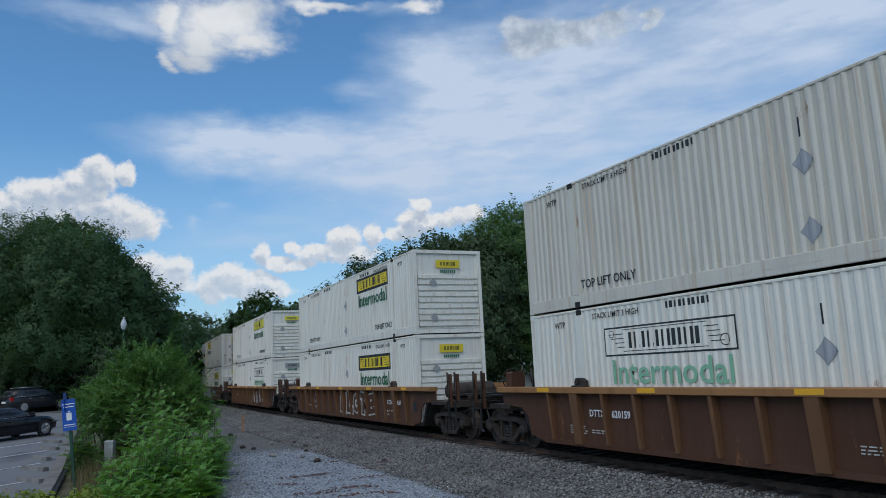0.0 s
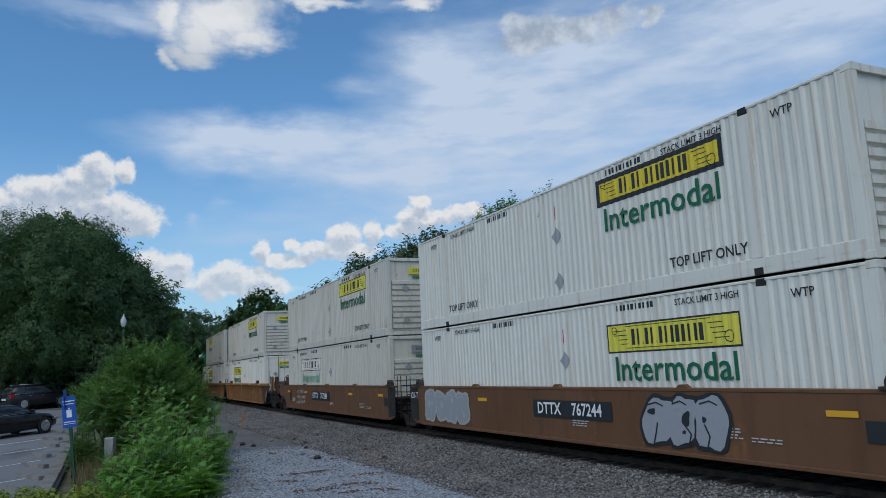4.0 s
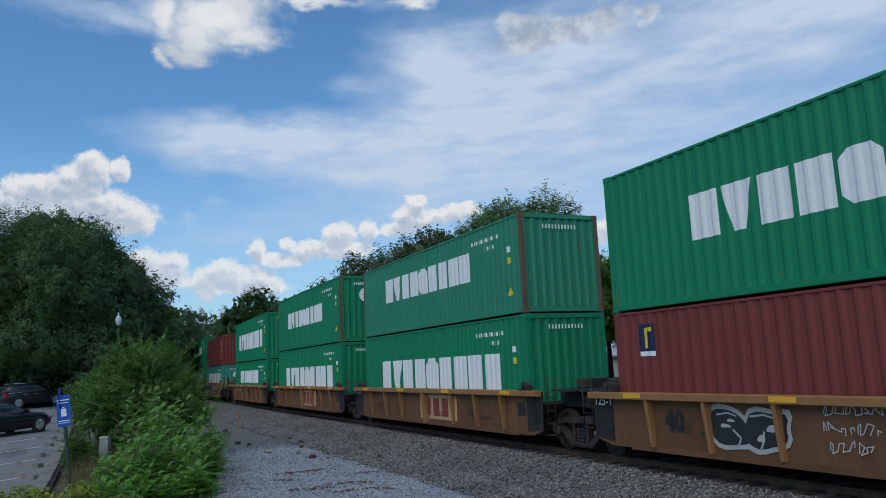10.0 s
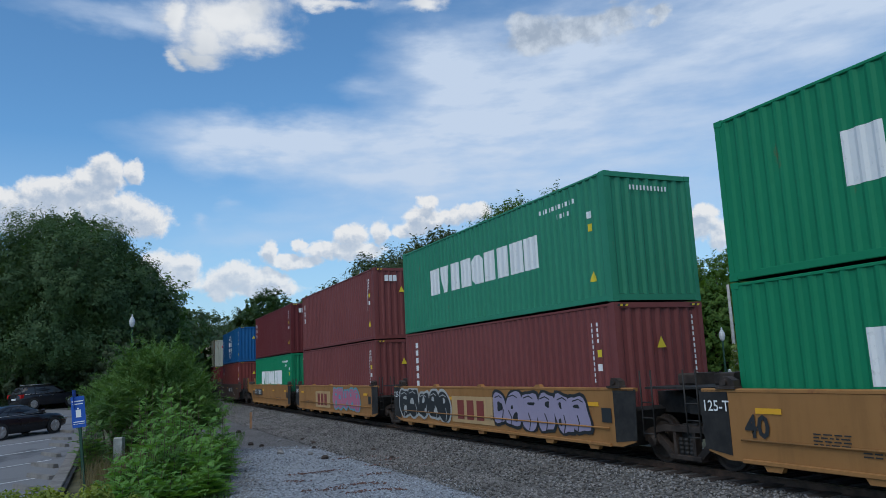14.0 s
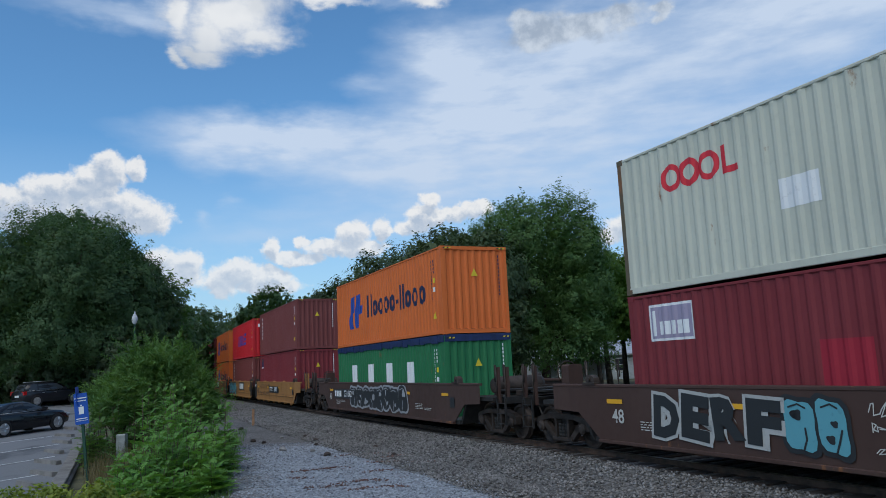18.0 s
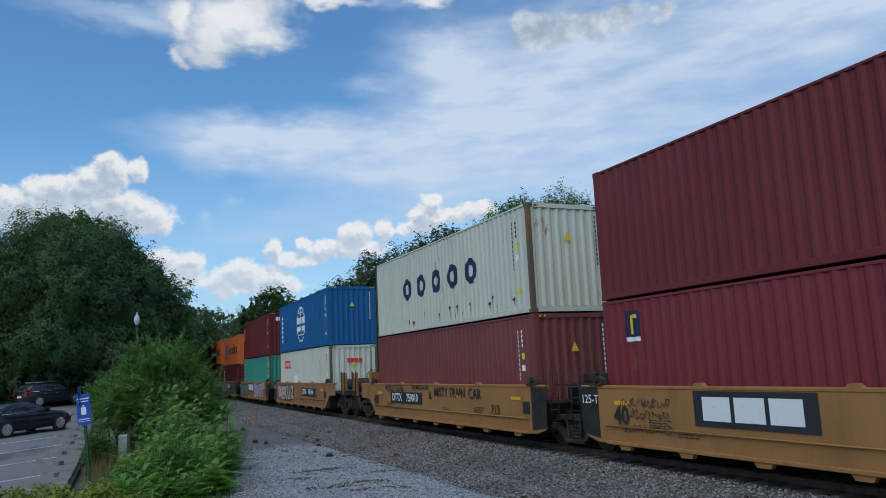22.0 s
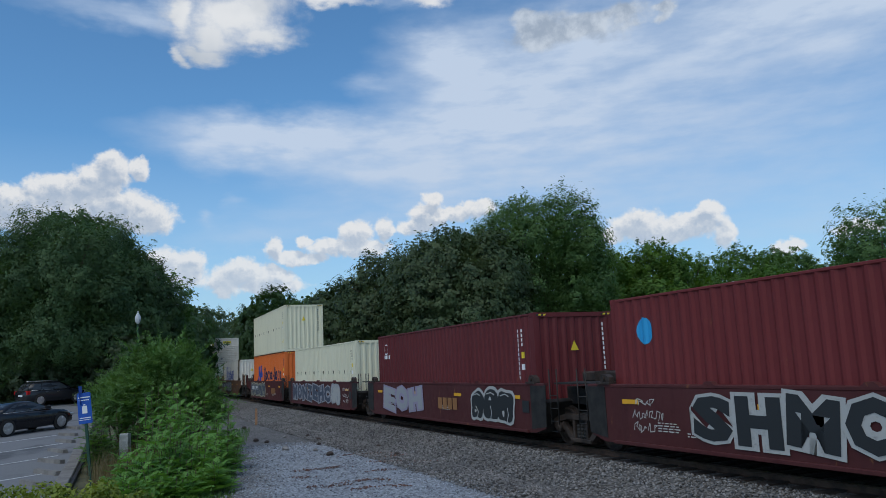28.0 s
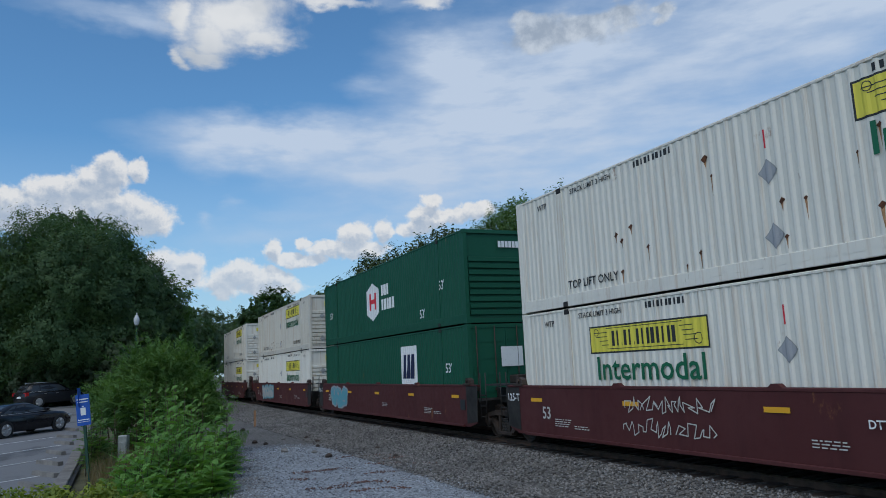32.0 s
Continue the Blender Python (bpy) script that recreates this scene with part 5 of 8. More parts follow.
    if "sky" in opt:
        Sign(sh).disc(-hx + 1.05, 2.17, 0.24, 16, 1.15).put(S_SKY, c, "blue_emblem")
    if "ringmark" in opt:
        Sign(sh).ring(-hx + 0.85, 2.35, 0.2, 0.04).word(-hx + 0.6, 1.98, 0.7, 0.14, 4, 0.2).put(S_WHITE, c, "white_emblem")
    if "whitestrip" in opt:
        Sign(sh).rect(-hx + 0.35, 1.05, 0.36, 1.5).put(S_WHITE, c, "white_panel")
        Sign(sh, out=0.008).column(-hx + 0.43, 2.48, 1.35, 5, 0.2).put(S_GREEN, c, "green_block_lettering")
    return c

# ---- well cars ----
def build_truck(root, x, dark=GRIME):
    """A two-axle truck: bolster, two cast side frames with springs, two wheelsets."""
    truck = part("truck", Geo().box(x - 0.2, x + 0.2, -0.95, 0.95, 0.52, 0.80, 0.03).tube((x, 0, 0.78), (x, 0, 0.98), 0.3, n=12), dark, root)
    for sy in (-1, 1):
        y0, y1 = sorted((sy * 0.93, sy * 1.10))
        g = Geo()
        ring = [(-1.12, 0.42), (-1.12, 0.62), (-0.95, 0.70), (-0.55, 0.78), (0.55, 0.78), (0.95, 0.70), (1.12, 0.62), (1.12, 0.42),
                (0.92, 0.42), (0.88, 0.58), (0.52, 0.66), (-0.52, 0.66), (-0.88, 0.58), (-0.92, 0.42)]
        g.prism_y([(x + a, b) for a, b in ring], y0, y1)
        for sx in (-1, 1):
            g.prism_y([(x + sx * 0.86, 0.52), (x + sx * 0.72, 0.60), (x + sx * 0.28, 0.22), (x + sx * 0.38, 0.14)], y0 + 0.02, y1 - 0.02)
            g.prism_y([(x + sx * 0.30, 0.66), (x + sx * 0.22, 0.66), (x + sx * 0.22, 0.22), (x + sx * 0.30, 0.22)], y0 + 0.01, y1 - 0.01)
        g.box(x - 0.42, x + 0.42, y0, y1, 0.13, 0.23, 0.02)
        part("side_frame", g, STEEL, truck)
        g = Geo()
        for k in (-0.14, 0.0, 0.14):
            g.lathe((x + k, sy * 1.02, 0.23), (0, 0, 1), [(0.04 * i, 0.062 if i % 2 else 0.05) for i in range(9)], 8)
        part("spring_pack", g, GRIME, truck)
        for sx in (-1, 1):
            part("bearing_cap", Geo().lathe((x + sx * 0.89, sy * 1.02, 0.46), (0, sy, 0), [(-0.1, 0.13), (0.1, 0.13), (0.14, 0.07)], 12), STEEL, truck)
    for sx in (-1, 1):
        g = Geo().tube((x + sx * 0.89, -1.0, 0.46), (x + sx * 0.89, 1.0, 0.46), 0.075, n=8)
        for sy in (-1, 1):
            g.lathe((x + sx * 0.89, sy * 0.76, 0.46), (0, sy, 0), [(-0.06, 0.49), (-0.03, 0.49), (-0.028, 0.462), (0.07, 0.455), (0.075, 0.40), (0.03, 0.36), (0.03, 0.17), (0.09, 0.15)], 28)
        part("wheelset", g, STEEL, truck)
    return truck


WELLS = {}


def build_well(kind, colour, half, front, rear, label):
    """half: half the well's inner length. front, rear: 'joint' (shared truck, no coupler), or 'end' (platform with its own truck)."""
    ribbed = kind.startswith("rib")
    zb = 0.31
    zt = {"rib53": 1.56, "rib40": 1.38, "smooth": 1.49, "deep": 1.50, "drop": 1.50}[kind]
    root = thing("well_car", label, "rail car", "cars of the train")
    yo = 1.34 if ribbed else 1.45
    sheet_colour = W_RUST if ribbed and colour is W_TAN else colour
    ends = {1: front, -1: rear}

    def outline(sx):
        """The side's outline from the bottom corner up to the top corner at one end."""
        if ends[sx] == "joint":
            return [(sx * (half + 0.05), zb), (sx * (half + 0.5), zb + 0.12), (sx * (half + 0.55), zt)]
        if kind == "rib53":
            return [(sx * (half - 0.55), zb), (sx * (half + 0.0), zb + 0.10), (sx * (half + 0.15), zb + 0.55), (sx * (half + 0.45), zb + 0.75), (sx * (half + 1.35), zb + 0.80), (sx * (half + 1.35), zt)]
        return [(sx * (half - 0.35), zb), (sx * (half + 0.45), zb + 0.58), (sx * (half + 1.45), zb + 0.62), (sx * (half + 1.45), zt - 0.05)]
    ring = outline(1) + list(reversed(outline(-1)))
    for sy in (-1, 1):
        y0, y1 = sorted((sy * (yo - 0.03), sy * yo))
        part("side_sheet", Geo().prism_y(ring, y0, y1), sheet_colour, root)
        fx, rx = ring[len(outline(1)) - 1][0], ring[len(outline(1))][0]
        if ribbed:
            c0, c1 = sorted((sy * (yo - 0.07), sy * (yo + 0.19)))
            part("top_chord", Geo().box(rx, fx, c0, c1, zt - 0.125, zt + 0.012, 0.012), W_TAN, root, "worn top chord")
            part("bottom_chord", Geo().box(-half + 0.6, half - 0.6, *sorted((sy * (yo - 0.06), sy * (yo + 0.035))), zb - 0.03, zb + 0.07), colour, root)
            foot_, head = zb + 0.06, zt - 0.127
            rib = Geo().prism_x([(sy * (yo - 0.01), foot_), (sy * (yo + 0.075), foot_), (sy * (yo + 0.170), head), (sy * (yo - 0.01), head)], -0.042, 0.042).mesh("rib", W_RUST if colour is W_BROWN else W_TAN)
            wide = Geo().prism_x([(sy * (yo - 0.01), zb + 0.02), (sy * (yo + 0.085), zb + 0.02), (sy * (yo + 0.178), head), (sy * (yo - 0.01), head)], -0.135, 0.135).mesh("rib", W_RUST if colour is W_BROWN else W_TAN)
            if kind == "rib53":
                places = [-half + 0.01 + i * (2 * half - 0.02) / 16 for i in range(17)]
                places = places[0 if ends[-1] == "joint" else 1:17 if ends[1] == "joint" else 16]
            else:
                places = [-5.0, -3.5, -2.0, 0.0, 2.0, 3.5, 5.0]
            for x in places:
                broad = abs(x) < 0.1 or kind == "rib53" and abs(abs(x) - 6.18) < 0.1
                part("rib", wide if broad else rib, None, root, "", pose(x, 0, 0))
        else:
            part("top_chord", Geo().box(rx, fx, *sorted((sy * (yo - 0.12), sy * (yo + 0.012))), zt - 0.06, zt + 0.012, 0.015), colour, root)
            part("bottom_chord", Geo().box(-half + 0.3, half - 0.3, *sorted((sy * (yo - 0.05), sy * (yo + 0.05))), zb - 0.02, zb + 0.05, 0.01), colour, root)
            if kind == "smooth":
                part("air_pipe", Geo().tube((-half + 0.3, sy * (yo + 0.035), zb + 0.36), (half - 0.3, sy * (yo + 0.035), zb + 0.36), 0.018, n=6), colour, root)
                foot = Geo().prism_y([(-0.22, zb + 0.01), (0.22, zb + 0.01), (0.14, zb - 0.11), (-0.14, zb - 0.11)], *sorted((sy * (yo - 0.08), sy * (yo + 0.02)))).mesh("jacking_foot", colour)
                for k in range(7):
                    part("jacking_foot", foot, None, root, "", pose(-half + 0.9 + k * (2 * half - 1.8) / 6, 0, 0))
        # container guides standing on the chord
        guide = (Geo().prism_y([(-0.17, zt), (0.17, zt), (0.15, zt + 0.15), (0.02, zt + 0.21), (-0.12, zt + 0.21), (-0.17, zt + 0.12)], *sorted((sy * 1.30, sy * 1.44))).box(-0.22, 0.22, *sorted((sy * 1.32, sy * 1.50)), zt + 0.005, zt + 0.05)
                 .lathe((-0.03, sy * 1.42, zt + 0.12), (0, sy, 0), [(0, 0.05), (0.06, 0.05), (0.06, 0.03)], 10)).mesh("guide", STEEL)
        for x in ((-half + 0.05, half - 0.05) if kind != "rib53" else (-6.0, 6.0)):
            part("container_guide", guide, None, root, "", pose(x, 0, 0))
        if kind in ("smooth", "deep"):
            clip_ = Geo().prism_y([(-0.16, zt), (0.16, zt), (0.07, zt + 0.07), (-0.07, zt + 0.07)], *sorted((sy * (yo - 0.10), sy * (yo + 0.01)))).mesh("clip", colour)
            for x in (-half * 0.5, 0.0, half * 0.5):
                part("edge_bracket", clip_, None, root, "", pose(x, 0, 0))
    # floor ties and bulkheads
    for k in range(3):
        x = -half + 0.3 + k * (2 * half - 0.6) / 2
        part("floor_beam", Geo().box(x - 0.25, x + 0.25, -yo + 0.06, yo - 0.06, zb - 0.02, zb + 0.08), GRIME, root)
    for sx in (-1, 1):
        kindly = ends[sx]
        w = 0.95
        bulk = Geo().prism_y([(sx * (half + 0.02), zb), (sx * (half + 0.10), zb), (sx * (half + 0.55), 1.05), (sx * (half + 0.42), 1.12)], -yo + 0.07, yo - 0.07)
        part("bulkhead", bulk, GRIME, root)
        if kindly == "joint":
            arm = Geo().prism_y([(sx * (half + 0.35), 0.98), (sx * (half + 1.55), 0.98), (sx * (half + 1.55), 1.22), (sx * (half + 0.9), 1.40), (sx * (half + 0.35), 1.40)], -w * (0.7 if sx > 0 else 0.9), w * (0.7 if sx > 0 else 0.9))
            part("end_arm", arm, GRIME, root)
            part("end_plate", Geo().prism_y([(sx * (half - 0.12), zb + 0.08), (sx * (half + 0.56), zb + 0.16), (sx * (half + 0.62), zt - 0.02), (sx * (half - 0.12), zt - 0.02)] if sx > 0 else
                                            [(sx * (half - 0.05), zb + 0.08), (sx * (half + 0.56), zb + 0.16), (sx * (half + 0.62), zt - 0.02), (sx * (half - 0.05), zt - 0.02)],
                                            -yo - 0.012, -yo + 0.002), GRIME, root, "black end plate")
            lad = Geo()
            for xx in (0.72, 1.05):
                lad.pipe([(sx * (half + xx), -yo + 0.05, 0.55), (sx * (half + xx), -yo + 0.05, zt + 0.35)], 0.016)
            for zz in (0.62, 0.92, 1.22):
                lad.pipe([(sx * (half + 0.72), -yo + 0.05, zz), (sx * (half + 1.05), -yo + 0.05, zz)], 0.014)
            part("ladder", lad, GRIME, root)
            part("walkway", Geo().box(*sorted((sx * (half + 0.6), sx * (half + 1.5))), -yo + 0.25, yo - 0.25, zt - 0.02, zt + 0.02), GRIME, root)
            part("control_box", Geo().box(*sorted((sx * (half + 0.75), sx * (half + 1.25))), -0.45, 0.25, zt + 0.02, zt + 0.25, 0.03), STEEL, root)
            if sx < 0:
                build_truck(root, -(half + 1.52))
        else:
            e0, e1 = half + 0.4, half + 3.0
            deck = Geo().box(*sorted((sx * e0, sx * e1)), -0.42, 0.42, 0.86, 1.16, 0.03)
            deck.box(*sorted((sx * (half + 1.0), sx * (half + 2.1))), -1.35, 1.35, 1.02, 1.12)
            deck.box(*sorted((sx * (e1 - 0.14), sx * e1)), -1.42, 1.42, 0.98, 1.16)
            part("end_platform", deck, GRIME if kind == "drop" else STEEL, root)
            part("crossover_walkway", Geo().box(*sorted((sx * (e1 - 0.75), sx * (e1 - 0.25))), -1.3, 1.3, 1.30, 1.34), GRIME, root)
            for xx, yy in ((0.05, -1.40), (0.55, -1.40), (0.30, 1.40)):
                part("grab_rail", Geo().pipe([(sx * (e1 - xx), yy, 1.0), (sx * (e1 - xx), yy, 1.98), (sx * (e1 - xx - 0.07), yy, 2.0), (sx * (e1 - xx - 0.07), yy, 1.55)], 0.019), STEEL, root, "bent steel grab rail")
            for xx in (0.05, 0.55):
                part("rail_post", Geo().box(*sorted((sx * (e1 - xx) - 0.04, sx * (e1 - xx) + 0.04)), -1.37, -1.29, 0.98, 1.95, 0.01), colour, root)
            lad = Geo()
            for xx in (0.05, 0.5):
                lad.box(*sorted((sx * (e1 - xx) - 0.02, sx * (e1 - xx) + 0.02)), -1.45, -1.40, 0.42, 1.1)
            for zz in (0.45, 0.72, 0.98):
                lad.pipe([(sx * (e1 - 0.05), -1.43, zz), (sx * (e1 - 0.5), -1.43, zz)], 0.014)
            part("step_ladder", lad, GRIME, root)
            cpl = Geo().box(*sorted((sx * e1, sx * (e1 + 0.42))), -0.12, 0.12, 0.72, 0.98, 0.03).box(*sorted((sx * (e1 + 0.36), sx * (e1 + 0.62))), -0.17, 0.20, 0.68, 1.02, 0.05)
            part("coupler", cpl, STEEL, root)
            part("air_hose", Geo().pipe([(sx * (e1 - 0.05), -0.4, 0.85), (sx * (e1 + 0.25), -0.42, 0.45), (sx * (e1 + 0.6), -0.3, 0.42)], 0.025), GRIME, root)
            if sx < 0:
                wheel = Geo()
                for i in range(16):
                    a, b = 2 * math.pi * i / 16, 2 * math.pi * (i + 1) / 16
                    wheel.tube((sx * (half + 1.7), -0.85 + 0.28 * math.cos(a), 1.75 + 0.28 * math.sin(a)), (sx * (half + 1.7), -0.85 + 0.28 * math.cos(b), 1.75 + 0.28 * math.sin(b)), 0.018, n=5)
                for i in range(4):
                    a = math.pi * i / 4
                    wheel.tube((sx * (half + 1.7), -0.85 - 0.28 * math.cos(a), 1.75 - 0.28 * math.sin(a)), (sx * (half + 1.7), -0.85 + 0.28 * math.cos(a), 1.75 + 0.28 * math.sin(a)), 0.012, n=5)
                part("brake_wheel", wheel, STEEL, root)
                part("brake_housing", Geo().box(*sorted((sx * (half + 1.35), sx * (half + 1.66))), -1.05, -0.65, 1.12, 1.95, 0.04), colour, root)
            else:
                part("air_tank", Geo().lathe((sx * (half + 1.5), -1.0, 1.42), (0, 1, 0), [(-0.02, 0.1), (0.0, 0.2), (0.1, 0.25), (1.5, 0.25), (1.6, 0.2), (1.62, 0.1)], 14), STEEL, root)
            part("brake_gear", Geo().box(*sorted((sx * (half + 1.0), sx * (half + 1.9))), 0.2, 0.8, 1.12, 1.38, 0.04).box(*sorted((sx * (half + 1.9), sx * (half + 2.3))), -0.5, 0.6, 1.12, 1.28, 0.02), STEEL, root)
            build_truck(root, sx * (half + 1.75))
    # amber reflectors along the side
    n = 5 if half > 7 else 4
    amber = Geo().box(-0.26, 0.26, -0.001, 0.001, -0.045, 0.045).mesh("reflector", S_REFLECT)
    y = -(yo + 0.194) if ribbed else -(yo + 0.016)
    zr = zt - 0.045 if ribbed else zt - 0.34
    for k in range(n):
        x = -half + 0.9 + k * (2 * half - 1.8) / (n - 1)
        part("reflector", amber, None, root, "amber reflective strip", pose(x, y, zr))
    return root


def well_car(kind, colour, half, front, rear, label, m):
    key = (kind, colour.name, half, front, rear)
    if key not in WELLS:
        WELLS[key] = build_well(kind, colour, half, front, rear, label)
        WELLS[key].matrix_basis = m
        return WELLS[key]
    return tagged(copy_clean(WELLS[key], m), label)


def car_plate(car, kind, x0, z0, w, h, material, name="painted_sign", out=0.016):
    y = -((1.34 if kind.startswith("rib") else 1.45) + out)
    ob = part(name, Geo().box(x0, x0 + w, y - 0.002, y, z0, z0 + h), material, car)
    ob["sign"] = True
    return ob


def car_text(car, kind, text, size, x, z, material, out=0.022, fat=0.012):
    ob = write_side(car, text, size, x, -((1.34 if kind.startswith("rib") else 1.45) + out), z, material, "lettering", fat)
    ob["sign"] = True
    return ob


def car_blocks(car, kind, x0, z0, w, h, n, material, gap=0.2, out=0.022):
    y = -((1.34 if kind.startswith("rib") else 1.45) + out)
    g = Geo()
    step = w / n
    for i in range(n):
        for a, b in ((0.0, 1.0),):
            g.face([(x0 + i * step, y, z0 + a * h), (x0 + i * step + step * (1 - gap), y, z0 + a * h), (x0 + i * step + step * (1 - gap), y, z0 + b * h), (x0 + i * step, y, z0 + b * h)])
    ob = part("block_lettering", g, material, car)
    ob["sign"] = True
    return ob


def ribbon(g, pts, w, y, step=0.0004):
    """A thick sprayed stroke along pts, with round joints."""
    for i, ((ax, az), (bx, bz)) in enumerate(zip(pts, pts[1:])):
        d = math.hypot(bx - ax, bz - az) or 1.0
        nx, nz = -(bz - az) / d * w / 2, (bx - ax) / d * w / 2
        yy = y - step * i
        g.face([(ax + nx, yy, az + nz), (ax - nx, yy, az - nz), (bx - nx, yy, bz - nz), (bx + nx, yy, bz + nz)])
    for i, (ax, az) in enumerate(pts):
        g.face([(ax + w / 2 * math.cos(k * math.pi / 4), y - step * i - 0.0002, az + w / 2 * math.sin(k * math.pi / 4)) for k in range(8)])


def graffiti(car, kind, x0, x1, seed, fill, edge):
    """Sprayed work: swollen looping strokes with a pale or dark outline, crowding each other."""
    rnd = random.Random(seed)
    yo = 1.34 if kind.startswith("rib") else 1.45
    z0, z1 = 0.44, 1.40 if kind != "rib40" else 1.2
    n = max(2, int(round((x1 - x0) / 0.80)))
    step = (x1 - x0) / n

    def blob(g, cx, cz, w, h, out, bump, lean, k0, turn0):
        pts = []
        for q in range(22):
            a = 2 * math.pi * q / 22
            c, sn = math.cos(a), math.sin(a)
            r = (abs(c) ** 3.2 + abs(sn) ** 3.2) ** (-1 / 3.2) * (1 + bump * math.sin(k0 * a + turn0))
            z = min(z1 + 0.03, max(z0 - 0.03, cz + h / 2 * r * sn))
            pts.append((cx + w / 2 * r * c + lean * (z - cz), -(yo + out), z))
        g.face(pts)
    backs, fronts, cuts = Geo(), Geo(), Geo()
    for i in range(n):
        cx, cz = x0 + (i + 0.5) * step + rnd.uniform(-0.06, 0.06), (z0 + z1) / 2 + rnd.uniform(-0.04, 0.04)
        w, h, lean = step * rnd.uniform(0.95, 1.2), (z1 - z0) * rnd.uniform(0.80, 0.98), rnd.uniform(-0.3, 0.3)
        k0, turn0, lift = rnd.choice((3, 4, 5)), rnd.uniform(0, 6), 0.0015 * (i % 3)
        blob(backs, cx, cz, w + 0.13, h + 0.12, 0.018 + lift, 0.08, lean, k0, turn0)
        blob(fronts, cx, cz, w - 0.02, h - 0.04, 0.024 + lift, 0.08, lean, k0, turn0)
        for q in range(rnd.choice((1, 2, 2))):
            blob(cuts, cx + rnd.uniform(-0.2, 0.2) * w, cz + rnd.choice((-0.22, 0.2, 0.05)) * h, w * rnd.uniform(0.10, 0.34), h * rnd.uniform(0.07, 0.30), 0.0295 + lift, 0.15, lean, 3, turn0)
        px = cx + rnd.uniform(-0.25, 0.25) * w
        ribbon(cuts, [(px, cz - 0.48 * h), (px + 0.08, cz - 0.25 * h), (px + rnd.uniform(-0.1, 0.15), cz - 0.05 * h)], 0.035, -(yo + 0.031))
        ribbon(cuts, [(cx - 0.3 * w, cz + 0.34 * h), (cx, cz + 0.40 * h), (cx + 0.22 * w, cz + 0.33 * h)], 0.028, -(yo + 0.031))
    for g, mat_ in ((backs, edge), (fronts, fill), (cuts, edge)):
        ob = part("graffiti", g, mat_, car, "sprayed graffiti")
        ob["sign"] = True


def sprayed_word(car, kind, text, x0, x1, seed, fill, edge):
    """Fat sprayed letters with an outline, each leaning its own way."""
    rnd = random.Random(seed)
    yo = 1.34 if kind.startswith("rib") else 1.45
    z0, z1 = 0.46, 1.40 if kind != "rib40" else 1.2
    step = (x1 - x0) / len(text)
    for i, ch in enumerate(text):
        w, h = step * 1.02, (z1 - z0) * rnd.uniform(0.84, 0.98)
        m = pose(x0 + (i + 0.5) * step, 0, (z0 + z1) / 2 + rnd.uniform(-0.04, 0.04), 0, rnd.uniform(-7, 7), 0)
        for fat, mat_, out in ((0.165, edge, 0.027 + 0.003 * (i % 2)), (0.06, fill, 0.034 + 0.003 * (i % 2))):
            me = fitted(ch, w * (1.07 if fat > 0.1 else 0.90), h * (1.06 if fat > 0.1 else 0.92), mat_, fat)
            ob = part("graffiti", me, None, car, "sprayed graffiti letter", m @ pose(0, -(yo + out), 0, 90, 0, 0))
            ob["sign"] = True


def scrawl(car, kind, x0, x1, seed, material, n=14):
    """A thin sprayed scribble."""
    rnd = random.Random(seed)
    yo = 1.34 if kind.startswith("rib") else 1.45
    g = Geo()
    rows = 2 if x1 - x0 > 2.2 else 3
    tall = 0.30 if rows == 2 else 0.17
    for r in range(rows):
        xa, z0 = x0 + rnd.uniform(0, 0.25), 0.60 + r * tall * 1.5 + rnd.uniform(-0.03, 0.03)
        xb = x1 - rnd.uniform(0, 0.35)
        pts, x = [], xa
        while x < xb:
            u = rnd.uniform(0.45, 1.25) * tall
            pts += [(x, z0 + rnd.uniform(0, 0.2) * tall), (x + u * rnd.uniform(-0.1, 0.4), z0 + tall * rnd.uniform(0.4, 1.0)), (x + u * rnd.uniform(0.4, 0.9), z0 + tall * rnd.uniform(0.3, 1.1)), (x + u * rnd.uniform(0.1, 0.6), z0 + tall * rnd.uniform(-0.2, 0.6))]
            x += u
            if rnd.random() < 0.25 and len(pts) > 1:
                ribbon(g, pts, 0.016 + 0.006 * (rows == 2), -(yo + 0.022))
                pts = []
        if len(pts) > 1:
            ribbon(g, pts, 0.016 + 0.006 * (rows == 2), -(yo + 0.022))
    ob = part("scribble", g, material, car, "sprayed scribble")
    ob["sign"] = True


def plaque(car, kind, x):
    """The lessor's dark panel with three pale blocks."""
    car_plate(car, kind, x, 0.80, 2.65 if not kind.startswith("rib") else 1.75, 0.62, S_BLACK)
    car_blocks(car, kind, x + 0.22, 0.90, 2.25 if not kind.startswith("rib") else 1.4, 0.42, 3, S_WHITE, 0.12, 0.024)


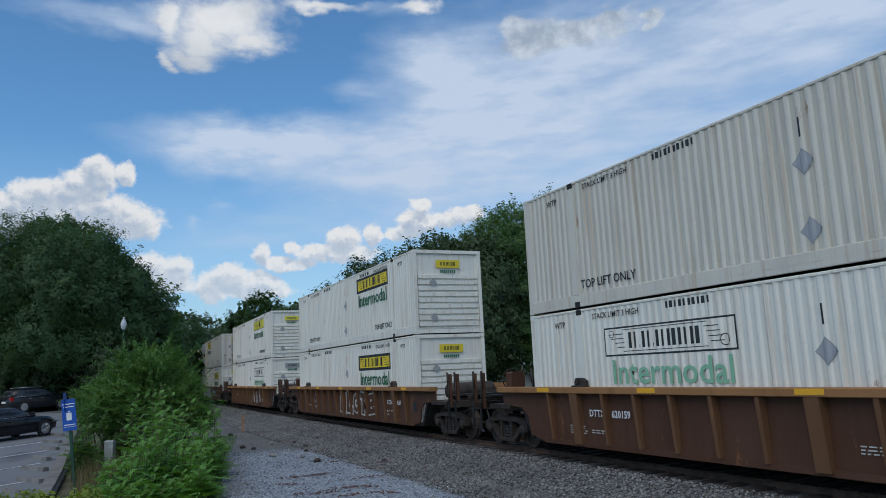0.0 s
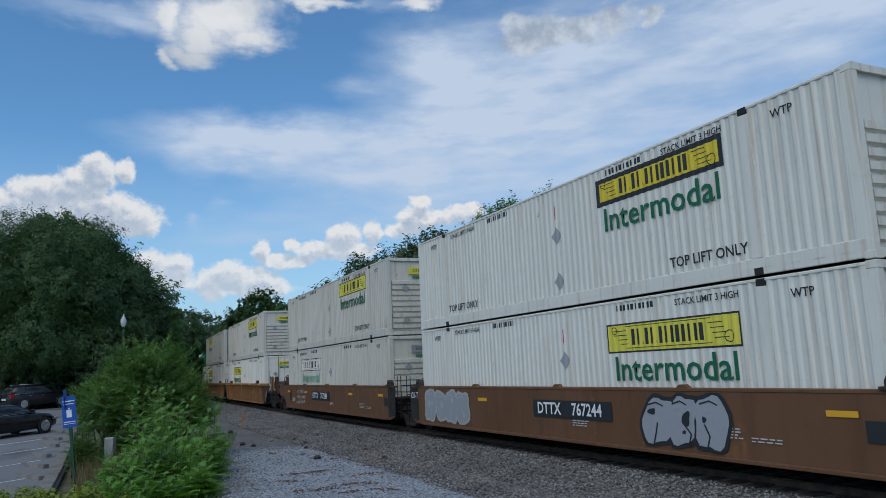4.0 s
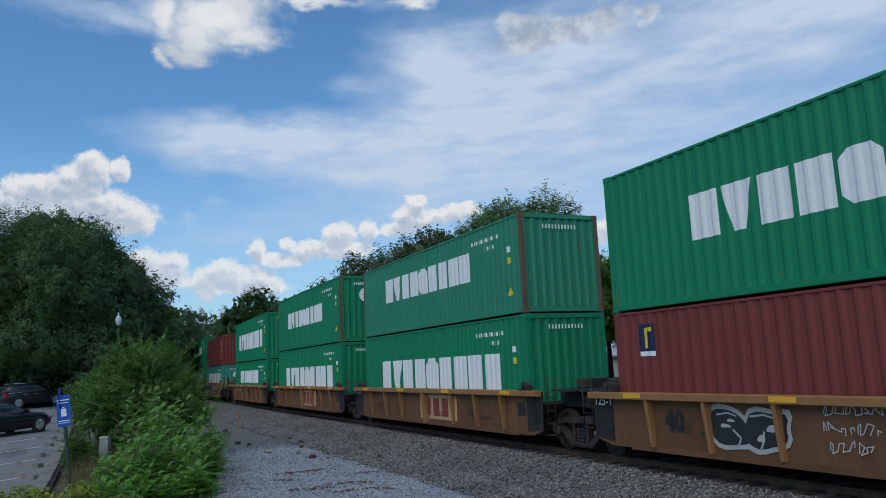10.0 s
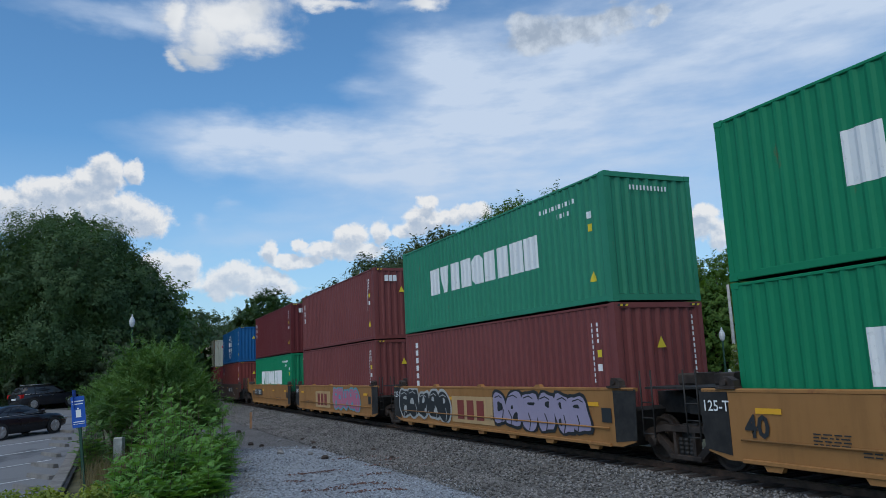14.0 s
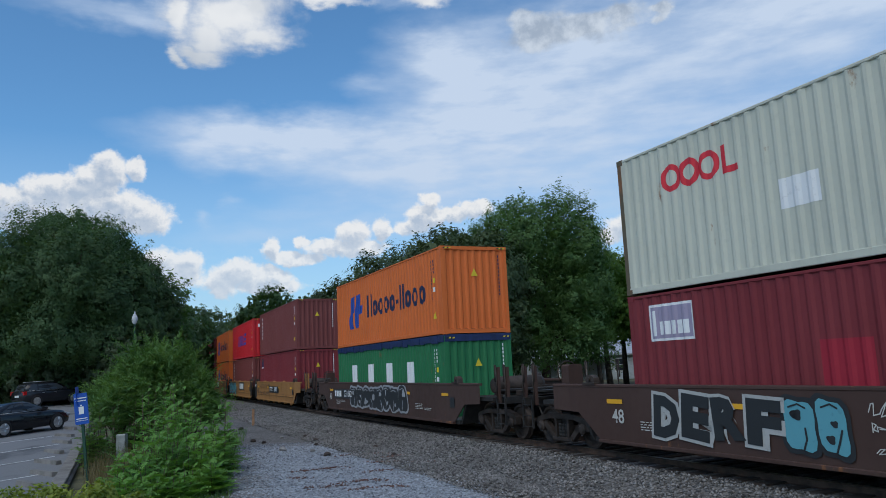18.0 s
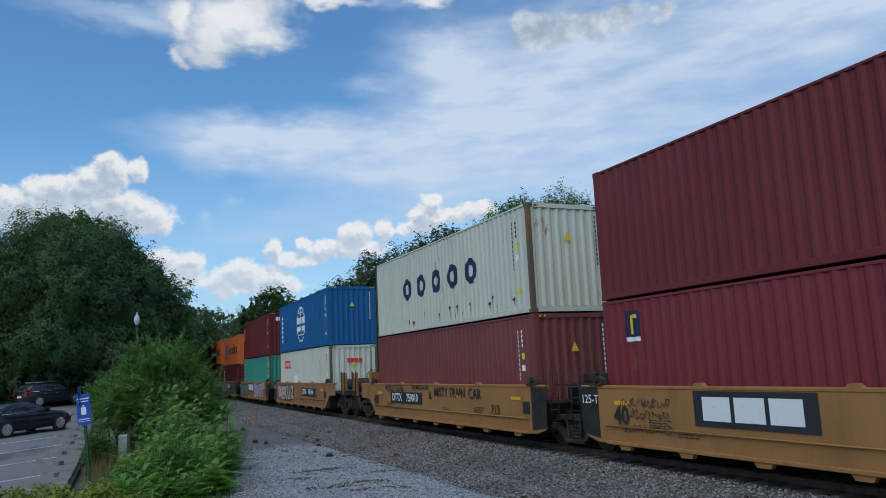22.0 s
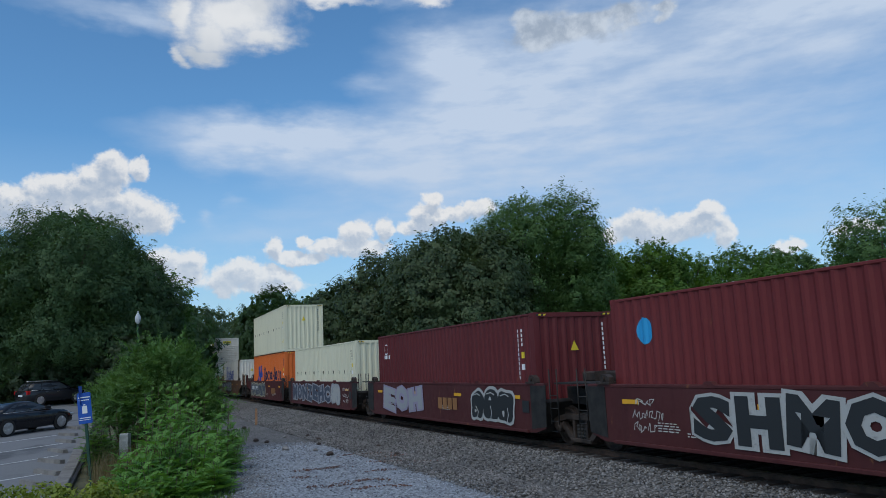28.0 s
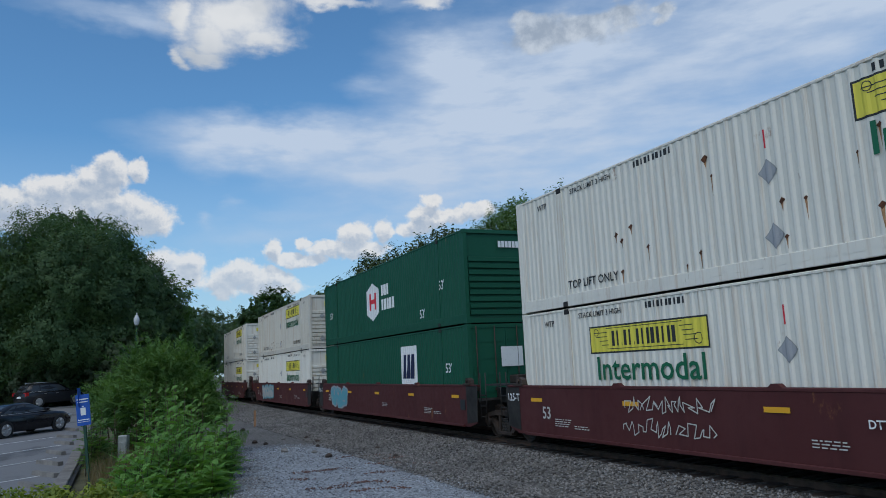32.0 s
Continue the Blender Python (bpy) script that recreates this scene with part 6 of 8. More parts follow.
def car_signs(car, kind, half, spec, seed):
    """Numbers, small stencils and graffiti of one car."""
    pale = S_DULL
    for item in spec.split():
        a = item.split("=")
        if a[0] == "num":
            x = float(a[2])
            k = {"rib53": 0.70, "rib40": 1.0}.get(kind, 1.28)
            k = 0.6 if a[1][:2] == "89" else k
            if 102 < seed < 138:
                car_plate(car, kind, x - 1.2 * k, 1.01 - 0.155 * k, 2.4 * k, 0.31 * k, S_BLACK)
            if a[1][0] == "2":   # an owner's name stays plain blocks
                car_blocks(car, kind, x - 1.05 * k, 1.01 - 0.1 * k, 0.85 * k, 0.2 * k, 4, S_WHITE, 0.25, 0.040)
            else:
                car_text(car, kind, "DTTX", 0.29 * k, x - 0.64 * k, 1.01, S_WHITE, 0.040, 0.02)
            car_text(car, kind, a[1], 0.29 * k, x + 0.52 * k, 1.01, S_WHITE, 0.040, 0.02)
        elif a[0] == "big":
            car_text(car, kind, a[1], 0.50, float(a[2]), 0.88, S_BLACK, 0.022, 0.03)
        elif a[0] == "pale":
            car_text(car, kind, a[1], 0.40, float(a[2]), 0.85, pale)
        elif a[0] == "end":
            car_text(car, kind, a[1], 0.26, -half - 0.22, 1.20, S_WHITE, 0.03)
        elif a[0] == "plaque":
            plaque(car, kind, float(a[1]))
        elif a[0] == "patch":
            car_plate(car, kind, float(a[1]), 0.46, 2.7, 0.76, W_PALE)
            car_blocks(car, kind, float(a[1]) + 0.4, 0.56, 1.9, 0.55, 3, S_OLDRED, 0.3, 0.024)
        elif a[0] == "tag":
            fills = {"s": S_SILVER, "b": S_BLACK, "l": S_LILAC, "p": S_PINK, "a": S_AQUA, "w": S_CHALK, "c": S_CREAM, "g": S_MINT, "k": S_BLUSH, "n": S_SLATE, "o": W_BROWN, "d": S_DULL}
            if len(a) > 5:
                sprayed_word(car, kind, a[5], float(a[1]), float(a[2]), seed, fills[a[3]], fills[a[4]])
            else:
                graffiti(car, kind, float(a[1]), float(a[2]), seed + len(item), fills[a[3]], fills[a[4]])
        elif a[0] == "scr":
            scrawl(car, kind, float(a[1]), float(a[2]), seed, S_BLACK if len(a) < 4 else S_DULL)
        elif a[0] == "say":
            car_text(car, kind, a[1].replace("_", " "), float(a[4]), float(a[2]), float(a[3]), S_BLACK, 0.026, 0.015)
        elif a[0] == "mark":
            car_blocks(car, kind, float(a[1]), 0.7, 1.5, 0.35, 4, W_TAN, 0.2)
    rnd = random.Random(seed)
    g = Geo()
    y = -((1.34 if kind.startswith("rib") else 1.45) + 0.019)
    for x, rows in ((-half + 1.7, 4), (-half + 2.5, 2), (0.6, 3), (half - 3.4, 4), (half - 2.6, 2)):
        zz = rnd.uniform(0.54, 0.70)
        for k in range(rows):
            q, z = x, zz + 0.05 * k
            while q < x + 0.55:
                w = rnd.uniform(0.05, 0.16)
                g.face([(q, y, z), (q + w, y, z), (q + w, y, z + 0.020), (q, y, z + 0.020)])
                q += w + 0.035
    ob = tagged(part("fine_print", g, pale if kind in ("deep", "drop", "rib53") else S_BLACK, car), kind="stuff")
    ob["sign"] = True
    ob = car_plate(car, kind, half - 0.55, 0.78, 0.34, 0.30, S_BLACK, "consolidated_stencil")


# ---- the train, from its head: place of the car's middle in the train, car, ends, load and signs ----
J, E_ = "joint", "end"
TRAIN = [
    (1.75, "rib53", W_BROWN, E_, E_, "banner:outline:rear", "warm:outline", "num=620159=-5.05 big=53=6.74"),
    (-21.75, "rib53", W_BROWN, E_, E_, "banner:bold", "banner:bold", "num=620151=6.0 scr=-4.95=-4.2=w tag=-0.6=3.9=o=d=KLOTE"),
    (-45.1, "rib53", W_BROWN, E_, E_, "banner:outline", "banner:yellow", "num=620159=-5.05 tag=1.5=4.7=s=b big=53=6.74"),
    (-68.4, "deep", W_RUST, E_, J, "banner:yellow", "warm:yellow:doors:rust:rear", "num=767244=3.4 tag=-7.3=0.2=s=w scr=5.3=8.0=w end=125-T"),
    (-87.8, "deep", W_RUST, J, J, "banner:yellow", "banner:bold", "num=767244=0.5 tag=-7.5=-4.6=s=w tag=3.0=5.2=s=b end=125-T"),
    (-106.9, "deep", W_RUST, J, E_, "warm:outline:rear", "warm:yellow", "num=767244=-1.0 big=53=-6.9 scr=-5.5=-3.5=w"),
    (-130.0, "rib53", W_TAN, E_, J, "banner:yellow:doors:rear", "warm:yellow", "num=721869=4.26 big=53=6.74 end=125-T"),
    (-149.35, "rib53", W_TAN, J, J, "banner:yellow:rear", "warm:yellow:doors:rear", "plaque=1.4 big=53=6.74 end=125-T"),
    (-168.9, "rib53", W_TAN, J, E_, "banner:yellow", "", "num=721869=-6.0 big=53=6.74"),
    (-190.0, "rib40", W_RUST, E_, J, "pair:crimson:20:slantword+maroon:20:threeword", "leafgreen:star", "num=748832=-3.42 big=40=1.1 end=125-T"),
    (-205.3, "rib40", W_RUST, J, J, "brick:low:f", "leafgreen", "big=40=-4.4 tag=-3.4=-1.9=b=w scr=-1.4=-0.2=w patch=1.2 end=125-T"),
    (-221.0, "rib40", W_RUST, J, J, "leafgreen:big", "fadegreen:rusty:low", "patch=-0.5 end=125-T"),
    (-236.4, "rib40", W_RUST, J, J, "leafgreen:big", "leafgreen:star:rusty", "patch=-0.35 end=125-T"),
    (-252.1, "rib40", W_RUST, J, E_, "leafgreen:low", "leafgreen:big", "num=748832=-3.42 big=40=0.2"),
    (-271.85, "smooth", W_TAN, E_, J, "tealgreen:star:low:big", "brick:low", "num=743213=3.4 tag=-5.8=0.1=b=w scr=0.6=2.0=w end=125-T"),
    (-287.4, "smooth", W_GOLD, J, J, "leafgreen", "leafgreen", "scr=-1.2=0.9=w big=40=-5.6 end=125-T"),
    (-302.9, "smooth", W_GOLD, J, J, "oxide:sixword", "fadegreen", "tag=-6.2=-2.0=b=w patch=-1.87 tag=0.8=5.3=l=b big=40=-5.9 end=125-T"),
    (-318.4, "smooth", W_GOLD, J, J, "oxide", "oxide:threeword", "tag=0.65=4.6=p=a patch=-2.6 end=125-T"),
    (-333.5, "smooth", W_GOLD, J, E_, "leafgreen", "maroon:threeword", "num=743213=-3.6 big=40=-5.6"),
    (-354.2, "drop", W_DARKBROWN, E_, E_, "brick:f", "globe", "pale=48=-6.4 num=231162=2.4 scr=-5.0=-3.2=w"),
    (-376.3, "drop", W_DARKBROWN, E_, E_, "claret:lampsign", "redring", "pale=48=-6.4 tag=-5.3=-2.2=b=w=DERF tag=-2.1=-1.1=a=b scr=-0.8=1.0=w"),
    (-397.9, "drop", W_DARKBROWN, E_, E_, "tarped:fourword", "amber", "pale=48=-6.6 num=231162=-4.5 tag=-3.4=3.2=b=s"),
    (-418.55, "smooth", W_GOLD, E_, J, "claret:f", "oxide:sixword", "num=759010=0.2 big=40=-5.6 scr=-5.0=-1.0 end=125-T"),
    (-433.9, "smooth", W_GOLD, J, J, "oxide:sixword", "scarlet", "tag=-6.2=-1.9=a=b plaque=0.1 end=125-T"),
    (-449.25, "smooth", W_GOLD, J, J, "amber", "amber", "plaque=-3.26 big=40=-5.5 say=D=1.15=0.78=0.34 scr=2.0=4.6 end=125-T"),
    (-464.2, "smooth", W_GOLD, J, J, "claret:f", "wine", "plaque=-3.26 big=40=-5.4 scr=-5.6=-3.6 end=125-T"),
    (-479.35, "smooth", W_GOLD, J, E_, "oxide", "greyword", "num=759010=-2.6 big=40=-5.8 say=ROLL_COAL=-3.7=1.34=0.36 say=NO_MOON_IN=-1.25=1.38=0.24 say=B=-0.35=1.12=0.34 say=MISTY_TRAIN=1.15=1.24=0.40 say=CAR=2.95=1.22=0.42 say=712=4.2=0.82=0.34"),
    (-498.85, "smooth", W_TAN, E_, J, "redring", "globe", "num=743764=2.4 tag=-5.4=-1.0=k=b=BEKUZ scr=3.6=4.6 end=125-T"),
    (-514.8, "smooth", W_TAN, J, J, "teal:whitestrip", "maroon:threeword", "tag=-6.2=-2.1=g=b=BESNR plaque=-2.0 tag=0.8=5.2=l=d=MOST end=125-T"),
    (-530.4, "smooth", W_TAN, J, J, "maroon:threeword:low", "amber:low", "tag=-6.0=-1.0=s=b plaque=-0.55 tag=2.3=5.8=g=b=LAGZ end=125-T"),
    (-545.8, "smooth", W_GOLD, J, J, "maroon:goldword", "amber:low", "scr=-5.2=-3.4=w plaque=-1.63 tag=2.4=4.6=s=b scr=4.6=6.0 end=125-T"),
    (-561.65, "smooth", W_GOLD, J, E_, "tarpedpair:brick:20:f+brick:20", "maroon:whiteplate", "scr=-4.0=2.5 tag=-3.0=-1.5=s=w"),
    (-580.75, "deep", W_MAROON, E_, J, "wine", "brick", "tag=-3.5=1.0=s=b mark=2.6"),
    (-596.15, "deep", W_MAROON, J, J, "wine:sky", "", "tag=-3.6=1.6=b=w=SHMOE tag=2.4=4.9=l=b=SEPZ scr=-5.4=-4.3=w"),
    (-611.6, "deep", W_MAROON, J, J, "maroon:ringmark", "", "tag=-4.9=-1.0=s=l=EOH tag=2.8=5.2=b=w mark=0.3"),
    (-626.85, "deep", W_MAROON, J, J, "cream", "", "tag=-5.6=2.6=n=s=MONZEHC tag=2.7=4.2=w=s scr=4.6=5.8=w"),
    (-641.9, "deep", W_MAROON, J, E_, "amber", "cream", "num=238929=-3.9 tag=-6.1=0.3=n=c mark=2.6"),
    (-663.5, "deep53", W_RUST, E_, E_, "bigword", "", "num=646910=-3.5 big=53=-6.4 tag=-1.9=3.5=s=b=PONSER"),
    (-687.1, "deep53", W_MAROON, E_, J, "banner:yellow:doors:rear", "banner:yellow:spots", "num=890269=2.2 scr=-4.0=-1.2=w pale=53=-6.9 end=125-T"),
    (-706.55, "deep53", W_MAROON, J, J, "pinegreen", "redhex", "tag=-6.6=-4.0=a=s pale=53=-6.9 end=125-T"),
    (-726.0, "deep53", W_MAROON, J, E_, "banner:yellow", "warm:yellow:rust", "tag=-5.5=-1.5=w=a pale=53=-7.0"),
    (-748.5, "deep53", W_MAROON, E_, J, "banner:yellow", "banner:yellow", "pale=53=-7.0"),
]
MOVING = []
DECK = 0.40


def load(code, u, z):
    """Puts one container (or a pair of short ones) in a car; gives its height."""
    if code.startswith("tarped"):
        inner = code[len("tarpedpair:"):] if code.startswith("tarpedpair") else code[len("tarped:"):]
        high = load(("pair:" if code.startswith("tarpedpair") else "") + inner, u, z)
        tarp = thing("tarpaulin", "blue tarpaulin stretched over an open-top container", "tarpaulin")
        g = Geo().box(-6.08, 6.08, -1.225, 1.225, high - 0.02, high + 0.05, 0.03)
        for sy in (-1, 1):
            rnd = random.Random(int(-u))
            x = -6.08
            while x < 6.0:
                w = rnd.uniform(0.3, 0.6)
                d = rnd.uniform(0.14, 0.24)
                g.box(x, min(6.08, x + w - 0.01), *sorted((sy * 1.222, sy * (1.235 + rnd.uniform(0, 0.02)))), high - d, high + 0.03)
                x += w
        g.box(6.07, 6.10, -1.2, 1.2, high - 0.18, high + 0.03)
        part("sheet", g, TARP, tarp)
        MOVING.append((tarp, u, z))
        return high + 0.035
    if code.startswith("pair:"):
        a, b = code[5:].split("+")
        MOVING.append((make_box(a, pose(0, 0, z)), u + 3.06, z))
        MOVING.append((make_box(b, pose(0, 0, z)), u - 3.06, z))
        return 2.591
    c = make_box(code, pose(0, 0, z))
    MOVING.append((c, u, z))
    return 2.591 if ":low" in code or code == "fourword" else 2.90


def assemble():
    words = {W_BROWN.name: "rust-brown ribbed", W_RUST.name: "rusty tan", W_TAN.name: "ochre", W_GOLD.name: "yellow-ochre", W_DARKBROWN.name: "dark brown", W_MAROON.name: "maroon"}
    for i, (u, kind, colour, front, rear, lower, upper, signs) in enumerate(TRAIN):
        half = 8.25 if kind in ("rib53", "deep53") or (kind == "deep" and colour is W_RUST) else 7.4 if kind == "drop" else 6.25
        sort = "deep" if kind == "deep53" else kind
        tagged_as = "%s steel well car %s" % (words[colour.name], "with sprayed graffiti on its side" if "tag" in signs else "with stencilled numbers on its side")
        car = well_car(sort, colour, half, front, rear, tagged_as, pose(0, 0, 0))
        car_signs(car, sort, half, signs, 100 + i)
        MOVING.append((car, u, 0.0))
        z = DECK
        if lower:
            z += load(lower + ":lo" if lower.startswith(("banner", "warm")) else lower, u, z) + 0.02
        if upper:
            load(upper, u, z)


assemble()


def motions():
    """The train runs past at an even pace; every car and load follows the line."""
    for ob, u, z in MOVING:
        rows = []
        for k in range(33):
            p, turn = on_line(u + run(k), 0.0, z)
            rows.append((float(k), pose(p.x, p.y, p.z, 0, 0, math.degrees(turn))))
        walk(ob, rows)

# ---- trees beyond the track ----
def grove(rows, label, material, **kw):
    for i, (x, y, h, w) in enumerate(rows):
        if near_line(x, y) < w / 2 + 2.5:
            continue
        tree(label, x, y, h, w, material, int(abs(x) * 13 + y * 7 + i), **kw)


tree("tall full-crowned oak with dark green leaves", 6.8, 58.0, 15.7, 11.2, L_OAK, 11, 130000, 0.13, 0.05, name="oak_tree", lumps=190, gap=0.33, ragged=0.06, dome=3.0)
tree("broad dark magnolia with rusty leaf backs", 0.4, 55.0, 13.0, 12.0, L_MAG, 21, 96000, 0.16, 0.0, name="magnolia_tree", lumps=260, sharp=90)
tree("broad dark magnolia with rusty leaf backs", -5.0, 60.0, 11.6, 10.2, L_MAG, 22, 70000, 0.17, 0.0, name="magnolia_tree", lumps=220, sharp=80)
tree("dark broadleaf tree at the edge of the line", -10.3, 74.0, 11.3, 10.6, L_MAG, 23, 40000, 0.23, 0.0)
tree("dark broadleaf tree at the edge of the line", -15.5, 86.0, 11.3, 10.6, L_DARK, 24, 32000, 0.26, 0.0)
tree("dark broadleaf tree at the edge of the line", -21.5, 106.0, 13.0, 11.6, L_DARK, 25, 24000, 0.32, 0.0)
tree("dark rounded tree standing by the bend", -27.6, 112.0, 15.2, 9.8, L_DARK, 26, 26000, 0.30, 0.0, gap=0.25)
grove([(-62, 262, 21, 24), (-46, 250, 20, 22), (-112, 285, 31, 28), (-119, 330, 36, 34), (-131, 395, 39, 34), (-150, 455, 43, 40), (-134, 300, 28, 30), (-140, 462, 37, 42), (-124, 440, 36, 34), (-160, 420, 38, 44), (-72, 320, 26, 32), (-48, 300, 24, 28), (-80, 420, 33, 40), (-100, 430, 34, 34)],
      "distant wood in hazy dark green", L_FAR, count=9000, leaf=0.8, crown=0.0, name="distant_tree")
grove([(-47.5, 122, 17.8, 13), (-63, 160, 23, 15), (-57, 160, 20.8, 14), (-66, 190, 24, 16), (-71, 200, 25.5, 17), (-61, 205, 23.0, 16), (-55, 200, 21.0, 15), (-48, 172, 18.0, 14), (-42, 160, 16.0, 12), (-37, 140, 14.0, 11)],
      "hazy green wood beyond the bend", L_FAR, count=14000, leaf=0.42, crown=0.0, name="distant_tree")
grove([(12.6, 63, 11.6, 5.6), (17.2, 64, 12.2, 5.8), (15.0, 68, 11.4, 6.0)], "light green tree with an airy top", L_LIGHT, count=16000, leaf=0.17, crown=0.36, gap=0.55, lift=0.9, ragged=0.25, twig=0.08)
grove([(11.4, 60.5, 8.6, 6.0), (16.0, 60, 8.4, 6.4)], "light green tree with a soft rounded crown on a bare stem", L_LIGHT, count=26000, leaf=0.16, crown=0.40, gap=0.2, ragged=0.16)
grove([(21.5, 62, 8.8, 7.0), (27.0, 64, 9.4, 7.5), (25.0, 72, 11.8, 8.5), (32.0, 66, 9.9, 7.5), (20.4, 67, 11.4, 7.0), (29.0, 71, 11.2, 7.5)], "light green tree with a soft rounded crown", L_LIGHT, count=26000, leaf=0.16, crown=0.0, gap=0.2, ragged=0.16)
grove([(31.0, 80, 13.6, 9.0), (36.5, 82, 14.0, 8.5), (44.0, 80, 13.8, 11.0)], "mid-green broadleaf tree behind the street", L_OAK, count=26000, leaf=0.21, crown=0.05, gap=0.35)
grove([(33.6, 60, 13.4, 7.6)], "open-crowned tree with dark leaves", L_OAK, count=20000, leaf=0.16, crown=0.25, gap=0.58, lift=0.6, ragged=0.25, twig=0.07)
grove([(12.0, 100, 10, 13), (22.0, 104, 10, 13), (32, 108, 11, 15), (46, 104, 12, 15), (2.0, 96, 12, 12), (-8, 100, 12, 12), (60, 96, 14, 15)], "dark tree in the wood behind the street", L_DARK, count=8000, leaf=0.45, crown=0.0)
for i, (x, y, h, w) in enumerate([(18.6, 45.5, 3.6, 4.2), (21.3, 46.0, 5.0, 4.6), (24.2, 46.5, 4.4, 4.4), (27.5, 47, 4.0, 4.6)]):
    b = tree("rounded shrub with pale flower heads on its top", x, y, h, w, L_BLOOM, 70 + i, 12000, 0.12, 0.0, name="flowering_shrub", lift=0.8, ragged=0.2)
    tagged(b, category="shrub")

# ---- trees on the lot's side ----
tree("massive dense dark broadleaf tree", -32.0, 62.0, 16.7, 14.6, L_DARK, 31, 150000, 0.13, 0.0, lumps=110, sharp=34, depth=0.27, dome=2.8)
tree("massive dense dark broadleaf tree", -39.5, 61.0, 15.4, 14.0, L_DARK, 32, 110000, 0.13, 0.0, lumps=110, sharp=34, depth=0.27, dome=2.8)
tree("tall dark tree with an open leafy top", -35.0, 68.0, 18.9, 11.0, L_DARK, 39, 44000, 0.16, 0.30, gap=0.45, lift=0.4, ragged=0.12)
tree("dense dark broadleaf tree with a ragged edge", -27.4, 64.0, 13.6, 7.4, L_DARK, 33, 52000, 0.15, 0.0, gap=0.2, ragged=0.14)
tree("dense dark broadleaf tree", -47.0, 68.0, 16.0, 15.0, L_DARK, 34, 26000, 0.30, 0.0)
tree("slender tree with thin foliage", -26.0, 67.0, 11.4, 5.0, L_OAK, 35, 5200, 0.22, 0.30, gap=0.65, lift=0.8, ragged=0.4, twig=0.10)
tree("dark tree in the wood behind the lot", -42.0, 92.0, 15.0, 15.0, L_DARK, 36, 12000, 0.42, 0.0)
tree("dark tree in the wood behind the lot", -52.0, 98.0, 17.0, 16.0, L_DARK, 37, 12000, 0.42, 0.0)
tree("dark tree in the wood behind the lot", -66.0, 96.0, 17.0, 17.0, L_DARK, 38, 12000, 0.42, 0.0)
tree("dark tree in the wood behind the lot", -33.5, 84.0, 11.0, 13.0, L_DARK, 40, 14000, 0.38, 0.0)
for i, (x, y, h, w) in enumerate([(-33.2, 60.5, 6.6, 7.0), (-26.6, 60.0, 6.5, 5.5), (-38.0, 59.5, 5.5, 5.5), (-24.6, 63.0, 6.0, 4.5)]):
    tagged(tree("grey-green understorey shrub at the wood's edge", x, y, h, w, L_GREY, 80 + i, 14000, 0.20, 0.0, name="understorey_shrub"), category="shrub")

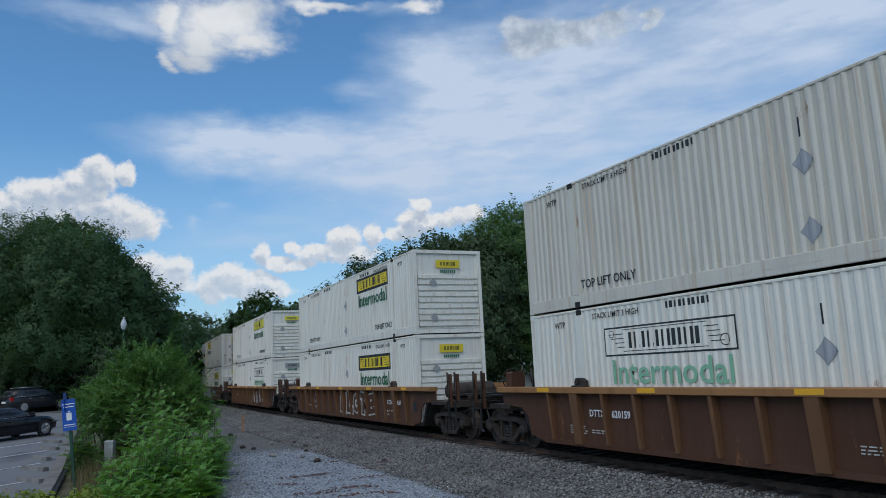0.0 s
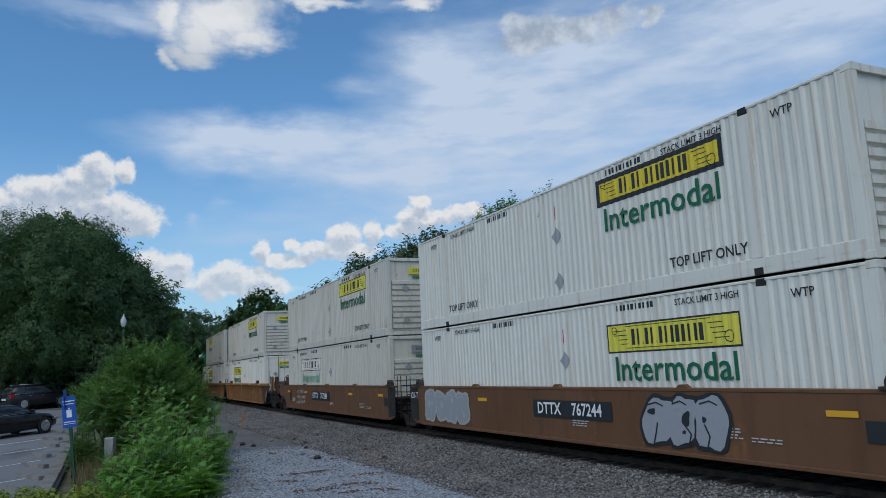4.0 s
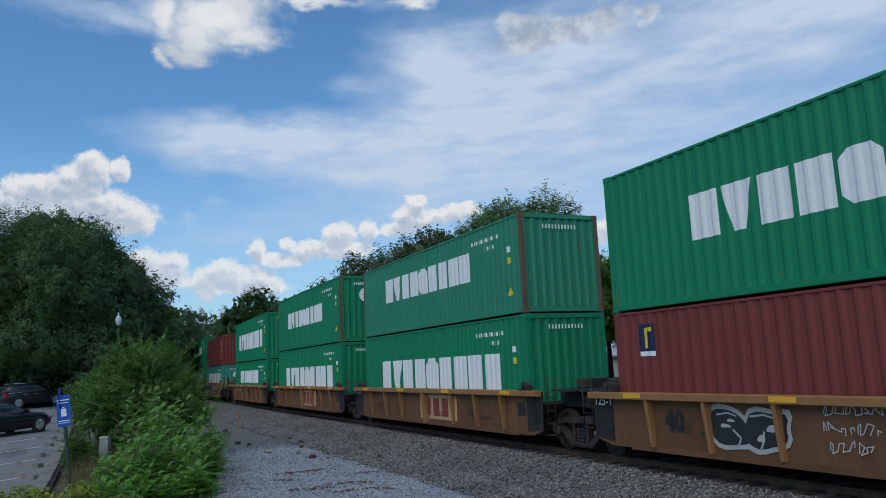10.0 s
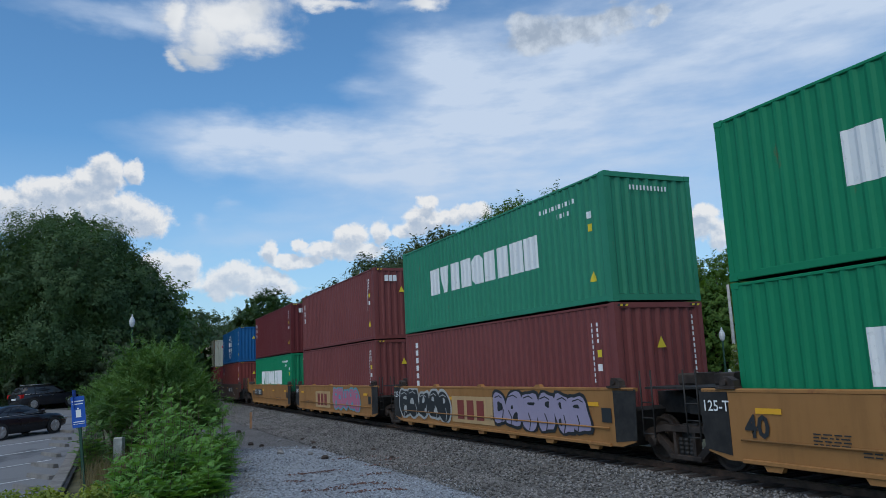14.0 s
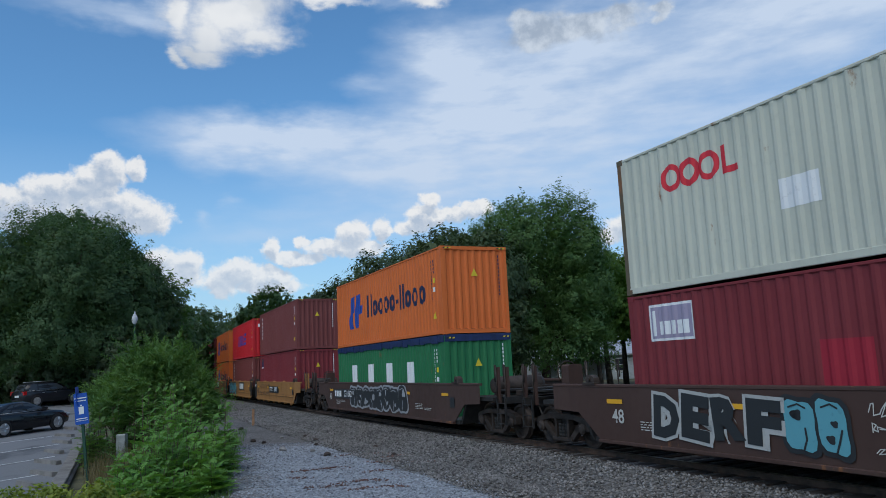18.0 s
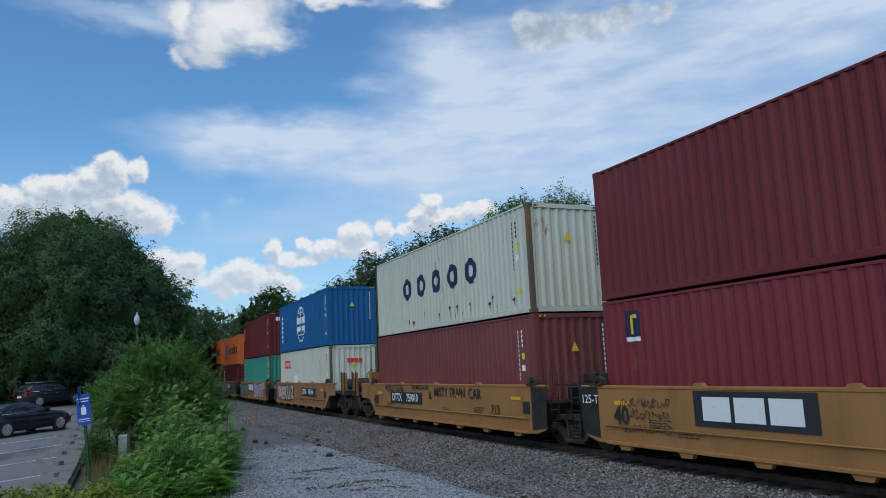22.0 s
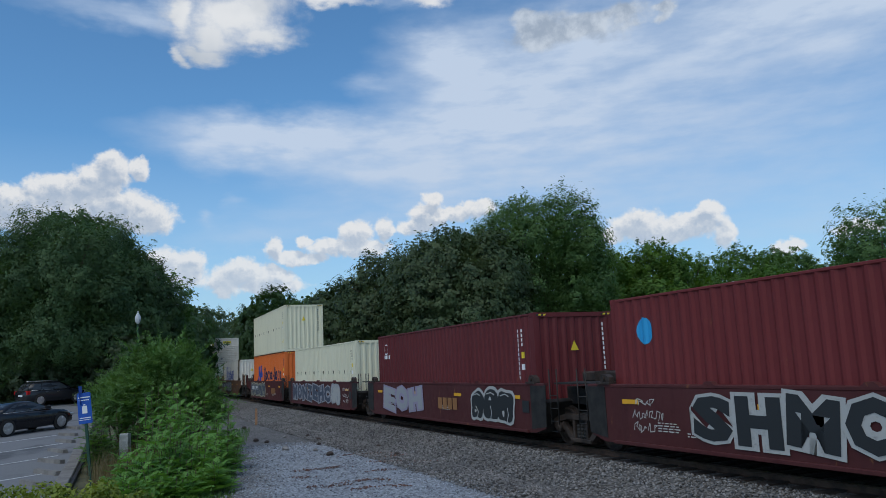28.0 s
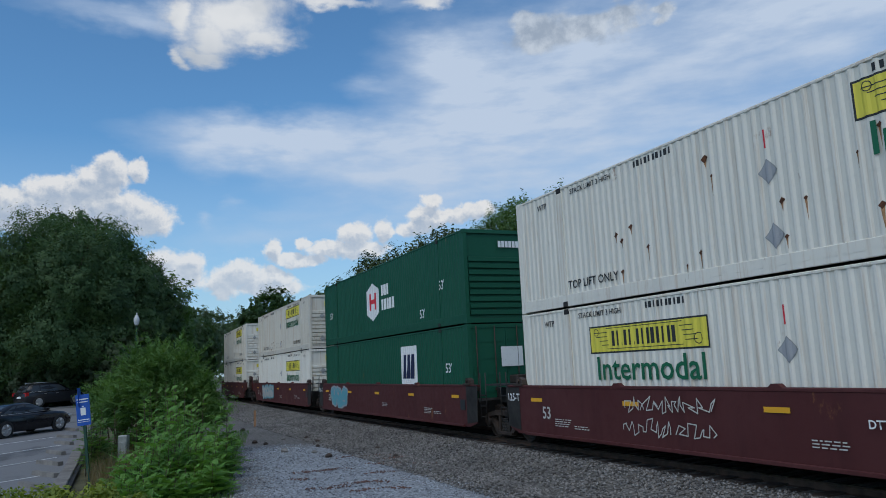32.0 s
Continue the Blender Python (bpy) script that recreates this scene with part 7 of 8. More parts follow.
# ---- shrubs near the camera ----
def plume_shrub(label, x, y, high, wide, plumes, seed, material):
    """A big shrub of many arching plumes, each a thin stem set with fine leaflets."""
    rng = np.random.default_rng(seed)
    rnd = random.Random(seed)
    root = thing("large_shrub", label, "shrub", "shrubs at the lot's edge", m=pose(x, y, GROUND))
    d = rng.normal(size=(plumes, 3))
    d[:, 2] = np.abs(d[:, 2]) * 0.9 - 0.25
    d /= np.linalg.norm(d, axis=1)[:, None]
    lobes = rng.normal(size=(16, 3))
    lobes /= np.linalg.norm(lobes, axis=1)[:, None]
    lump = (np.clip(d @ lobes.T, 0, 1) ** 9).max(1)
    deep = 0.42 + 0.40 * rng.random(plumes) ** 0.6
    shoot = rng.random(plumes) < 0.09
    r = (0.74 + 0.26 * lump) * deep
    start = np.stack([d[:, 0] * r * wide / 2, d[:, 1] * r * wide / 2, high * 0.42 + d[:, 2] * r * high * 0.52], -1)
    way = d * np.array([1, 1, 0.6]) + rng.normal(size=(plumes, 3)) * 0.35 + np.array([0, 0, 0.75])
    way /= np.linalg.norm(way, axis=1)[:, None]
    ln = wide * rng.uniform(0.12, 0.26, plumes) * (0.7 + 0.5 * lump)
    ln = np.where(shoot, ln * 1.75, ln)
    droop = rng.uniform(0.10, 0.40, plumes)
    per = 40
    u = np.tile(np.repeat(np.linspace(0.04, 1.0, per // 2), 2), (plumes, 1))
    at = start[:, None] + way[:, None] * (ln[:, None] * u)[..., None]
    at[..., 2] -= (ln[:, None] * droop[:, None]) * u * u
    out = np.cross(way, rng.normal(size=(plumes, 3)) * 0.5 + np.array([0, 0, 1.0]))
    out /= np.linalg.norm(out, axis=1)[:, None]
    sg = np.tile([1.0, -1.0], per // 2)[None, :, None]
    tip = out[:, None] * sg + way[:, None] * 0.65 + rng.normal(size=(plumes, per, 3)) * 0.30
    tip /= np.linalg.norm(tip, axis=2)[..., None]
    size = (ln[:, None] * 0.215 * (1.05 - 0.75 * u) * rng.uniform(0.7, 1.25, (plumes, per)))[..., None]
    side = np.cross(tip, rng.normal(size=(plumes, per, 3)) * 0.4 + np.array([0.0, 0.0, 1.0]))
    side /= np.linalg.norm(side, axis=2)[..., None] + 1e-6
    v = np.stack([at, at + tip * size * 0.5 + side * size * 0.15, at + tip * size, at + tip * size * 0.5 - side * size * 0.15], 2)
    me = quick_mesh("foliage", v.reshape(-1, 3), np.arange(plumes * per * 4).reshape(-1, 4), 4)
    me.materials.append(material)
    part("foliage", me, None, root)
    wood = Geo()
    for k in range(34):
        p = Vector(start[rnd.randrange(plumes)])
        foot = Vector((rnd.uniform(-0.3, 0.3), rnd.uniform(-0.3, 0.3), -0.1))
        mid = foot.lerp(p, 0.5) + Vector((0, 0, 0.25))
        wood.tube(foot, mid, 0.035, 0.022, 6).tube(mid, p, 0.022, 0.006, 6)
    part("branch_work", wood, BARK, root)
    return root


for i, (x, y, h, w, n) in enumerate([(-9.5, 24.0, 3.75, 3.3, 6200), (-10.75, 24.4, 3.3, 2.3, 3200), (-8.35, 23.7, 2.9, 2.1, 2600)]):
    plume_shrub("large feathery green shrub with arching plumes", x, y, h, w, n, 41 + i, L_BUSH)


def fronds(label, x, y, high, spread, stems, seed, material):
    """A sapling clump: upright stems set with arching feathered leaves."""
    rnd = random.Random(seed)
    root = thing("sapling_clump", label, "shrub", "saplings by the lot", m=pose(x, y, GROUND))
    verts = []
    wood = Geo()
    for s in range(stems):
        a, lean = rnd.uniform(0, 6.28), rnd.uniform(0.05, 0.5) * spread / 2
        bx, by = rnd.gauss(0, 0.22) * spread, rnd.gauss(0, 0.22) * spread
        h = high * (0.45 + 0.75 * rnd.random() ** 1.6)
        tip = Vector((bx + math.cos(a) * lean, by + math.sin(a) * lean, h))
        foot = Vector((bx, by, -0.05))
        wood.tube(foot, tip, 0.012, 0.004, 5)
        for k in range(13):
            f = 0.18 + 0.82 * k / 12
            p = foot.lerp(tip, f)
            b = k * 2.4 + rnd.uniform(-0.5, 0.5)
            ln = rnd.uniform(0.30, 0.52) * (1.25 - 0.75 * f)
            d = Vector((math.cos(b), math.sin(b), rnd.uniform(0.25, 0.9) + 0.6 * (f > 0.9))).normalized()
            w = d.cross(Vector((0, 0, 1))).normalized()
            for j in range(8):
                u = (j + 1) / 8
                q = p + d * ln * u - Vector((0, 0, 0.30 * ln * u * u))
                sz = ln * 0.23 * (1.0 - 0.45 * abs(u - 0.45))
                for sg in (-1, 1):
                    e = q + w * sg * sz + d * sz * 0.45 + Vector((0, 0, rnd.uniform(-0.5, 0.15) * sz))
                    mid = (q + e) / 2
                    c = d * sz * 0.30 - w * sg * sz * 0.1
                    verts += [q, mid + c, e, mid - c]
    tagged(part("stem_work", wood, BARK, root), kind="stuff")
    v = np.array([tuple(p) for p in verts])
    me = quick_mesh("leaflets", v, np.arange(len(v)).reshape(-1, 4), 4)
    me.materials.append(material)
    part("foliage", me, None, root)
    return root


SAPLINGS = [(-6.5, 16.6, 1.25, 1.2, 30), (-6.8, 17.7, 1.55, 1.1, 30), (-5.8, 17.2, 1.15, 1.1, 26), (-6.9, 19.2, 1.75, 1.0, 30), (-7.7, 20.8, 2.05, 0.9, 28), (-6.1, 18.7, 1.2, 1.0, 24),
            (-6.6, 15.4, 0.95, 1.0, 28), (-8.7, 21.9, 2.0, 1.0, 26), (-5.9, 15.3, 0.7, 0.9, 26), (-5.4, 16.3, 0.6, 0.8, 20), (-6.1, 14.4, 0.6, 0.8, 24), (-6.4, 20.3, 1.5, 0.9, 24)]
for i, (x, y, h, w, n) in enumerate(SAPLINGS + [(-9.9, 20.9, 1.5, 0.8, 24), (-9.7, 22.4, 1.8, 1.1, 28)]):
    mt = L_FRESH if i < len(SAPLINGS) else L_BUSH
    fronds("bright green saplings with feathered leaves", x, y, h, w, n, 200 + i, mt)


def grass(label, x0, x1, y0, y1, n, high, seed, material, inside=None):
    rng = np.random.default_rng(seed)
    p = np.stack([rng.uniform(x0, x1, n), rng.uniform(y0, y1, n), np.full(n, GROUND)], -1)
    if inside is not None:
        p = p[inside(p)]
    n = len(p)
    a = rng.uniform(0, 6.28, n)
    h = high * rng.uniform(0.4, 1.2, n)
    d = np.stack([np.cos(a), np.sin(a), np.zeros(n)], -1)
    w = np.stack([-np.sin(a), np.cos(a), np.zeros(n)], -1) * 0.008
    up = np.stack([np.zeros(n), np.zeros(n), h], -1)
    v = np.stack([p - w, p + w, p + up + d * (h * rng.uniform(0.1, 0.6, n))[:, None]], 1)
    me = quick_mesh("grass", v.reshape(-1, 3), np.arange(n * 3).reshape(-1, 3), 3)
    me.materials.append(material)
    tagged(new("grass", me), label, "grass", kind="stuff")


verge = lambda p: (p[:, 0] < -4.2 - (p[:, 1] - 14) * 0.28) & (p[:, 0] > -7.6 - (p[:, 1] - 15.4) * 0.45)
grass("tall green grass under the saplings", -14, -3.5, 12, 30, 16000, 0.26, 5, L_BUSH, verge)
grass("dry tan weeds by the lot", -9.5, -7.0, 17, 22, 2600, 0.75, 6, L_DRY, verge)
grass("sparse grass at the gravel's edge", -10.5, -4.4, 13, 34, 15000, 0.17, 7, L_BUSH, lambda p: (np.abs(p[:, 0] + 5.15 + (p[:, 1] - 14) * 0.25) < 0.75))

# clipped hedge at the camera's feet
hedge = thing("hedge", "low clipped hedge with yellow-green new leaves", "hedge", m=pose(0, 0, 0))
cl = []
rnd = random.Random(3)
for k in range(110):
    t = rnd.random()
    cl.append((-7.2 + 3.4 * t + rnd.uniform(-0.25, 0.25), 9.9 - 0.6 * t + rnd.uniform(-0.55, 0.55), rnd.uniform(0.0, 0.80) - 0.22 * t, rnd.uniform(0.16, 0.28), 0.8))
part("foliage", leaf_cloud("foliage", L_HEDGE, cl, 26000, 0.045, 9, 0.6), None, hedge)
g = Geo()
for k in range(24):
    x, y = -7.1 + 3.3 * k / 23, 9.85 - 0.55 * k / 23
    g.tube((x, y, GROUND - 0.05), (x + rnd.uniform(-0.2, 0.2), y + rnd.uniform(-0.2, 0.2), 0.4), 0.015, 0.006, 5)
part("stems", g, BARK, hedge)

# ---- the parking lot, rising gently away from the camera ----
def lot_z(y):
    return max(-0.38, -0.15 + 0.02 * (y - 33.0))


LOT = 0.30
LOT_EDGE = [Vector((-8.3, 15.4)), Vector((-9.75, 18.7)), Vector((-11.4, 22.4)), Vector((-15.4, 31.2)), Vector((-17.4, 35.5)), Vector((-25.5, 53.0))]
g = Geo()
for ring in ([(-8.3, 15.4), (-9.75, 18.7), (-11.0, 21.5), (-80, 21.5), (-80, 8.0), (-10.0, 12.4)],
             [(-11.0, 21.5)] + [(p.x, p.y) for p in LOT_EDGE[2:]] + [(-33.0, 72.0), (-80, 72), (-80, 21.5)]):
    g.loft([(x, y, -1.2) for x, y in ring], [(x, y, lot_z(y)) for x, y in ring])
tagged(new("parking_lot", g.mesh("parking_lot", ASPHALT)), "sun-greyed asphalt parking lot with worn lines", "parking lot", kind="structure")
kerb = thing("kerb", "weathered concrete kerb along the lot's edge", "kerb", kind="structure")
for a, b in zip(LOT_EDGE, LOT_EDGE[1:]):
    n = max(1, int((b - a).length / 1.6))
    ang = math.degrees(math.atan2((b - a).y, (b - a).x))
    for k in range(n):
        p = a.lerp(b, (k + 0.5) / n)
        hl = (b - a).length / n / 2
        part("kerb_stone", Geo().box(-hl + 0.006, hl - 0.006, -0.16, 0.16, -0.5, 0.15, 0.02), CONCRETE, kerb, "", pose(p.x, p.y, lot_z(p.y), 0, -math.degrees(0.02 * math.sin(radians(ang))), ang))
wall = thing("low_wall", "low dark retaining wall below the kerb", "wall", kind="structure")
for a, b in zip(LOT_EDGE[:4], LOT_EDGE[1:5]):
    s = Vector(((b - a).y, -(b - a).x)).normalized() * 0.17
    q = [a + s * 0.98, b + s * 0.98, b + s * 1.5, a + s * 1.5]
    part("wall_face", Geo().prism_z([(p.x, p.y) for p in q], GROUND - 0.1, lot_z(a.y) + 0.10), GRIME, wall)
for i, (x, y) in enumerate([(-10.5, 18.7), (-11.35, 20.9), (-12.6, 23.4), (-13.9, 26.2), (-15.3, 29.4), (-16.6, 32.1), (-18.2, 35.6)]):
    w = thing("wheel_stop", "worn concrete wheel stop on the asphalt", "wheel stop", "wheel stops", m=pose(x, y, lot_z(y), 0, 0, -42 + 3 * (i % 3)))
    part("block", Geo().prism_x([(-0.09, -0.05), (0.09, -0.05), (0.07, 0.11), (-0.07, 0.11)], -0.70, 0.70), CONCRETE, w)
for i in range(5):
    p = Vector((-11.4 - 1.9 * i, 21.2 + 3.9 * i))
    q = p + Vector((-0.80, -1.75)) * 2.6
    n2 = Vector((0.034, -0.015))
    g = Geo()
    g.loft([(c.x, c.y, lot_z(c.y) + 0.002) for c in (p - n2, p + n2, q + n2, q - n2)], [(c.x, c.y, lot_z(c.y) + 0.006) for c in (p - n2, p + n2, q + n2, q - n2)])
    tagged(new("bay_line", g.mesh("bay_line", LINE)), "worn white bay line painted on asphalt", "line", "bay lines")
sign = thing("parking_sign", "blue accessible-parking sign on a leaning green post", "sign", m=pose(-8.45, 17.45, GROUND, 1.0, -5.5, 0))
part("post", Geo().box(-0.03, 0.03, -0.02, 0.02, -0.1, 2.15), POSTGREEN, sign)
pl = part("plate", Geo().prism_y([(-0.14, 1.52), (0.14, 1.52), (0.15, 1.54), (0.15, 2.20), (0.14, 2.22), (-0.14, 2.22), (-0.15, 2.20), (-0.15, 1.54)], -0.03, -0.024), SIGNBLUE, sign, "blue reflective plate", pose(0, 0, 0, 0, 0, 8))
part("border", Geo().box(-0.13, 0.13, -0.035, -0.031, 1.60, 1.61).box(-0.13, 0.13, -0.035, -0.031, 2.10, 2.125).box(-0.11, 0.11, -0.035, -0.031, 2.04, 2.06).box(-0.12, 0.12, -0.035, -0.031, 1.64, 1.66), S_WHITE, pl)
part("wheelchair_symbol", Geo().box(-0.055, 0.055, -0.036, -0.031, 1.75, 1.92).box(-0.02, 0.02, -0.036, -0.031, 1.93, 1.96), S_WHITE, pl)
part("second_plate", Geo().box(-0.10, 0.10, 0.024, 0.03, 1.95, 2.38), SIGNBLUE, sign, "second blue plate seen edge-on", pose(-0.05, 0, 0, 0, 0, 98))
meter = thing("utility_box", "pale grey utility pedestal half hidden in weeds", "utility box", m=pose(-9.4, 21.3, GROUND))
part("case", Geo().box(-0.12, 0.12, -0.1, 0.1, 0.20, 0.98, 0.03), METER, meter)
part("cover", Geo().box(-0.10, 0.10, -0.115, -0.10, 0.45, 0.80, 0.01), METER, meter)
part("post", Geo().box(-0.04, 0.04, -0.04, 0.04, -0.1, 0.36), METER, meter)


def street_lamp(label, x, y, top, base):
    root = thing("street_lamp", label, "street lamp", "street lamps", m=pose(x, y, base))
    h = top - base
    part("post", Geo().lathe((0, 0, 0), (0, 0, 1), [(0, 0.16), (0.5, 0.14), (0.55, 0.08), (h - 1.05, 0.055), (h - 1.0, 0.10), (h - 0.95, 0.06)], 12), POSTGREEN, root)
    part("lantern", Geo().lathe((0, 0, h - 0.95), (0, 0, 1), [(0, 0.08), (0.1, 0.15), (0.35, 0.21), (0.55, 0.19), (0.62, 0.12)], 14), LANTERN, root, "pale frosted acorn lantern")
    part("cap", Geo().lathe((0, 0, h - 0.33), (0, 0, 1), [(0, 0.14), (0.08, 0.12), (0.16, 0.05), (0.24, 0.06), (0.33, 0.01)], 12), LANTERN, root)
    return root


street_lamp("old-style lamp post with a pale acorn lantern", -23.5, 55.0, 7.0, GROUND)
street_lamp("old-style lamp post with a pale acorn lantern", 18.4, 52.0, 3.95, GROUND)
pole = thing("utility_pole", "bare grey wooden utility pole before trees", "utility pole", m=pose(20.8, 56.5, GROUND))
part("shaft", Geo().tube((0, 0, -0.3), (0.0, 0, 7.65), 0.15, 0.10, 10), POLEWOOD, pole)


def skin(g, rings, caps=True):
    """A smooth shell through rings of equal point count."""
    n, k = len(g.v), len(rings[0])
    for r in rings:
        g.v.extend(r)
    for i in range(len(rings) - 1):
        for j in range(k):
            q = (j + 1) % k
            g.f.append((n + i * k + j, n + i * k + q, n + (i + 1) * k + q, n + (i + 1) * k + j))
            g.s.append(True)
    if caps:
        g.f.append(tuple(n + j for j in reversed(range(k))))
        g.f.append(tuple(n + (len(rings) - 1) * k + j for j in range(k)))
        g.s.extend((True, True))
    return g


def car(name, label, x, y, z, turn, tilt, stations, levels, body_mat, suv, wheels):
    """stations: (x, half width, underside, shoulder); levels of the cabin: (z, rear x, front x, half width)."""
    root = thing(name, label, "car", "parked cars", m=pose(x, y, z, 0, tilt, turn))
    rings = []
    for px, w, zb, zt in stations:
        half = [(-0.80 * w, zb), (-0.97 * w, zb + 0.07), (-w, zb + (zt - zb) * 0.45), (-0.985 * w, zt - 0.14), (-0.93 * w, zt - 0.03), (-0.70 * w, zt + 0.005), (-0.3 * w, zt + 0.02)]
        rings.append([(px, a, b) for a, b in half] + [(px, -a, b) for a, b in reversed(half)])
    body = part("body", skin(Geo(), rings), body_mat, root)
    rings = []
    for zz, xa, xb, w in levels:
        r = min(0.22, (xb - xa) * 0.12)
        rings.append([(xa, -w + r, zz), (xa + r * 0.6, -w, zz), ((xa + xb) / 2, -w - 0.012, zz), (xb - r * 1.4, -w, zz), (xb, -w + r, zz), (xb + 0.03, 0, zz), (xb, w - r, zz), (xb - r * 1.4, w, zz), ((xa + xb) / 2, w + 0.012, zz), (xa + r * 0.6, w, zz), (xa, w - r, zz), (xa - 0.03, 0, zz)])
    part("cabin", skin(Geo(), rings), body_mat, root)

    def lev(zz):
        for p, q in zip(levels, levels[1:]):
            if p[0] <= zz <= q[0]:
                f = (zz - p[0]) / (q[0] - p[0])
                return [a + (b - a) * f for a, b in zip(p, q)]
        return levels[-1]
    zl, zh = levels[0][0] + 0.07, levels[-2][0] - 0.03
    lo, hi = lev(zl), lev(zh)
    for sy in (-1, 1):
        cuts = (0.0, 0.26, 0.60, 1.0) if suv else (0.0, 0.22, 0.58, 1.0)
        for k in range(3):
            pts = []
            for r, zz in ((lo, zl), (hi, zh)):
                xa, xb = r[1] + 0.18, r[2] - 0.24
                pts.append((xa + (xb - xa) * cuts[k] + 0.035, xa + (xb - xa) * cuts[k + 1] - 0.035, r[3] + 0.016, zz))
            (a0, a1, wa, za), (b0, b1, wb, zb_) = pts
            g = Geo()
            g.face([(a0, sy * wa, za), (a1, sy * wa, za), (b1, sy * wb, zb_), (b0, sy * wb, zb_)])
            part("side_window", g, GLASS, root)
        part("sill_trim", Geo().tube((lo[1] + 0.15, sy * (lo[3] + 0.022), zl - 0.03), (lo[2] - 0.2, sy * (lo[3] + 0.022), zl - 0.03), 0.011, n=5), ALLOY, root)
        part("mirror", Geo().box(lo[2] - 0.50, lo[2] - 0.34, *sorted((sy * (lo[3] + 0.06), sy * (lo[3] + 0.25))), zl - 0.02, zl + 0.13, 0.04), body_mat, root)
        for hx in (lo[1] + 1.15, lo[1] + 2.05):
            part("door_handle", Geo().box(hx, hx + 0.2, *sorted((sy * (stations[3][1] - 0.004), sy * (stations[3][1] + 0.03))), zl - 0.22, zl - 0.185, 0.01), body_mat if not suv else ALLOY, root)
        x0, w0, _, zt0 = stations[1]
        part("tail_light", Geo().box(stations[0][0] + 0.005, x0 + 0.10, *sorted((sy * (w0 - 0.34), sy * (w0 + 0.012))), zt0 - (0.30 if suv else 0.22), zt0 - (0.03 if suv else 0.09), 0.03), TAILRED, root)
        x1, w1, _, zt1 = stations[-2]
        part("headlight", Geo().box(x1 - 0.22, x1 + 0.06, *sorted((sy * (w1 - 0.28), sy * (w1 + 0.02))), zt1 - 0.16, zt1 - 0.03, 0.03), ALLOY, root)
        W = stations[3][1]
        for wx in wheels:
            R = 0.36 if suv else 0.33
            part("wheel_arch", Geo().lathe((wx, sy * (W - 0.10), R), (0, sy, 0), [(0, R + 0.055), (0.108, R + 0.055)], 22), GRIME, root)
            w = part("wheel", Geo().lathe((wx, sy * (W - 0.19), R), (0, sy, 0), [(0, R * 0.84), (0.02, R * 0.985), (0.19, R), (0.212, R * 0.94), (0.215, R * 0.76)], 22), RUBBER, root)
            rim = Geo()
            for k in range(5):
                for e in (-0.13, 0.13):
                    a0 = k * 2 * math.pi / 5
                    rim.tube((wx + 0.05 * math.cos(a0), sy * (W + 0.026), R + 0.05 * math.sin(a0)), (wx + R * 0.71 * math.cos(a0 + e), sy * (W + 0.030), R + R * 0.71 * math.sin(a0 + e)), 0.020, 0.024, 5)
            rim.lathe((wx, sy * (W + 0.012), R), (0, sy, 0), [(0, R * 0.77), (0.022, R * 0.76), (0.022, R * 0.69)], 22)
            part("rim", rim, ALLOY, w, "silver spoked rim")
    for end, sgn, nm in ((1, -1, "rear_window"), (2, 1, "windscreen")):
        g = Geo()
        a, b = lo[end] + sgn * 0.036, hi[end] + sgn * 0.036
        g.face([(a, -lo[3] + 0.2, zl), (a, lo[3] - 0.2, zl), (b, hi[3] - 0.2, zh), (b, -hi[3] + 0.2, zh)])
        part(nm, g, GLASS, root)
    part("number_plate", Geo().box(stations[0][0] - 0.03, stations[0][0] + 0.02, -0.26, 0.26, stations[0][2] + 0.22, stations[0][2] + 0.36), WHITEWOOD, root)
    if suv:
        top = levels[-1]
        for sy in (-1, 1):
            part("roof_rail", Geo().tube((top[1] + 0.1, sy * (top[3] + 0.02), top[0] + 0.05), (top[2] - 0.1, sy * (top[3] + 0.02), top[0] + 0.05), 0.025, n=6), ALLOY, root)
    return root


car("sedan", "glossy black sedan parked on the lot", -20.05, 34.5, lot_z(34.5) + 0.02, 72, -1.6,
    [(-2.37, 0.70, 0.42, 0.88), (-2.26, 0.84, 0.28, 0.97), (-1.5, 0.90, 0.20, 1.00), (-0.2, 0.91, 0.18, 0.96), (1.2, 0.90, 0.20, 0.92), (1.85, 0.87, 0.20, 0.84), (2.22, 0.78, 0.24, 0.70), (2.36, 0.62, 0.34, 0.58)],
    [(0.93, -1.85, 1.25, 0.80), (1.14, -1.50, 0.78, 0.73), (1.33, -1.02, 0.28, 0.63), (1.41, -0.70, 0.0, 0.52)], CARBLACK, False, (-1.42, 1.44))
car("sport_utility_vehicle", "dark charcoal SUV parked on the lot", -31.1, 57.6, lot_z(57.6) + 0.14, 58, -1.2,
    [(-2.36, 0.80, 0.46, 1.05), (-2.24, 0.92, 0.32, 1.12), (-1.4, 0.96, 0.24, 1.13), (-0.2, 0.97, 0.22, 1.10), (1.1, 0.96, 0.24, 1.07), (1.8, 0.93, 0.26, 1.00), (2.22, 0.84, 0.30, 0.84), (2.36, 0.68, 0.38, 0.70)],
    [(1.06, -2.22, 1.22, 0.87), (1.36, -2.10, 0.80, 0.80), (1.60, -1.92, 0.42, 0.72), (1.70, -1.70, 0.15, 0.62)], CARSUV, True, (-1.40, 1.42))

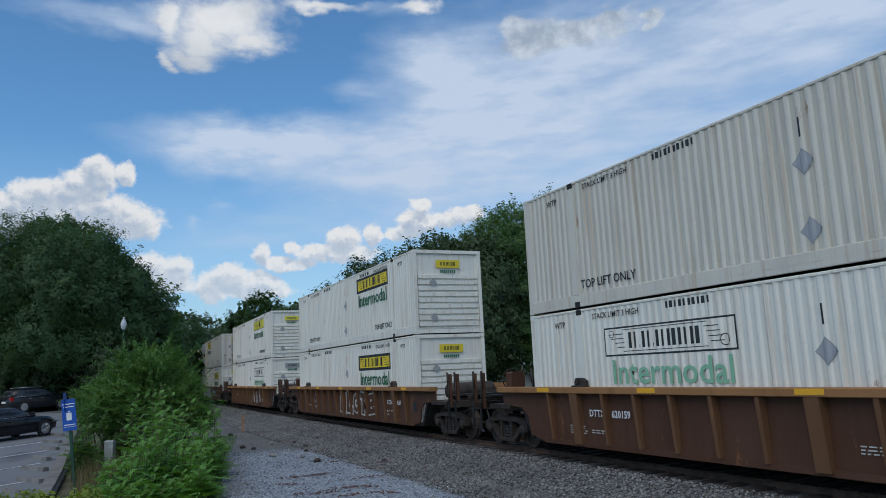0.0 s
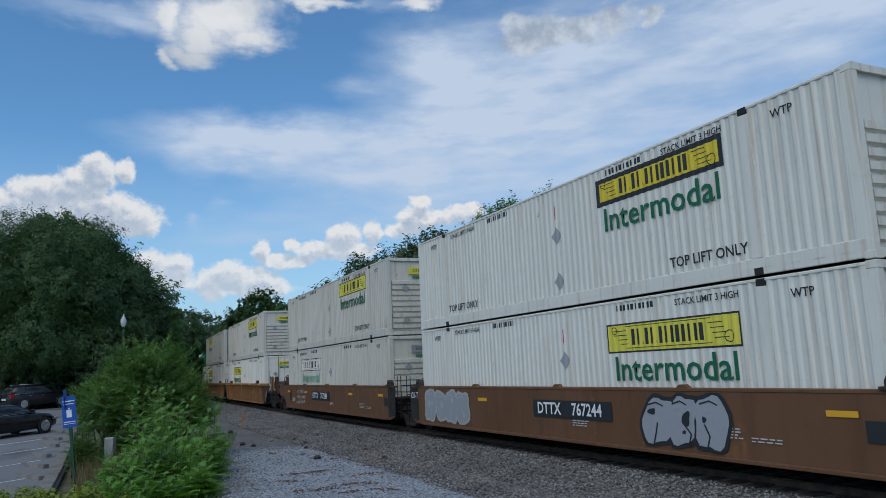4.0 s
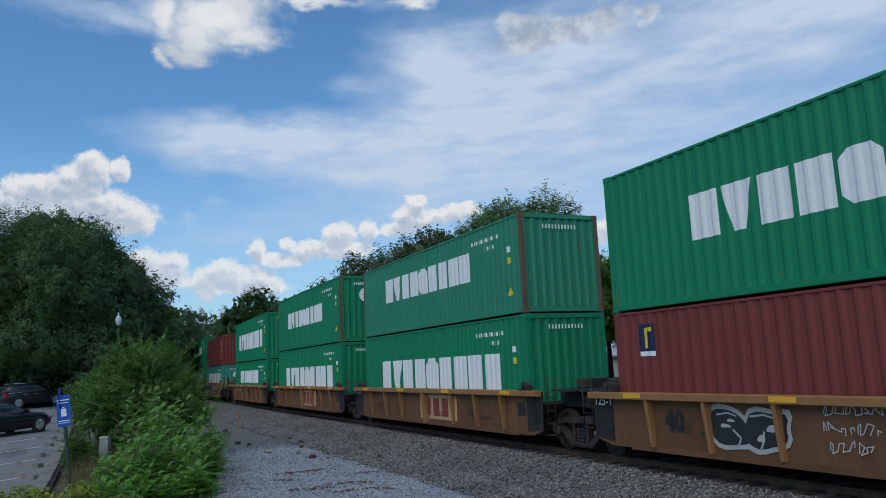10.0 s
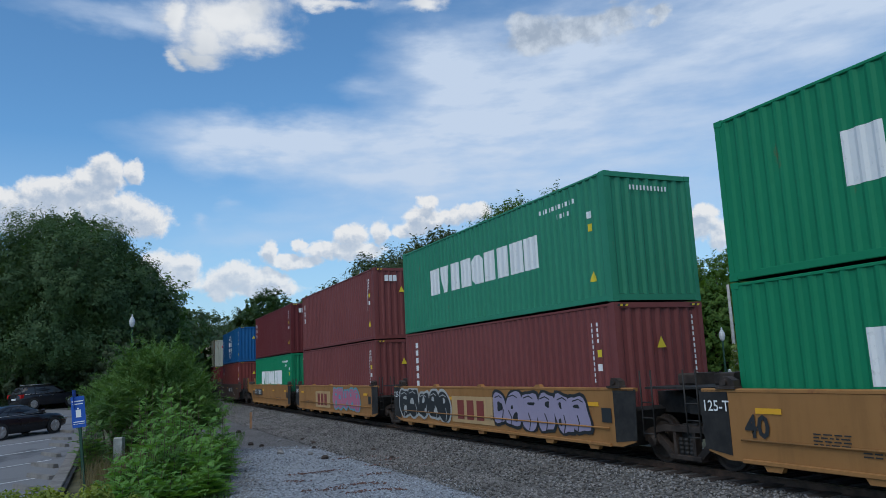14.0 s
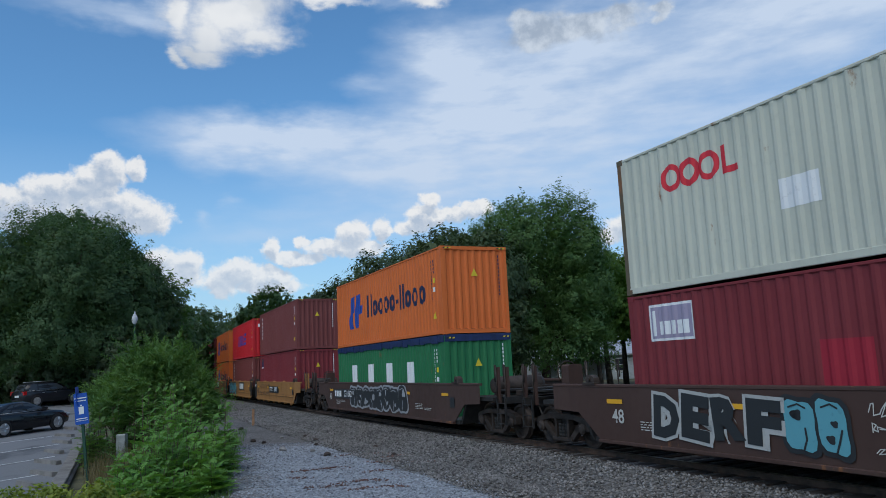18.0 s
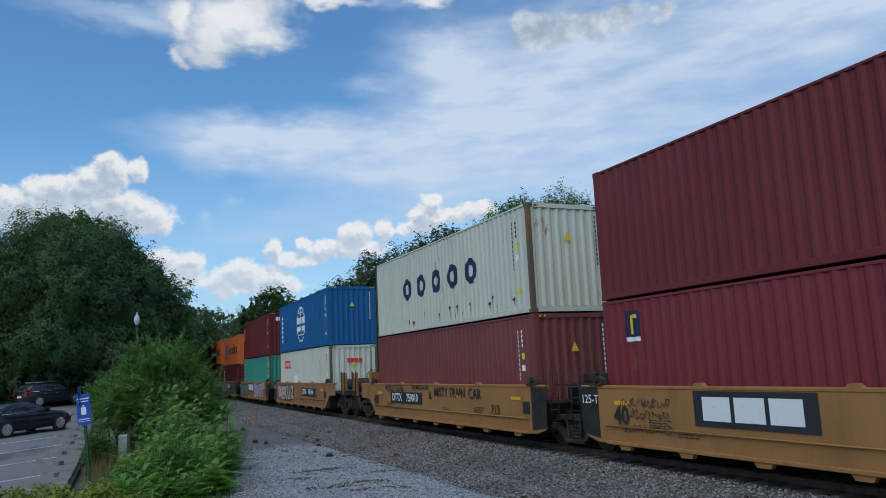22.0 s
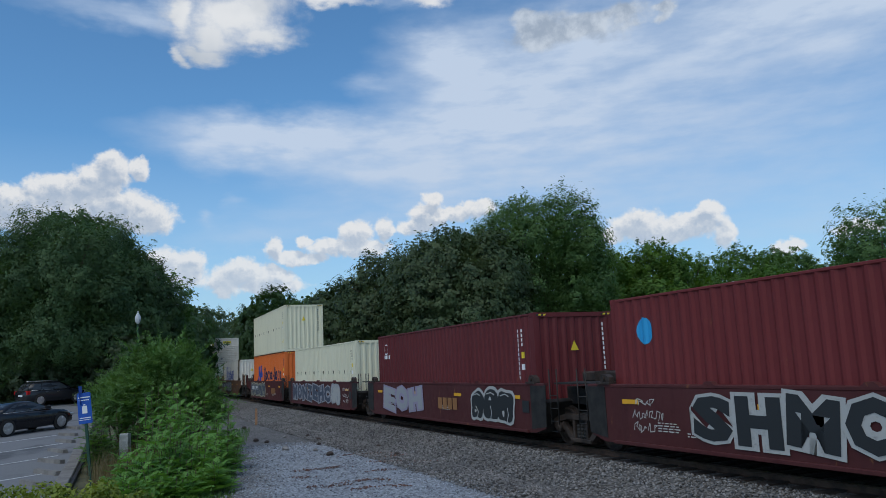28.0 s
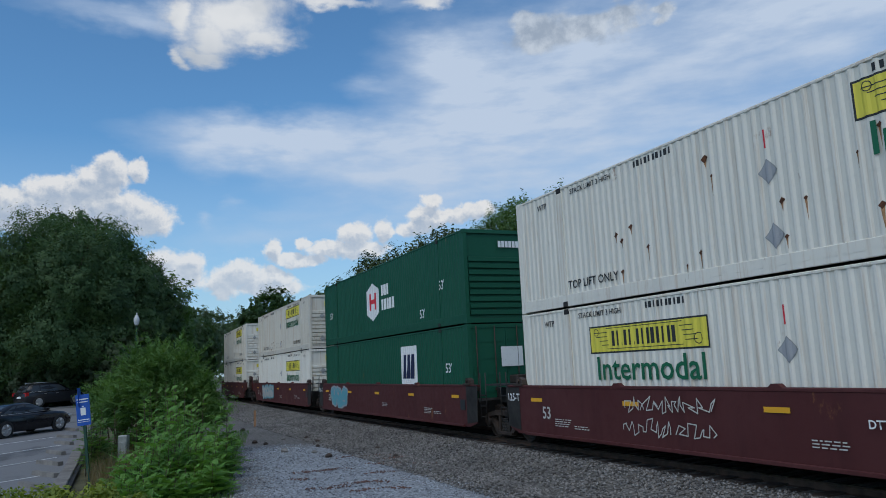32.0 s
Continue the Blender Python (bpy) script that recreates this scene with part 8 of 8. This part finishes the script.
# ---- beyond the track: street, house, canopies ----
street = Geo().prism_z([(-4, 49.5), (60, 47.0), (60, 54.0), (-4, 55.0)], GROUND - 0.1, GROUND + 0.006)
tagged(new("street", street.mesh("street", ASPHALT)), "grey asphalt street behind the track", "street", kind="structure")
house = thing("house", "pale grey clapboard house with a metal roof", "house", m=pose(21.5, 85, GROUND))
part("wall", Geo().box(-5, 5, 0, 8, 0, 2.75), CLAP, house)
for k in range(13):
    part("board", Geo().box(-5.01, 5.01, -0.03, 0.0, 0.1 + k * 0.2, 0.285 + k * 0.2), CLAP, house)
part("roof", Geo().prism_x([(-0.5, 2.65), (8.5, 2.65), (8.5, 2.8), (4, 5.0), (-0.5, 2.8)], -5.4, 5.4), ROOFING, house)
for x in (-3.4, -0.6, 2.4):
    w = part("window", Geo().box(x - 0.55, x + 0.55, -0.07, -0.03, 0.85, 2.35), WHITEWOOD, house)
    part("pane", Geo().box(x - 0.45, x + 0.45, -0.085, -0.07, 0.95, 1.57).box(x - 0.45, x + 0.45, -0.085, -0.07, 1.63, 2.25), PANE, w)
porch = thing("porch", "white porch with square posts beside the house", "porch", m=pose(12.0, 84, GROUND))
part("porch_roof", Geo().prism_x([(-0.4, 2.5), (5, 2.5), (5, 3.6), (-0.4, 2.7)], -4.0, 4.0), ROOFING, porch)
for k in range(6):
    part("post", Geo().box(-3.8 + k * 1.5, -3.66 + k * 1.5, -0.07, 0.07, 0, 2.5), WHITEWOOD, porch)
part("back_wall", Geo().box(-4, 4, 3.0, 3.15, 0, 2.6), CLAP, porch)


def canopy(x, y, z, r, label):
    root = thing("canopy", label, "umbrella", "canopies", m=pose(x, y, GROUND))
    h = z - GROUND
    n = 12
    for i in range(n):
        a, b = 2 * math.pi * i / n, 2 * math.pi * (i + 1) / n
        g = Geo()
        p0, p1 = (r * math.cos(a), r * math.sin(a), h), (r * math.cos(b), r * math.sin(b), h)
        q0, q1 = (r * 0.5 * math.cos(a), r * 0.5 * math.sin(a), h + r * 0.26), (r * 0.5 * math.cos(b), r * 0.5 * math.sin(b), h + r * 0.26)
        g.face([p0, p1, q1, q0])
        g.face([q0, q1, (0, 0, h + r * 0.36)])
        g.face([(p0[0], p0[1], h - 0.18), (p1[0], p1[1], h - 0.18), p1, p0])
        part("panel", g, CANVAS_G if i % 2 else CANVAS_W, root)
    part("pole", Geo().tube((0, 0, 0), (0, 0, h + 0.1), 0.04, n=8), GRIME, root)


canopy(18.4, 49.0, 0.75 + 0.35, 0.9, "green and white striped garden umbrella")
canopy(22.6, 41.5, 1.0 + 0.15, 1.9, "green and white striped garden umbrella")
limit = thing("speed_sign", "white speed limit sign on a thin post", "sign", m=pose(24.5, 60.0, GROUND, 0, 0, -20))
part("post", Geo().box(-0.025, 0.025, 0, 0.04, 0, 2.0), POSTGREEN, limit)
pl = part("plate", Geo().box(-0.3, 0.3, -0.012, 0.0, 1.15, 1.95), WHITEWOOD, limit)
part("lettering", lettering("25", 0.42, S_BLACK), None, pl, "", pose(0, -0.018, 1.38, 90, 0, 0))
part("lettering", lettering("SPEED\nLIMIT", 0.17, S_BLACK), None, pl, "", pose(0, -0.018, 1.78, 90, 0, 0))
steps = thing("white_stair", "white painted wooden stair and rail by the wood", "stair", m=pose(-37.6, 58.0, 0.3))
for k in range(7):
    part("tread", Geo().box(-0.9, 0.9, 0.25 * k, 0.25 * k + 0.28, 0.18 * k + 1.8, 0.18 * k + 1.84), WHITEWOOD, steps)
for x in (-0.9, 0.9):
    part("post", Geo().box(x - 0.05, x + 0.05, -0.05, 0.05, -0.1, 4.2), WHITEWOOD, steps)
part("rail", Geo().box(-0.95, 0.95, -0.05, 0.05, 3.0, 3.15).box(-0.95, 0.95, -0.05, 0.05, 4.05, 4.2), WHITEWOOD, steps)

motions()
